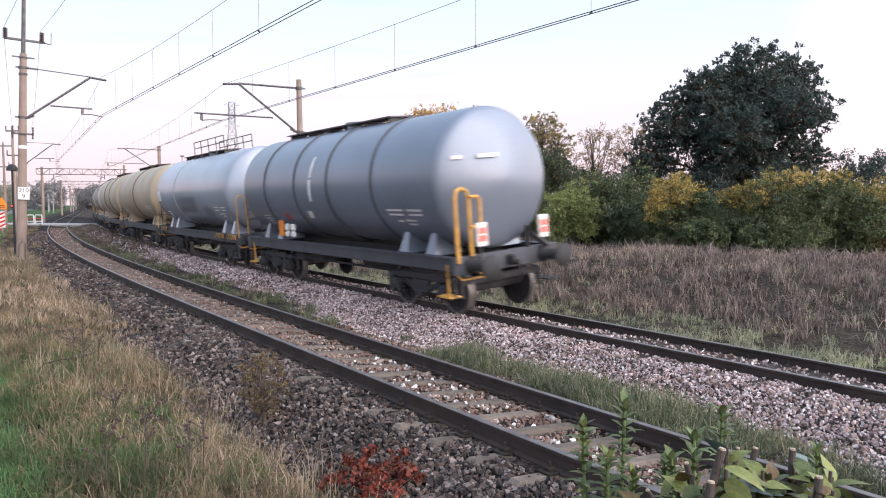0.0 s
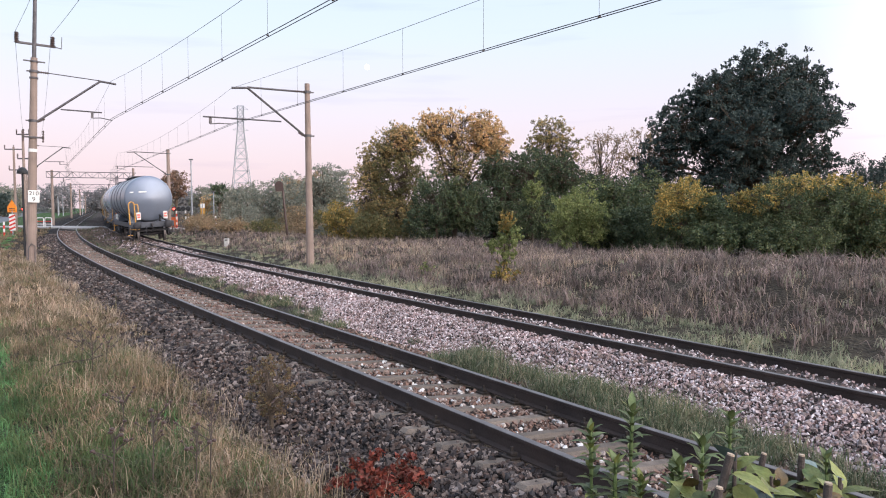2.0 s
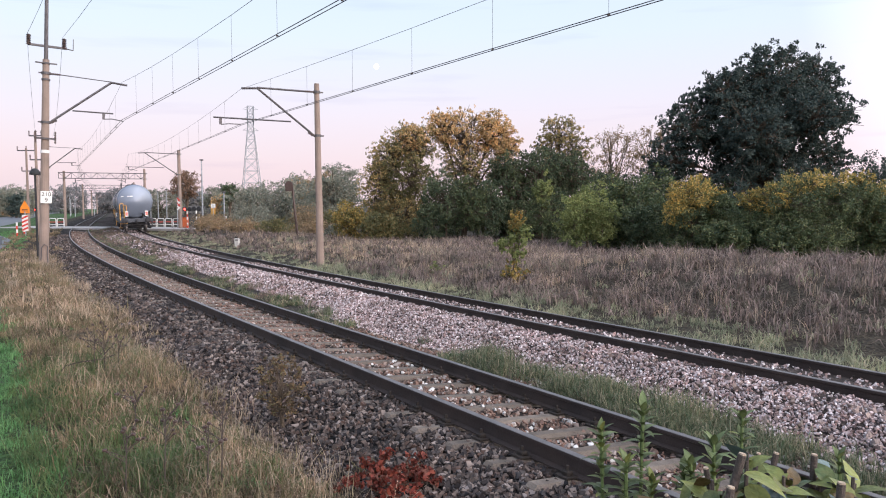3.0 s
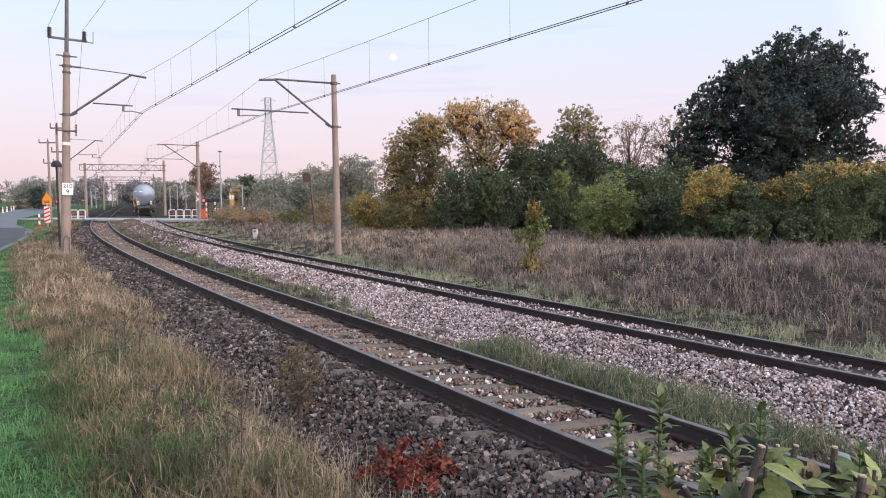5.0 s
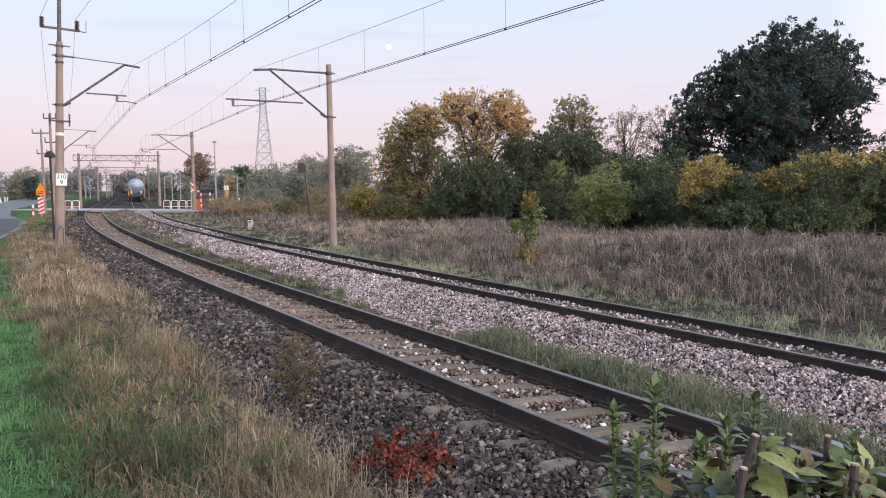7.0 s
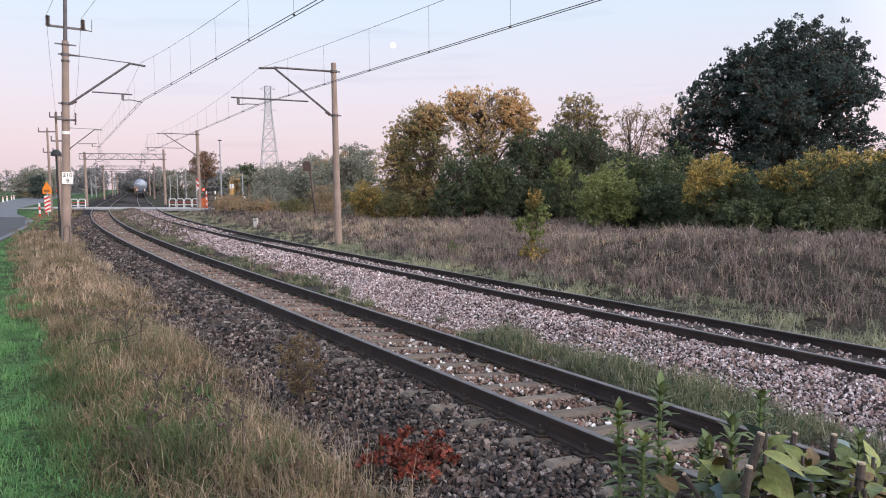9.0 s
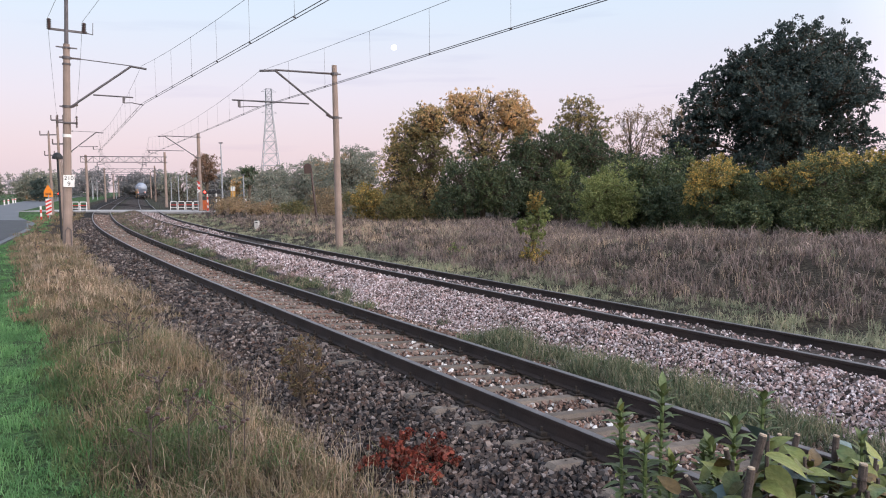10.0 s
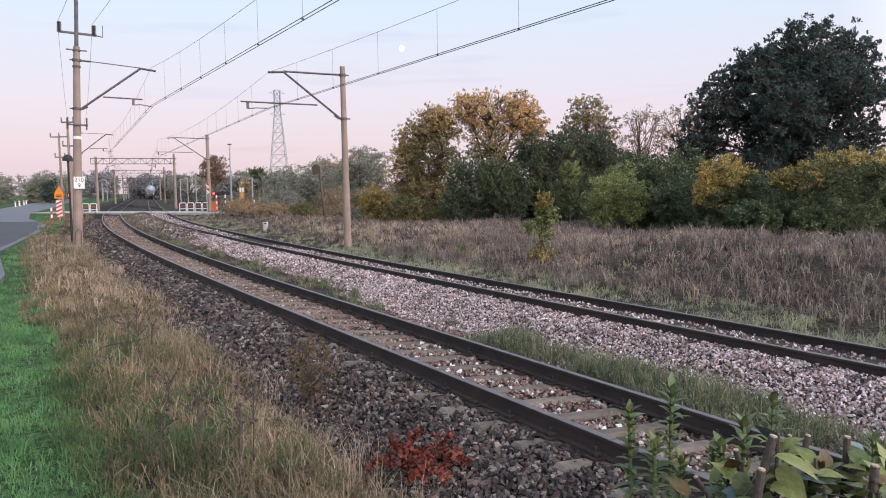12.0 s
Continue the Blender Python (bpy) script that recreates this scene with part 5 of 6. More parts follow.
# ---- grass ----
def blades(rng, s, u, length, width, lean=0.6, bend=0.7):
    """Bent grass blades rooted at places along and across the line: points (n*5, 3)."""
    n = len(s)
    p = at(s, u)
    base = np.stack([p[0], p[1], height(s, u) - 0.02], 1)
    a = rng.uniform(0, 2 * np.pi, n)
    side = np.stack([np.cos(a), np.sin(a), np.zeros(n)], 1)
    b = rng.uniform(0, 2 * np.pi, n)
    out = np.stack([np.cos(b), np.sin(b), np.zeros(n)], 1)
    l = np.broadcast_to(length, n)[:, None]
    w = np.broadcast_to(width, n)[:, None] * 0.5
    k1 = rng.uniform(0, lean, (n, 1))
    k2 = k1 + rng.uniform(0, bend, (n, 1))
    up = np.array((0, 0, 1.0))
    m = base + (up * np.cos(k1) + out * np.sin(k1)) * l * 0.55
    t = m + (up * np.cos(k1 + k2 * 1.6) + out * np.sin(k1 + k2 * 1.6)) * l * 0.5
    return np.stack([base - side * w, base + side * w, m + side * w * 0.75, m - side * w * 0.75, t], 1).reshape(-1, 3)


def blade_mesh(name, v, material):
    n = len(v) // 5
    i = np.arange(n)[:, None] * 5
    loops = np.concatenate([i + np.array([[0, 1, 2, 3]]), i + np.array([[3, 2, 4]])], 1)
    return bulk(name, v, loops.ravel(), np.tile([4, 3], n), material)


def scatter(rng, n, s0, s1, u0, u1, near=1.0):
    """Places over a stretch, denser towards its near end."""
    f = rng.random(n) ** near
    return s0 + (s1 - s0) * f, rng.uniform(0, 1, n) * (u1 - u0) + u0


def patchy(rng, s, u, k, cut):
    return (lumps(s * 1.0, u * 1.6, k) + rng.normal(size=len(s)) * 0.35) > cut


GRASS_DRY = leafy("grass_dry", [(0.227, 0.155, 0.105), (0.311, 0.227, 0.155), (0.151, 0.118, 0.067), (0.134, 0.13, 0.063), (0.269, 0.189, 0.134), (0.101, 0.113, 0.05)], 0.2, 0.6, 1.7, (0.42, 0.46, 0.45), (1.4, 1.32, 1.25))
GRASS_LAWN = leafy("grass_lawn", [(0.075, 0.185, 0.065), (0.12, 0.255, 0.095), (0.17, 0.31, 0.13), (0.10, 0.21, 0.085)], 0.3)
GRASS_TRACK = leafy("grass_between_tracks", [(0.049, 0.078, 0.041), (0.098, 0.132, 0.074), (0.196, 0.186, 0.117), (0.063, 0.102, 0.054), (0.352, 0.304, 0.215), (0.044, 0.074, 0.039)], 0.2)
GRASS_VERGE = leafy("grass_verge", [(0.205, 0.246, 0.15), (0.341, 0.32, 0.232), (0.246, 0.28, 0.171), (0.423, 0.362, 0.273)], 0.3)
GRASS_STRAW = leafy("grass_straw", [(0.42, 0.32, 0.23), (0.52, 0.42, 0.32), (0.33, 0.23, 0.165), (0.46, 0.36, 0.27)], 0.3)
GRASS_BANK = leafy("grass_bank_green", [(0.075, 0.12, 0.045), (0.12, 0.15, 0.065), (0.055, 0.09, 0.035)], 0.3)
GRASS_BROWN = leafy("grass_brown", [(0.11, 0.075, 0.05), (0.19, 0.13, 0.085), (0.06, 0.047, 0.032), (0.24, 0.16, 0.12)], 0.15)
GRASS_FIELD = leafy("grass_field", [(0.179, 0.132, 0.12), (0.269, 0.202, 0.186), (0.101, 0.081, 0.072), (0.347, 0.269, 0.246), (0.14, 0.129, 0.096), (0.067, 0.05, 0.048)], 0.2, 0.6, 1.1, (0.5, 0.5, 0.5), (1.45, 1.4, 1.35))


def grass(name, label, sets, material, seed, tuft=0, lean=0.6, bend=0.6):
    rng = np.random.default_rng(seed)
    vs = []
    for n, s0, s1, u0, u1, near, l0, l1, w, cut, k in sets:
        s, u = scatter(rng, n, s0, s1, u0, u1, near)
        if cut is not None:
            m = patchy(rng, s, u, k, cut)
            s, u = s[m], u[m]
        if tuft:
            c = rng.integers(0, max(1, len(s) // tuft), len(s))
            ds, du = rng.normal(size=len(s)) * 0.045 * (1 + l1), rng.normal(size=len(s)) * 0.045 * (1 + l1)
            s, u = s[c] + ds, u[c] + du
        tall = np.clip(0.75 + 0.35 * lumps(s, u, 0.9), 0.4, 1.2)
        vs.append(blades(rng, s, u, rng.uniform(l0, l1, len(s)) * tall, w * rng.uniform(0.7, 1.3, len(s)), lean, bend))
    me = blade_mesh(name, np.concatenate(vs), material)
    return tagged(new(name, me), label, "grass", kind="stuff")


grass("dry_grass", "tall dry tan and green grass on the bank", [
    (30000, -4, 10, -3.55, -1.7, 1.5, 0.14, 0.52, 0.008, -0.3, 1.6), (17000, 8, 34, -3.9, -1.3, 1.2, 0.2, 0.5, 0.016, -0.35, 1.1),
    (2500, -3, 12, -1.8, -1.2, 1.2, 0.12, 0.34, 0.009, 0.1, 1.4), (9000, 9, 36, -1.7, -0.35, 1.0, 0.03, 0.12, 0.012, -0.1, 1.4), (9000, 34, 80, -4.2, -0.9, 1.0, 0.2, 0.5, 0.03, 0.0, 0.7)], GRASS_DRY, 21, 26, 0.9, 1.0)
grass("straw_stalks", "pale bleached straw stalks standing in the dry grass", [
    (6000, -4, 10, -3.3, -1.5, 1.4, 0.25, 0.66, 0.005, 0.0, 1.3), (5500, 8, 34, -3.6, -1.3, 1.2, 0.3, 0.62, 0.012, -0.1, 1.3)], GRASS_STRAW, 26, 12, 0.7, 0.6)
grass("bank_brown_grass", "matted brown dead grass under the stalks", [
    (14000, -4, 12, -3.6, -1.7, 1.5, 0.08, 0.28, 0.008, None, 1), (8000, 10, 34, -3.7, -1.4, 1.2, 0.12, 0.35, 0.015, None, 1)], GRASS_BROWN, 29, 20, 1.4, 1.0)
grass("bank_green_grass", "fresh green grass low in the dry bank", [
    (17000, -4, 9, -3.7, -1.75, 1.8, 0.12, 0.42, 0.008, 0.0, 1.3), (15000, -4, 5, -3.8, -2.5, 1.5, 0.14, 0.46, 0.008, -0.2, 1.1), (5000, 10, 34, -3.7, -1.5, 1.2, 0.1, 0.3, 0.016, 0.1, 0.8)], GRASS_BANK, 27, 24, 0.8, 1.0)
grass("lawn_grass", "lush short green grass beside the road", [
    (46000, -3, 12, -6.4, -3.45, 1.3, 0.08, 0.24, 0.008, None, 1), (12000, 10, 34, -6.5, -3.6, 1.1, 0.08, 0.22, 0.016, None, 1), (4000, -4, 14, -3.6, -2.2, 1.3, 0.08, 0.26, 0.008, 0.25, 1.2),
    (9000, 34, 75, -5.5, -2.6, 1.0, 0.08, 0.22, 0.03, None, 1)], GRASS_LAWN, 22, 20, 0.8, 0.9)
grass("track_grass", "grey-green tufts of grass between the tracks", [
    (24000, -7, 2.5, 1.95, 2.6, 1.0, 0.3, 0.66, 0.008, -0.2, 1.3), (38000, -7, 12, 1.8, 2.7, 1.4, 0.2, 0.55, 0.009, 0.6, 1.3), (26000, 10, 40, 1.7, 2.8, 1.2, 0.16, 0.42, 0.016, 0.2, 1.0), (7000, 38, 80, 1.4, 3.3, 1.0, 0.1, 0.4, 0.03, -0.1, 0.8),
    (1700, 2, 40, 0.2, 1.3, 1.4, 0.04, 0.12, 0.008, 0.6, 1.3), (900, 0, 30, 5.7, 6.1, 1.2, 0.05, 0.15, 0.008, 0.2, 1.3), (1500, 5, 40, -1.3, -0.7, 1.2, 0.05, 0.15, 0.01, 0.6, 1.2)], GRASS_TRACK, 23, 70, 1.1, 1.9)
grass("verge_grass", "pale grey-green verge grass beside the farther track", [
    (24000, -10, 22, 6.0, 8.9, 1.1, 0.12, 0.42, 0.015, -0.5, 1.1), (12000, 20, 70, 6.0, 9.5, 1.0, 0.1, 0.35, 0.025, -0.5, 0.8), (9000, -10, 40, 9, 13, 1.0, 0.2, 0.5, 0.018, 0.15, 0.8)], GRASS_VERGE, 24, 18, 0.8, 1.0)
grass("field_grass", "tall dry brownish grass in the fallow field", [
    (34000, -14, 20, 8.2, 17, 1.0, 0.3, 0.72, 0.02, None, 1), (15000, 15, 50, 8.6, 20, 1.0, 0.25, 0.6, 0.045, None, 1), (8000, -6, 30, 16, 21, 1.0, 0.35, 0.8, 0.035, None, 1), (6000, 45, 75, 8.5, 20, 1.0, 0.3, 0.6, 0.05, None, 1)], GRASS_FIELD, 25, 14, 0.7, 1.0)
GRASS_WEED = leafy("weed_dark", [(0.112, 0.086, 0.076), (0.192, 0.135, 0.117), (0.09, 0.095, 0.063), (0.27, 0.192, 0.158)], 0.1)
grass("field_weeds", "dark brown dead weeds in clumps among the field grass", [
    (15000, -14, 20, 8.8, 17, 1.0, 0.25, 0.62, 0.02, 0.05, 0.9), (8000, 15, 50, 8.8, 19, 1.0, 0.25, 0.55, 0.035, 0.1, 0.9)], GRASS_WEED, 41, 34, 0.8, 0.8)
grass("line_weeds", "low dark brown and green weeds between the tracks", [
    (9000, 9, 30, 1.75, 3.1, 1.0, 0.12, 0.42, 0.014, 0.25, 1.5), (15000, 28, 76, 1.6, 3.9, 1.0, 0.12, 0.42, 0.03, -0.2, 1.1), (6000, 34, 76, 5.9, 8.5, 1.0, 0.1, 0.3, 0.03, -0.2, 1.0), (3500, 30, 74, 3.9, 5.9, 1.0, 0.05, 0.14, 0.03, -0.1, 1.0),
    (1800, 4, 30, -1.5, -0.9, 1.0, 0.1, 0.3, 0.012, 0.3, 1.6)], GRASS_WEED, 42, 30, 1.0, 1.0)
grass("field_stalks", "pale stalks rising above the fallow field", [
    (6000, -14, 22, 8.6, 18, 1.0, 0.45, 0.85, 0.010, -0.1, 0.7), (3500, 18, 50, 8.6, 20, 1.0, 0.4, 0.8, 0.022, -0.1, 0.7), (12000, 9, 34, 9.6, 16, 1.0, 0.25, 0.55, 0.018, -0.1, 0.8)], GRASS_STRAW, 28, 6, 0.6, 0.8)

# ---- ballast ----
STONE_DARK = leafy("stone_dark", [(0.014, 0.012, 0.013), (0.03, 0.026, 0.028), (0.055, 0.044, 0.041), (0.115, 0.085, 0.074), (0.035, 0.033, 0.035), (0.26, 0.215, 0.20), (0.045, 0.037, 0.035), (0.085, 0.052, 0.042)], 0.0, 0.85, 1.2, (0.75, 0.75, 0.75), (1.2, 1.15, 1.1))
STONE_MIX = leafy("stone_mixed", [(0.15, 0.085, 0.065), (0.20, 0.125, 0.10), (0.10, 0.075, 0.065), (0.25, 0.19, 0.165), (0.17, 0.10, 0.08), (0.42, 0.38, 0.36)], 0.0, 0.85, 1.2, (0.75, 0.75, 0.75), (1.2, 1.15, 1.1))
STONE_PALE = leafy("stone_pale", [(0.027, 0.022, 0.024), (0.244, 0.171, 0.156), (0.39, 0.293, 0.28), (0.512, 0.427, 0.425), (0.122, 0.091, 0.091), (0.317, 0.213, 0.196), (0.634, 0.561, 0.575), (0.195, 0.146, 0.143), (0.805, 0.732, 0.744), (0.049, 0.039, 0.042), (0.415, 0.281, 0.261)], 0.0, 0.85, 1.2, (0.8, 0.8, 0.8), (1.15, 1.1, 1.1))
BLOCK_V = np.array([(-1, -1, -0.8), (1, -0.9, -0.8), (0.9, 1, -0.8), (-1, 0.9, -0.8), (-0.75, -0.6, 0.8), (0.6, -0.75, 0.8), (0.75, 0.6, 0.8), (-0.6, 0.75, 0.8)]) * 0.8
BLOCK_F = np.array([(0, 2, 1), (0, 3, 2), (4, 5, 6), (4, 6, 7), (0, 1, 5), (0, 5, 4), (1, 2, 6), (1, 6, 5), (2, 3, 7), (2, 7, 6), (3, 0, 4), (3, 4, 7)])


def stones(rng, s, u, size, sink=0.25):
    n = len(s)
    p = at(s, u)
    c = np.stack([p[0], p[1], height(s, u) + size * (0.5 - sink) + rng.uniform(-0.01, 0.015, n)], 1)
    q = rng.normal(size=(n, 4))
    q /= np.linalg.norm(q, axis=1)[:, None]
    w, x, y, z = q.T
    R = np.stack([1 - 2 * (y * y + z * z), 2 * (x * y - z * w), 2 * (x * z + y * w), 2 * (x * y + z * w), 1 - 2 * (x * x + z * z), 2 * (y * z - x * w), 2 * (x * z - y * w), 2 * (y * z + x * w), 1 - 2 * (x * x + y * y)], 1).reshape(n, 3, 3)
    k = rng.uniform(0.45, 1.25, (n, 1, 3)) * (1 + 0.34 * rng.normal(size=(n, 8, 3))) * size[:, None, None] * 0.5
    v = np.einsum("nij,nkj->nki", R, BLOCK_V[None] * k) + c[:, None, :]
    return v


def stone_mesh(name, v, material):
    n = len(v)
    f = (np.arange(n)[:, None, None] * 8 + BLOCK_F[None]).reshape(-1)
    return bulk(name, v.reshape(-1, 3), f, np.full(n * 12, 3), material)


def off_sleeper(s, u, track_u):
    """True where no sleeper lies under the place."""
    ph = np.abs(((s + 9.0) / 0.6 + 0.5) % 1 - 0.5) * 0.6
    return (np.abs(u - track_u) > 1.27) | (ph > 0.11)


def ballast(label, material, sets, seed, track_u, single):
    rng = np.random.default_rng(seed)
    t = thing("ballast", Matrix(), label, "ballast", "track ballast", "structure")
    vs = []
    for n, s0, s1, u0, u1, near, a, b in sets:
        s, u = scatter(rng, n, s0, s1, u0, u1, near)
        rails = np.minimum(np.abs(u - (track_u - GAUGE / 2)), np.abs(u - (track_u + GAUGE / 2))) > 0.09
        m = rails & (off_sleeper(s, u, track_u) | (rng.random(n) < 0.2))
        s, u = s[m], u[m]
        vs.append(stones(rng, s, u, rng.uniform(a, b, len(s))))
    v = np.concatenate(vs)
    o = new("ballast_stones", stone_mesh("ballast_stones", v, material))
    o.parent = t
    o["kind"] = "stuff"
    shapes = []
    for k in range(8):
        w = BLOCK_V * rng.uniform(0.6, 1.1, 3) * (1 + 0.24 * rng.normal(size=(8, 3))) * 0.5
        shapes.append(data_of("stone", [tuple(x) for x in w], [tuple(int(i) for i in f) for f in BLOCK_F], single[-1]))
    n, s0, s1, u0, u1, a, b, paint = single
    s, u = scatter(rng, n, s0, s1, u0, u1, 1.3)
    s, u = s[np.minimum(np.abs(u - (track_u - GAUGE / 2)), np.abs(u - (track_u + GAUGE / 2))) > 0.1], u[np.minimum(np.abs(u - (track_u - GAUGE / 2)), np.abs(u - (track_u + GAUGE / 2))) > 0.1]
    for si, ui in zip(s, u):
        p = at(si, ui)
        z = rng.uniform(a, b)
        me = shapes[int(rng.integers(8))]
        o = new("stone", me)
        o.parent = t
        o.matrix_basis = Matrix.LocRotScale((p[0], p[1], float(height(np.array(si), np.array(ui))) + z * 0.42), Euler(rng.uniform(0, 6.28, 3)), (z, z, z))
    return t


STONE_SINGLE = mat("stone_brown", (0.10, 0.075, 0.066), 0.85, 0, 0.3, 20, 90, 0.4, piece=0.6)
STONE_PALE_SINGLE = mat("stone_pinkish", (0.27, 0.205, 0.185), 0.85, 0, 0.25, 20, 90, 0.4, piece=0.4)
STONE_WHITE = mat("stone_white", (0.55, 0.53, 0.52), 0.85, 0, 0.15, 20, 90, 0.3, piece=0.25)
ballast("coarse dark brown-grey ballast on the bank below the rails", STONE_DARK, [(18500, -4.5, 6, -1.85, -0.02, 1.5, 0.026, 0.07), (7000, 5, 22, -1.6, -0.02, 1.2, 0.05, 0.095), (3500, 20, 60, -1.5, 0, 1.0, 0.07, 0.12)], 31, NEAR_U, (170, -3.5, 3.5, -1.6, -0.35, 0.05, 0.085, STONE_SINGLE))
ballast("reddish ballast with white stones between the worn rails", STONE_MIX, [(12000, -5.5, 7, 0.02, 2.3, 1.4, 0.026, 0.062), (7000, 6, 28, 0.02, 1.9, 1.2, 0.04, 0.075), (2500, 26, 70, 0.02, 1.9, 1.0, 0.06, 0.11)], 32, NEAR_U, (140, -4.5, 3, 0.15, 1.4, 0.04, 0.075, STONE_WHITE))
ballast("fresh pale pinkish crushed-stone ballast", STONE_PALE, [(42000, -6, 9, 2.35, 4.3, 1.4, 0.02, 0.046), (13000, 8, 30, 2.7, 4.2, 1.2, 0.032, 0.065), (10000, -6, 22, 3.9, 6.1, 1.2, 0.025, 0.052), (4200, 28, 72, 2.6, 6.0, 1.0, 0.05, 0.09)], 33, FAR_U, (150, -4, 1.5, 2.6, 3.8, 0.05, 0.085, STONE_PALE_SINGLE))
# ---- line-side things ----
def post_thing(name, x, y, label, category, group=""):
    return thing(name, pose(x, y, ground_at(x, y)), label, category, group)


p = post_thing("bell_post", -16.68, 33.0, "thin black post with a black mushroom cap", "signal post")
bm = bmesh.new()
tube(bm, (0, 0, -0.2), (0.0, 0, 3.85), 0.05, 0.045, 8)
part("post", bm, BLACK, p)
bm = bmesh.new()
lathe(bm, [(3.72, 0.05), (3.74, 0.23), (3.84, 0.22), (3.96, 0.15), (4.02, 0.05)], "Z", 16)
part("cap", bm, BLACK, p)

p = post_thing("line_sign", -8.0, 50.0, "leaning rusty post with a dark sign plate seen from behind", "railway sign")
p.matrix_basis = p.matrix_basis @ pose(0, 0, 0, 0, -5, 0)
bm = bmesh.new()
tube(bm, (0, 0, -0.3), (0, 0, 3.7), 0.085, 0.07, 8)
part("post", bm, CERAMIC, p)
bm = bmesh.new()
lathe(bm, [(-0.015, 0.27), (0.015, 0.27)], "X", 20, pose(-0.2, -0.08, 3.55, 0, 0, 90) @ pose(0, 0, 0))
box(bm, (0.54, 0.034, 0.42), pose(-0.2, -0.08, 3.34))
part("plate", bm, CERAMIC, p, "dark rusty sign plate")

p = post_thing("marker_stone", -11.1, 46.0, "small white painted marker stone with dark figure", "marker stone")
bm = bmesh.new()
box(bm, (0.32, 0.2, 0.66), pose(0, 0, 0.2), 0.05)
part("stone", bm, mat("weathered_white", (0.45, 0.43, 0.41), 0.85, 0, 0.2, 8, 60, 0.3), p)
bm = bmesh.new()
box(bm, (0.16, 0.02, 0.06), pose(0, -0.11, 0.56))
box(bm, (0.16, 0.02, 0.06), pose(0, -0.11, 0.42))
part("figure_bars", bm, BLACK, p)


def lamp_mast(x, y, h, label):
    p = post_thing("lamp_mast", x, y, label, "lamp post", "lamp posts")
    bm = bmesh.new()
    tube(bm, (0, 0, -0.2), (0, 0, h), 0.10, 0.06, 10)
    part("post", bm, GALV, p)
    bm = bmesh.new()
    box(bm, (0.4, 0.25, 0.12), pose(0, 0, h + 0.05), 0.03)
    part("head", bm, STEEL, p)
    return p


lamp_mast(-22.9, 80.0, 7.1, "pale grey lamp mast beside the level crossing")
lamp_mast(-20.6, 80.0, 3.6, "short pale post with insulators beside the crossing")
for i, (x, y) in enumerate(((-46.5, 131), (-45.9, 133), (-45.4, 136), (-86, 172), (-83, 180), (-80, 176), (-92, 200), (-88, 205), (-84, 214))):
    lamp_mast(x, y, 4.4 + 0.4 * (i % 3), "distant thin lamp post along the line")


def striped(bm_parent, h, n, r=0.06, a=None, b=None, x=0.0):
    for k in range(n):
        bm = bmesh.new()
        tube(bm, (x, 0, h * k / n), (x, 0, h * (k + 1) / n), r, None, 10)
        part("band", bm, (a or WHITE) if k % 2 else (b or RED), bm_parent)


LAMP_RED = glowing("signal_red", (1.0, 0.06, 0.04), 6.0)
LAMP_WHITE = glowing("lamp_white", (1.0, 0.93, 0.80), 3.0)


def crossing_signal(x, y, lit, label):
    p = post_thing("crossing_signal", x, y, label, "crossing signal", "level crossing signals")
    striped(p, 1.75, 6, 0.07, WHITE, RED if lit else BLACK)
    bm = bmesh.new()
    lathe(bm, [(-0.06, 0.20), (0.04, 0.24), (0.06, 0.23)], "X", 18, pose(-0.24, 0, 1.95, 0, 0, 90))
    lathe(bm, [(-0.06, 0.20), (0.04, 0.24), (0.06, 0.23)], "X", 18, pose(0.24, 0, 1.95, 0, 0, 90))
    part("backboard", bm, BLACK, p, "round black signal backboards")
    if lit:
        bm = bmesh.new()
        lathe(bm, [(0.0, 0.11), (0.04, 0.10), (0.06, 0.04)], "X", 14, pose(-0.24, -0.07, 1.95, 0, 0, -90))
        part("lens", bm, LAMP_RED, p, "lit red signal lens")
    return p


crossing_signal(-23.4, 76.3, True, "level crossing signal with lit red lamp on striped post")
crossing_signal(-22.4, 76.0, False, "level crossing signal with dark lamps on striped post")
crossing_signal(-37.7, 75.0, True, "level crossing signal with lit red lamp beside the road")
for x, y in ((-23.0, 79.0), (-19.4, 76.0), (-18.2, 77.0), (-31.1, 58.5), (-31.6, 60.5)):
    p = post_thing("barrier_post", x, y, "short red and white striped guide post", "guide post", "guide posts")
    striped(p, 1.1, 4, 0.07)
p = post_thing("relay_box", -23.75, 76.8, "orange steel cabinet at the level crossing", "cabinet")
bm = bmesh.new()
box(bm, (0.55, 0.4, 1.2), pose(0, 0, 0.58), 0.03)
part("body", bm, mat("cabinet_orange", (0.60, 0.14, 0.05), 0.5, 0, 0.12, 4, 50, 0.1), p)
bm = bmesh.new()
box(bm, (0.62, 0.46, 0.06), pose(0, 0, 1.2), 0.02)
part("lid", bm, STEEL, p)
p = post_thing("track_signal", -23.4, 86.0, "slim post with white and yellow marker board", "railway signal")
bm = bmesh.new()
tube(bm, (0, 0, -0.1), (0, 0, 2.4), 0.05, None, 8)
part("post", bm, GALV, p)
bm = bmesh.new()
box(bm, (0.5, 0.05, 0.7), pose(0, 0, 1.6), 0.02)
part("board", bm, YELLOW, p)
bm = bmesh.new()
box(bm, (0.5, 0.05, 0.5), pose(0, 0, 2.2), 0.02)
part("cap_board", bm, WHITE, p)

# chevron boards of the crossing's warning cross on the far mast
p = post_thing("crossing_cross", -23.72, 74.2, "red and white warning cross beside the crossing", "warning sign")
bm = bmesh.new()
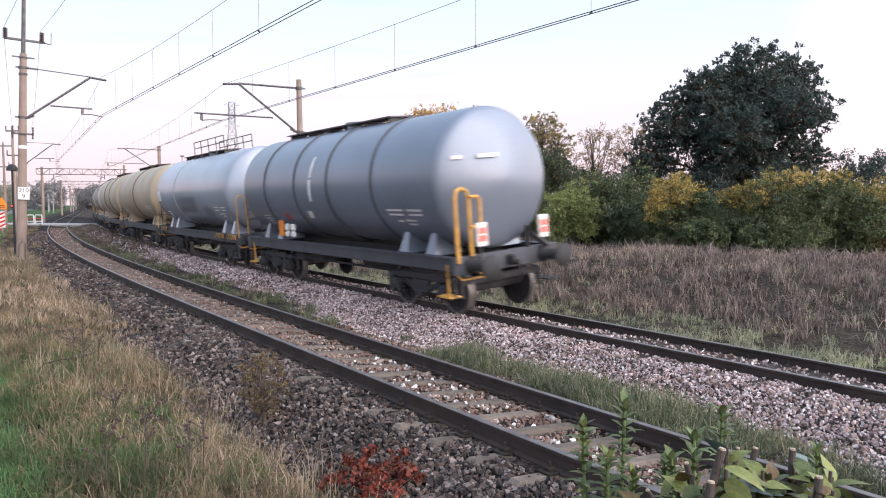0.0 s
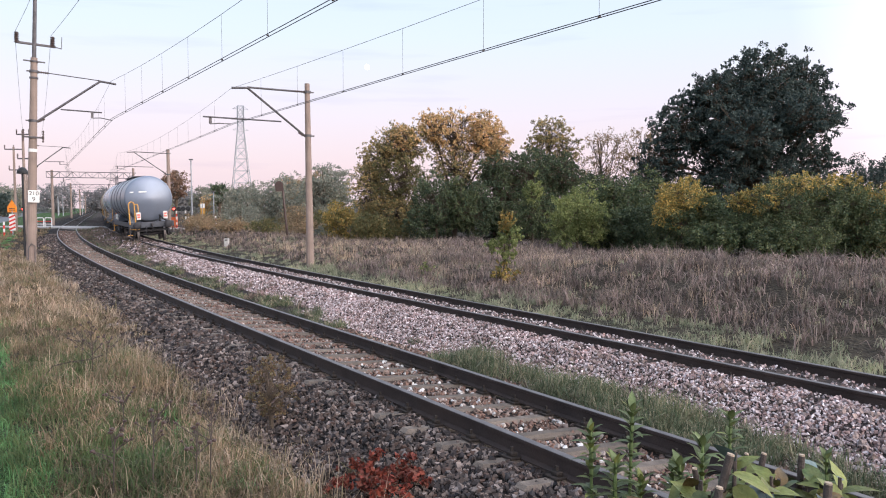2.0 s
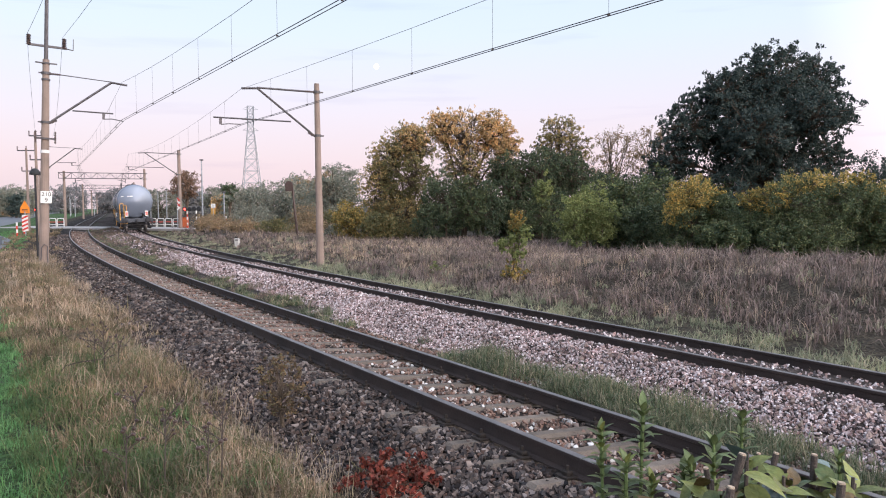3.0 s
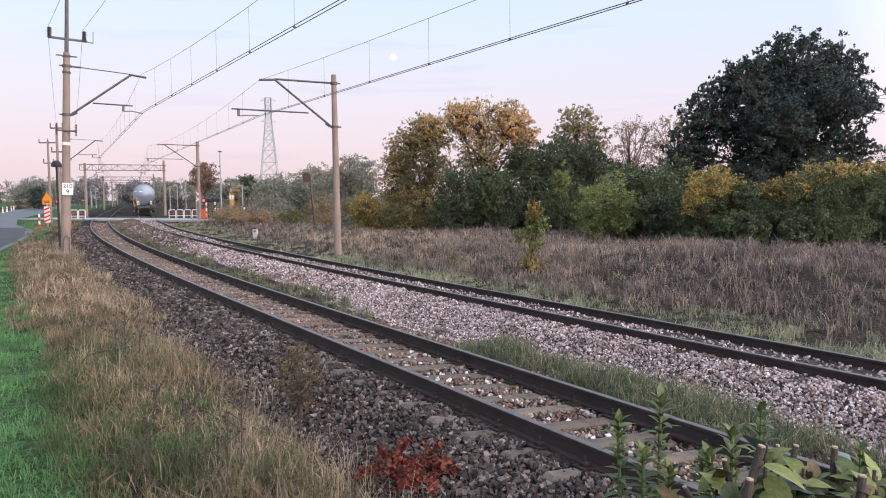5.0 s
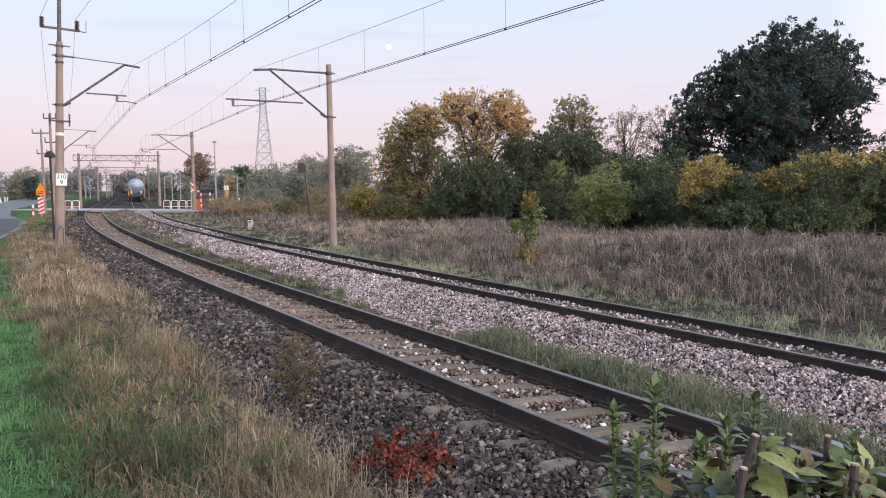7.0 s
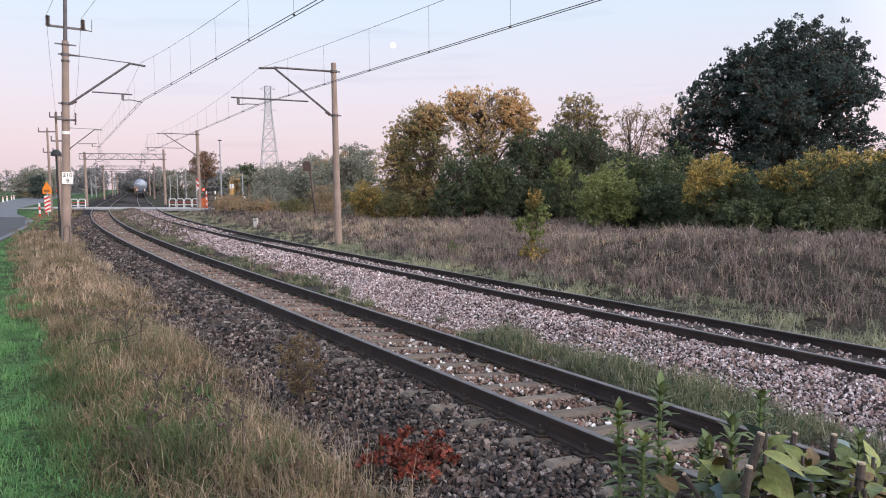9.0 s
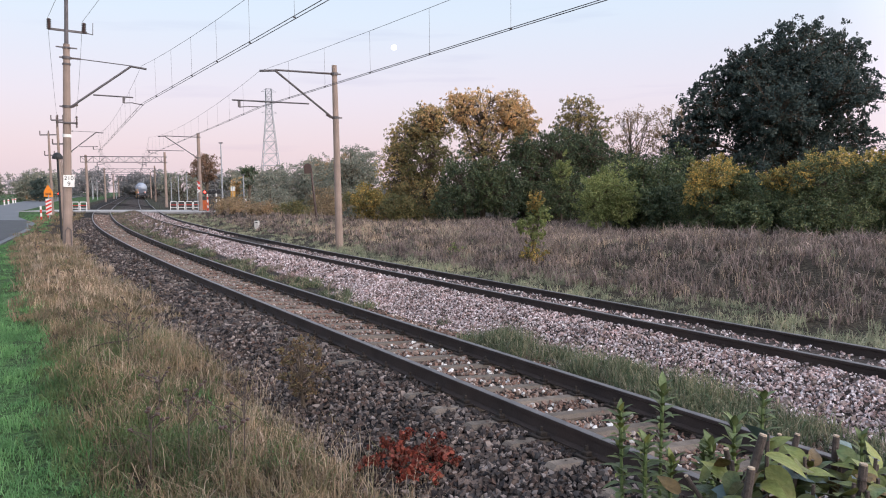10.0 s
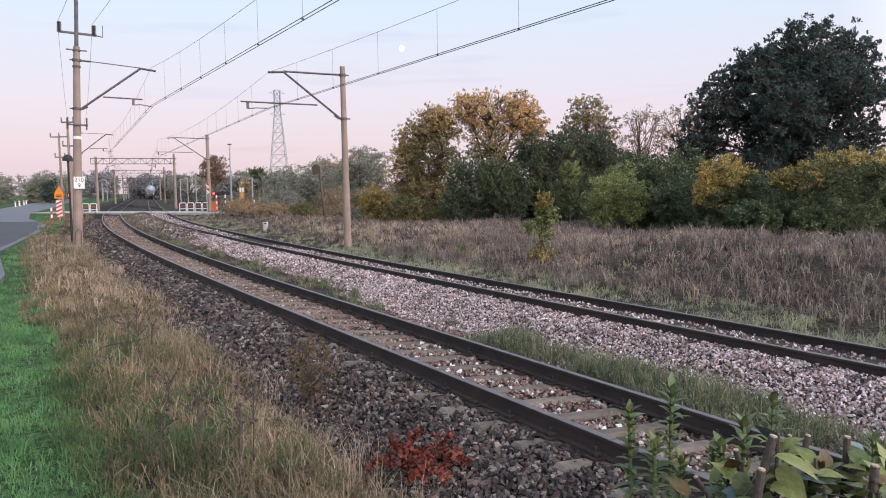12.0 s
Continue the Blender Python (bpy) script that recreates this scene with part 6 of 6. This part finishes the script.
tube(bm, (0, 0, -0.1), (0, 0, 3.2), 0.045, None, 8)
part("post", bm, GALV, p)
for k in range(4):
    bm = bmesh.new()
    for sx in (-1, 1):
        box(bm, (0.36, 0.03, 0.11), pose(0.15 + sx * 0.002, -0.07 - 0.001 * sx, 2.2 + k * 0.26 + sx * 0.07, 0, sx * 38, 0))
    part("blade", bm, RED if k % 2 else WHITE, p)


def barrier_fence(x, y, n, turn, label):
    p = thing("guard_fence", pose(x, y, ground_at(x, y), 0, 0, turn), label, "fence", "guard fences")
    for k in range(n):
        bm = bmesh.new()
        q = k * 0.95
        pipe(bm, [(q, 0, -0.1), (q, 0, 0.9), (q + 0.08, 0, 1.0), (q + 0.72, 0, 1.0), (q + 0.8, 0, 0.9), (q + 0.8, 0, -0.1)], 0.045, 8)
        part("hoop", bm, WHITE, p)
        for z, c in ((0.62, RED), (0.32, WHITE)):
            bm = bmesh.new()
            tube(bm, (q, 0, z), (q + 0.8, 0, z), 0.04, None, 8)
            part("rail", bm, c, p)
    return p


barrier_fence(-30.17, 84.5, 4, -10, "white and red tubular guard fence at the crossing")
barrier_fence(-40.1, 82.0, 2, -10, "white and red tubular guard fence beside the road")

p = post_thing("warning_board", -30.2, 58.0, "red and white chevron board on a post beside the road", "road sign")
bm = bmesh.new()
tube(bm, (0, 0.03, -0.1), (0, 0.03, 1.9), 0.035, None, 8)
part("post", bm, GALV, p)
board = bmesh.new()
box(board, (0.46, 0.03, 1.25), pose(0, 0, 1.0), 0.01)
board = part("board", board, WHITE, p)
for k in range(4):
    bm = bmesh.new()
    box(bm, (0.50, 0.02, 0.13), pose(0, -0.018, 0.55 + k * 0.3, 0, -24, 0))
    part("stripe", bm, RED, board)
p = post_thing("road_sign", -30.7, 59.0, "orange-yellow warning sign on a post beside the road", "road sign")
bm = bmesh.new()
tube(bm, (0, 0.03, -0.1), (0, 0.03, 2.5), 0.035, None, 8)
part("post", bm, GALV, p)
bm = bmesh.new()
box(bm, (0.72, 0.03, 0.45), pose(0, 0, 1.95), 0.02)
v = [bm.verts.new(q) for q in ((-0.34, -0.018, 2.16), (0.34, -0.018, 2.16), (0, -0.018, 2.7), (-0.34, 0.012, 2.16), (0.34, 0.012, 2.16), (0, 0.012, 2.7))]
for f in ((0, 1, 2), (5, 4, 3), (0, 3, 4, 1), (1, 4, 5, 2), (2, 5, 3, 0)):
    bm.faces.new([v[i] for i in f])
part("sign_plate", bm, ORANGE, p, "orange-yellow sign plate")
bm = bmesh.new()
box(bm, (0.45, 0.01, 0.05), pose(0, -0.022, 2.02))
box(bm, (0.45, 0.01, 0.05), pose(0, -0.022, 1.90))
part("text_bars", bm, BLACK, p)


def utility_pole(x, y, h, arms, label):
    p = post_thing("utility_pole", x, y, label, "utility pole", "utility poles")
    bm = bmesh.new()
    tube(bm, (0, 0, -0.2), (0, 0, h), 0.14, 0.09, 8)
    part("pole", bm, CONCRETE, p)
    for z, w in arms:
        bm = bmesh.new()
        box(bm, (w, 0.1, 0.1), pose(0, 0, z))
        part("cross_arm", bm, STEEL, p)
        for x_ in (-w / 2, 0, w / 2):
            part("insulator", insulator(bmesh.new(), (x_, 0, z), (x_, 0, z + 0.4), 0.07, 4), CERAMIC, p)
    return p


utility_pole(-30.2, 60.0, 8.2, ((7.9, 0.95), (6.0, 0.9)), "concrete utility pole with insulator cross-arms beside the road")
utility_pole(-36.1, 70.0, 7.7, ((7.5, 1.6), (5.6, 0.9)), "second utility pole with one long cross-arm")
utility_pole(-46.0, 92.0, 6.5, ((6.1, 1.0),), "distant utility pole beside the road")
for x, y in ((-69.6, 120), (-73.5, 128), (-77, 134), (-79, 139), (-82.5, 146)):
    p = post_thing("road_post", x, y, "white roadside marker post", "marker post", "roadside marker posts")
    bm = bmesh.new()
    box(bm, (0.22, 0.12, 0.95), pose(0, 0, 0.42), 0.04)
    part("post", bm, WHITE, p)
    bm = bmesh.new()
    box(bm, (0.24, 0.14, 0.12), pose(0, 0, 0.7))
    part("band", bm, RED, p)

# small house down the road
p = thing("house", pose(-102.5, 192, 0, 0, 0, 12), "small distant house with ochre wall and tiled roof", "house")
bm = bmesh.new()
box(bm, (5.0, 4.0, 2.4), pose(0, 0, 1.1))
part("wall", bm, mat("ochre_plaster", (0.50, 0.27, 0.13), 0.9, 0, 0.12, 1, 30, 0.2), p)
bm = bmesh.new()
v = [bm.verts.new(q) for q in ((-2.8, -2.3, 2.3), (2.8, -2.3, 2.3), (2.8, 2.3, 2.3), (-2.8, 2.3, 2.3), (-2.6, 0, 3.6), (2.6, 0, 3.6))]
for f in ((0, 1, 5, 4), (2, 3, 4, 5), (1, 2, 5), (3, 0, 4), (3, 2, 1, 0)):
    bm.faces.new([v[i] for i in f])
part("roof", bm, mat("roof_tile", (0.25, 0.12, 0.09), 0.8, 0, 0.2, 2, 30, 0.3), p)
for x in (-1.3, 1.2):
    bm = bmesh.new()
    box(bm, (0.9, 0.1, 1.0), pose(x, -2.02, 1.3), 0.02)
    part("window", bm, BLACK, p)

# the moon
bm = bmesh.new()
bmesh.ops.create_uvsphere(bm, u_segments=24, v_segments=16, radius=11, matrix=pose(-154, 3000, 560))
me = bpy.data.meshes.new("moon")
bm.to_mesh(me)
me.materials.append(glowing("moonlight", (1.0, 0.97, 0.92), 1.2))
tagged(new("moon", me), "pale full moon in the evening sky", "moon", kind="structure")


# ---- plants close to the camera ----
LEAF_FRESH = mat("shoot_leaf", (0.115, 0.145, 0.06), 0.5, 0, 0.25, 14, 80, 0.15, spec=0.2, piece=0.3)
LEAF_BROAD = mat("hedge_leaf", (0.06, 0.092, 0.04), 0.45, 0, 0.35, 25, 90, 0.2, (0.30, 0.20, 0.06), 0.5, spec=0.2, piece=0.5)
LEAF_LIME = mat("hedge_leaf_yellow_green", (0.135, 0.16, 0.05), 0.5, 0, 0.25, 25, 90, 0.2, (0.30, 0.20, 0.05), 0.4, spec=0.2, piece=0.35)
LEAF_BROWN = mat("hedge_leaf_turning_brown", (0.15, 0.10, 0.042), 0.55, 0, 0.3, 30, 90, 0.2, (0.09, 0.05, 0.03), 0.5, spec=0.2, piece=0.35)
LEAF_PALE = mat("hedge_leaf_underside", (0.105, 0.145, 0.145), 0.5, 0, 0.2, 12, 80, 0.15, spec=0.2, piece=0.2)
STEM_BARK = mat("cut_stem_bark", (0.066, 0.05, 0.044), 0.8, 0, 0.2, 60, 220, 0.3)
STEM_CUT = mat("fresh_sawn_wood", (0.36, 0.28, 0.21), 0.8, 0, 0.15, 40, 120, 0.2)
GREEN_STEM = mat("green_stem", (0.10, 0.14, 0.05), 0.6, 0, 0.2, 20, 80, 0.1)


def leaf_mesh(length, width, curl=0.25, fold=0.25, n=6):
    vs, fs = [], []
    for k in range(n + 1):
        f = k / n
        w = width * math.sin(math.pi * min(1, 0.06 + f * 0.94) ** 0.8) * 0.5
        y, z = length * f, -curl * length * f * f
        vs += [(-w, y, z + fold * w), (0, y, z), (w, y, z + fold * w)]
        if k:
            a, b = (k - 1) * 3, k * 3
            fs += [(a, a + 1, b + 1, b), (a + 1, a + 2, b + 2, b + 1)]
    return vs, fs


def leaf_data(name, l, w, material, curl=0.25, fold=0.3):
    v, f = leaf_mesh(l, w, curl, fold)
    return data_of(name, v, f, material, True)


LANCE = [leaf_data("leaf", l, w, m, c) for l, w, c, m in ((0.044, 0.021, 0.45, LEAF_FRESH), (0.039, 0.019, 0.3, LEAF_FRESH), (0.050, 0.022, 0.6, LEAF_FRESH), (0.038, 0.018, 0.3, LEAF_LIME))]
BROAD = [leaf_data("leaf", l, w, m, c, 0.22) for l, w, c, m in ((0.060, 0.034, 0.4, LEAF_BROAD), (0.048, 0.028, 0.6, LEAF_LIME), (0.074, 0.042, 0.3, LEAF_LIME), (0.055, 0.034, 0.2, LEAF_PALE), (0.066, 0.036, 0.5, LEAF_BROAD), (0.058, 0.03, 0.7, LEAF_BROWN))]
PLANT = random.Random(12)


def shoot(x, y, top, lean, label, whorls=9, spread=0.30):
    """A leafy shoot: thin stem from the ground, lance leaves in whorls along its upper part."""
    g = ground_at(x, y)
    p = thing("leafy_shoot", pose(x, y, g), label, "plant", "leafy shoots")
    h = top - g
    bm = bmesh.new()
    pts = [Vector((lean[0] * f * f, lean[1] * f * f, h * f)) for f in (0, 0.3, 0.6, 0.8, 0.92, 1.0)]
    for a, b in zip(pts[:-1], pts[1:]):
        tube(bm, a - Vector((0, 0, 0.03)) if a is pts[0] else a, b, 0.006, 0.004, 6)
    part("stem", bm, GREEN_STEM, p)
    for k in range(whorls):
        z = h - 0.004 - spread * 1.35 * (k / whorls) ** 1.1
        f = z / h
        for j in range(4 if k else 5):
            a = j * 90 + k * 40 + PLANT.uniform(-24, 24)
            tilt = (70 if k == 0 else 54 - 3.5 * k) + PLANT.uniform(-18, 18)
            child("leaf", LANCE[PLANT.randrange(4)], p, pose(lean[0] * f * f, lean[1] * f * f, z - PLANT.uniform(0, 0.012), 0, 0, a) @ pose(0, 0.003, 0, tilt, 0, PLANT.uniform(-15, 15)))
    return p


shoot(0.616, 2.00, 1.645, (0.015, 0), "green leafy shoot standing above the hedge", 14, 0.26)
shoot(0.523, 1.95, 1.595, (-0.02, 0.01), "bushy green leafy shoot in the hedge", 15, 0.26)
shoot(0.555, 1.92, 1.52, (0.01, 0.01), "short bushy shoot at the hedge's edge", 14, 0.22)
shoot(0.60, 1.9, 1.47, (0.03, 0.01), "low green leafy shoot in the hedge", 13, 0.22)
shoot(0.949, 2.10, 1.58, (0.01, 0), "green leafy shoot behind the sawn stems", 10, 0.2)
shoot(0.80, 1.9, 1.56, (0.0, 0.02), "yellowish leafy shoot in the hedge", 13, 0.22)
shoot(0.76, 1.88, 1.52, (-0.03, 0.02), "leaning leafy shoot in the hedge", 12, 0.2)
shoot(0.73, 1.9, 1.49, (-0.01, 0.02), "bushy green shoot low in the hedge", 12, 0.2)
shoot(1.41, 2.3, 1.38, (-0.03, 0.01), "green shoot at the hedge's end", 8, 0.16)


def sawn_stem(x, y, top, r, lean, label, twigs=3):
    x, y = x - lean[0], y - lean[1]
    g = ground_at(x, y)
    p = thing("sawn_hedge_stem", pose(x, y, g), label, "hedge stem", "sawn hedge stems")
    h = top - g
    e = Vector((lean[0], lean[1], h))
    bm = bmesh.new()
    tube(bm, (lean[0] * -2.5, lean[1] * -2.5, -0.05), e * 0.55 + Vector((lean[0] * -1.1, lean[1] * -1.1, 0)), r * 1.4, r * 1.15, 10)
    tube(bm, e * 0.55 + Vector((lean[0] * -1.1, lean[1] * -1.1, 0)), e, r * 1.15, r, 10)
    part("stem", bm, STEM_BARK, p)
    bm = bmesh.new()
    d = (e - e * 0.55 - Vector((lean[0] * -1.1, lean[1] * -1.1, 0))).normalized()
    tube(bm, e - d * 0.002, e + d * 0.003, r * 0.93, r * 0.85, 10)
    part("cut_face", bm, STEM_CUT, p, "pale sawn wood")
    for k in range(twigs):
        f = PLANT.uniform(0.86, 0.985)
        a = PLANT.uniform(0, 360)
        base = e * f
        child("leaf", BROAD[PLANT.randrange(6)], p, Matrix.Translation(base) @ pose(0, 0, 0, 0, 0, a) @ pose(0, r, 0, PLANT.uniform(-25, 45), PLANT.uniform(-40, 40), 0))
    return p


sawn_stem(0.595, 1.30, 1.748, 0.0078, (0.13, 0.0), "sawn brown hedge stem with pale cut top", 5)
sawn_stem(0.553, 1.25, 1.706, 0.0074, (0.06, 0.0), "sawn brown hedge stem beside the taller one", 5)
sawn_stem(0.697, 1.45, 1.696, 0.0048, (0.09, 0.0), "thin reddish sawn hedge stem with leaves", 7)
sawn_stem(0.759, 1.50, 1.678, 0.0064, (0.10, 0.01), "slanting sawn hedge stem among leaves", 8)
sawn_stem(0.814, 1.45, 1.691, 0.0066, (0.02, 0.0), "upright sawn hedge stem with pale top", 8)
sawn_stem(0.782, 1.30, 1.69, 0.0078, (0.025, 0.0), "thick sawn hedge stem with pale top", 6)
sawn_stem(0.609, 1.50, 1.649, 0.0062, (-0.10, 0.0), "slanting brown hedge stem", 6)
sawn_stem(0.491, 1.40, 1.633, 0.0045, (-0.3, 0.0), "thin hedge twig leaning far over", 5)


def hedge_twig(x, y, top, label, n):
    """A leafy twig of the hedge: thin bent stem with broad leaves along its upper end."""
    g = ground_at(x, y)
    p = thing("hedge_twig", pose(x, y, g), label, "hedge twig", "hedge twigs")
    h = top - g
    dx, dy = PLANT.uniform(-0.05, 0.05), PLANT.uniform(-0.03, 0.05)
    bm = bmesh.new()
    pts = [Vector((dx * f * f, dy * f * f, h * f)) for f in (0, 0.5, 0.8, 0.9, 1.0)]
    for a, b in zip(pts[:-1], pts[1:]):
        tube(bm, a - Vector((0, 0, 0.03)) if a is pts[0] else a, b, 0.0045, 0.0035, 6)
    part("twig", bm, STEM_BARK, p)
    for k in range(n):
        f = 1 - 0.11 * k / n - PLANT.uniform(0, 0.01)
        a = k * 137 + PLANT.uniform(-25, 25)
        child("leaf", BROAD[PLANT.choice((0, 0, 1, 1, 2, 2, 4, 3, 5))], p, pose(dx * f * f, dy * f * f, h * f, 0, 0, a) @ pose(0, 0.004, 0, PLANT.uniform(-30, 55), PLANT.uniform(-45, 45), 0))
    return p


for x, y, top in ((0.56, 1.36, 1.65), (0.605, 1.32, 1.74), (0.63, 1.40, 1.66), (0.68, 1.36, 1.67), (0.70, 1.44, 1.65), (0.73, 1.30, 1.665), (0.75, 1.38, 1.68), (0.79, 1.36, 1.66), (0.82, 1.42, 1.65), (0.84, 1.34, 1.67), (0.86, 1.46, 1.63), (0.66, 1.30, 1.65), (0.71, 1.36, 1.66), (0.65, 1.36, 1.645), (0.80, 1.30, 1.65), (0.83, 1.38, 1.66), (0.60, 1.42, 1.62), (0.76, 1.46, 1.65), (0.58, 1.55, 1.58), (0.52, 1.5, 1.56), (0.77, 1.24, 1.65), (0.90, 1.5, 1.62)):
    hedge_twig(x, y, top, "hedge twig with broad green and yellowing leaves", 14)
# dried flower stalks in the bank's grass
for i, (s, u, h) in enumerate(((-1.1, -3.0, 0.62), (-1.35, -2.75, 0.55), (-0.95, -3.25, 0.5), (0.6, -2.9, 0.45), (-1.2, -2.6, 0.6), (3.4, -2.75, 0.5), (3.6, -2.55, 0.45), (3.9, -2.8, 0.5), (4.5, -2.6, 0.6), (21, -2.6, 0.9), (23, -3.0, 0.95), (19, -2.9, 0.85), (25, -2.4, 0.9), (22, -3.3, 0.8), (18, -3.2, 0.8))):
    q = at(s, u)
    p = post_thing("dried_flower_stalk", q[0], q[1], "dark dried flower stalk with seed heads in the grass", "dry plant", "dried flower stalks")
    rr = random.Random(i)
    bm = bmesh.new()
    tube(bm, (0, 0, -0.03), (0.02, 0.01, h), 0.006, 0.004, 5)
    ends = []
    for k in range(10):
        f = rr.uniform(0.55, 0.95)
        e = (rr.uniform(-0.13, 0.13), rr.uniform(-0.13, 0.13), h * f + rr.uniform(0.06, 0.14))
        ends.append(e)
        tube(bm, (0.02 * f, 0, h * f), e, 0.0035, None, 4)
    part("stalk", bm, STEM_BARK, p)
    for e in ends:
        bm = bmesh.new()
        bmesh.ops.create_icosphere(bm, subdivisions=1, radius=rr.uniform(0.012, 0.024), matrix=pose(*e) @ Matrix.Diagonal((1, 1, 0.7, 1)))
        part("seed_head", bm, CERAMIC, p)
# a fallen dry branch in the bank's grass
q = at(3.7, -2.9)
p = post_thing("fallen_branch", q[0], q[1], "dark fallen dry branch lying in the bank grass", "branch")
p.matrix_basis = p.matrix_basis @ Matrix.Scale(0.6, 4)
bm = bmesh.new()
pipe(bm, [(-0.45, -0.05, 0.22), (-0.1, 0.0, 0.3), (0.3, 0.1, 0.33), (0.55, 0.12, 0.42)], 0.012, 6)
pipe(bm, [(-0.1, 0.0, 0.3), (0.1, 0.2, 0.24), (0.25, 0.3, 0.05)], 0.008, 6)
pipe(bm, [(-0.45, -0.05, 0.22), (-0.6, -0.1, 0.02)], 0.012, 6)
part("wood", bm, STEM_BARK, p)


def motions():
    for i, (w, sets) in enumerate(TRAIN):
        walk(w, [(t * 0.5, wagon_pose(REAR0 + SPEED * t * 0.5 + WAGON * (i + 0.5))) for t in range(25)])
        if i == 0:
            for x, o in sets:
                walk(o, [(k / FPS, pose(x, 0, WHEEL_R) @ Matrix.Rotation(SPEED * k / FPS / WHEEL_R, 4, "Y")) for k in range(12 * FPS + 1)])


motions()
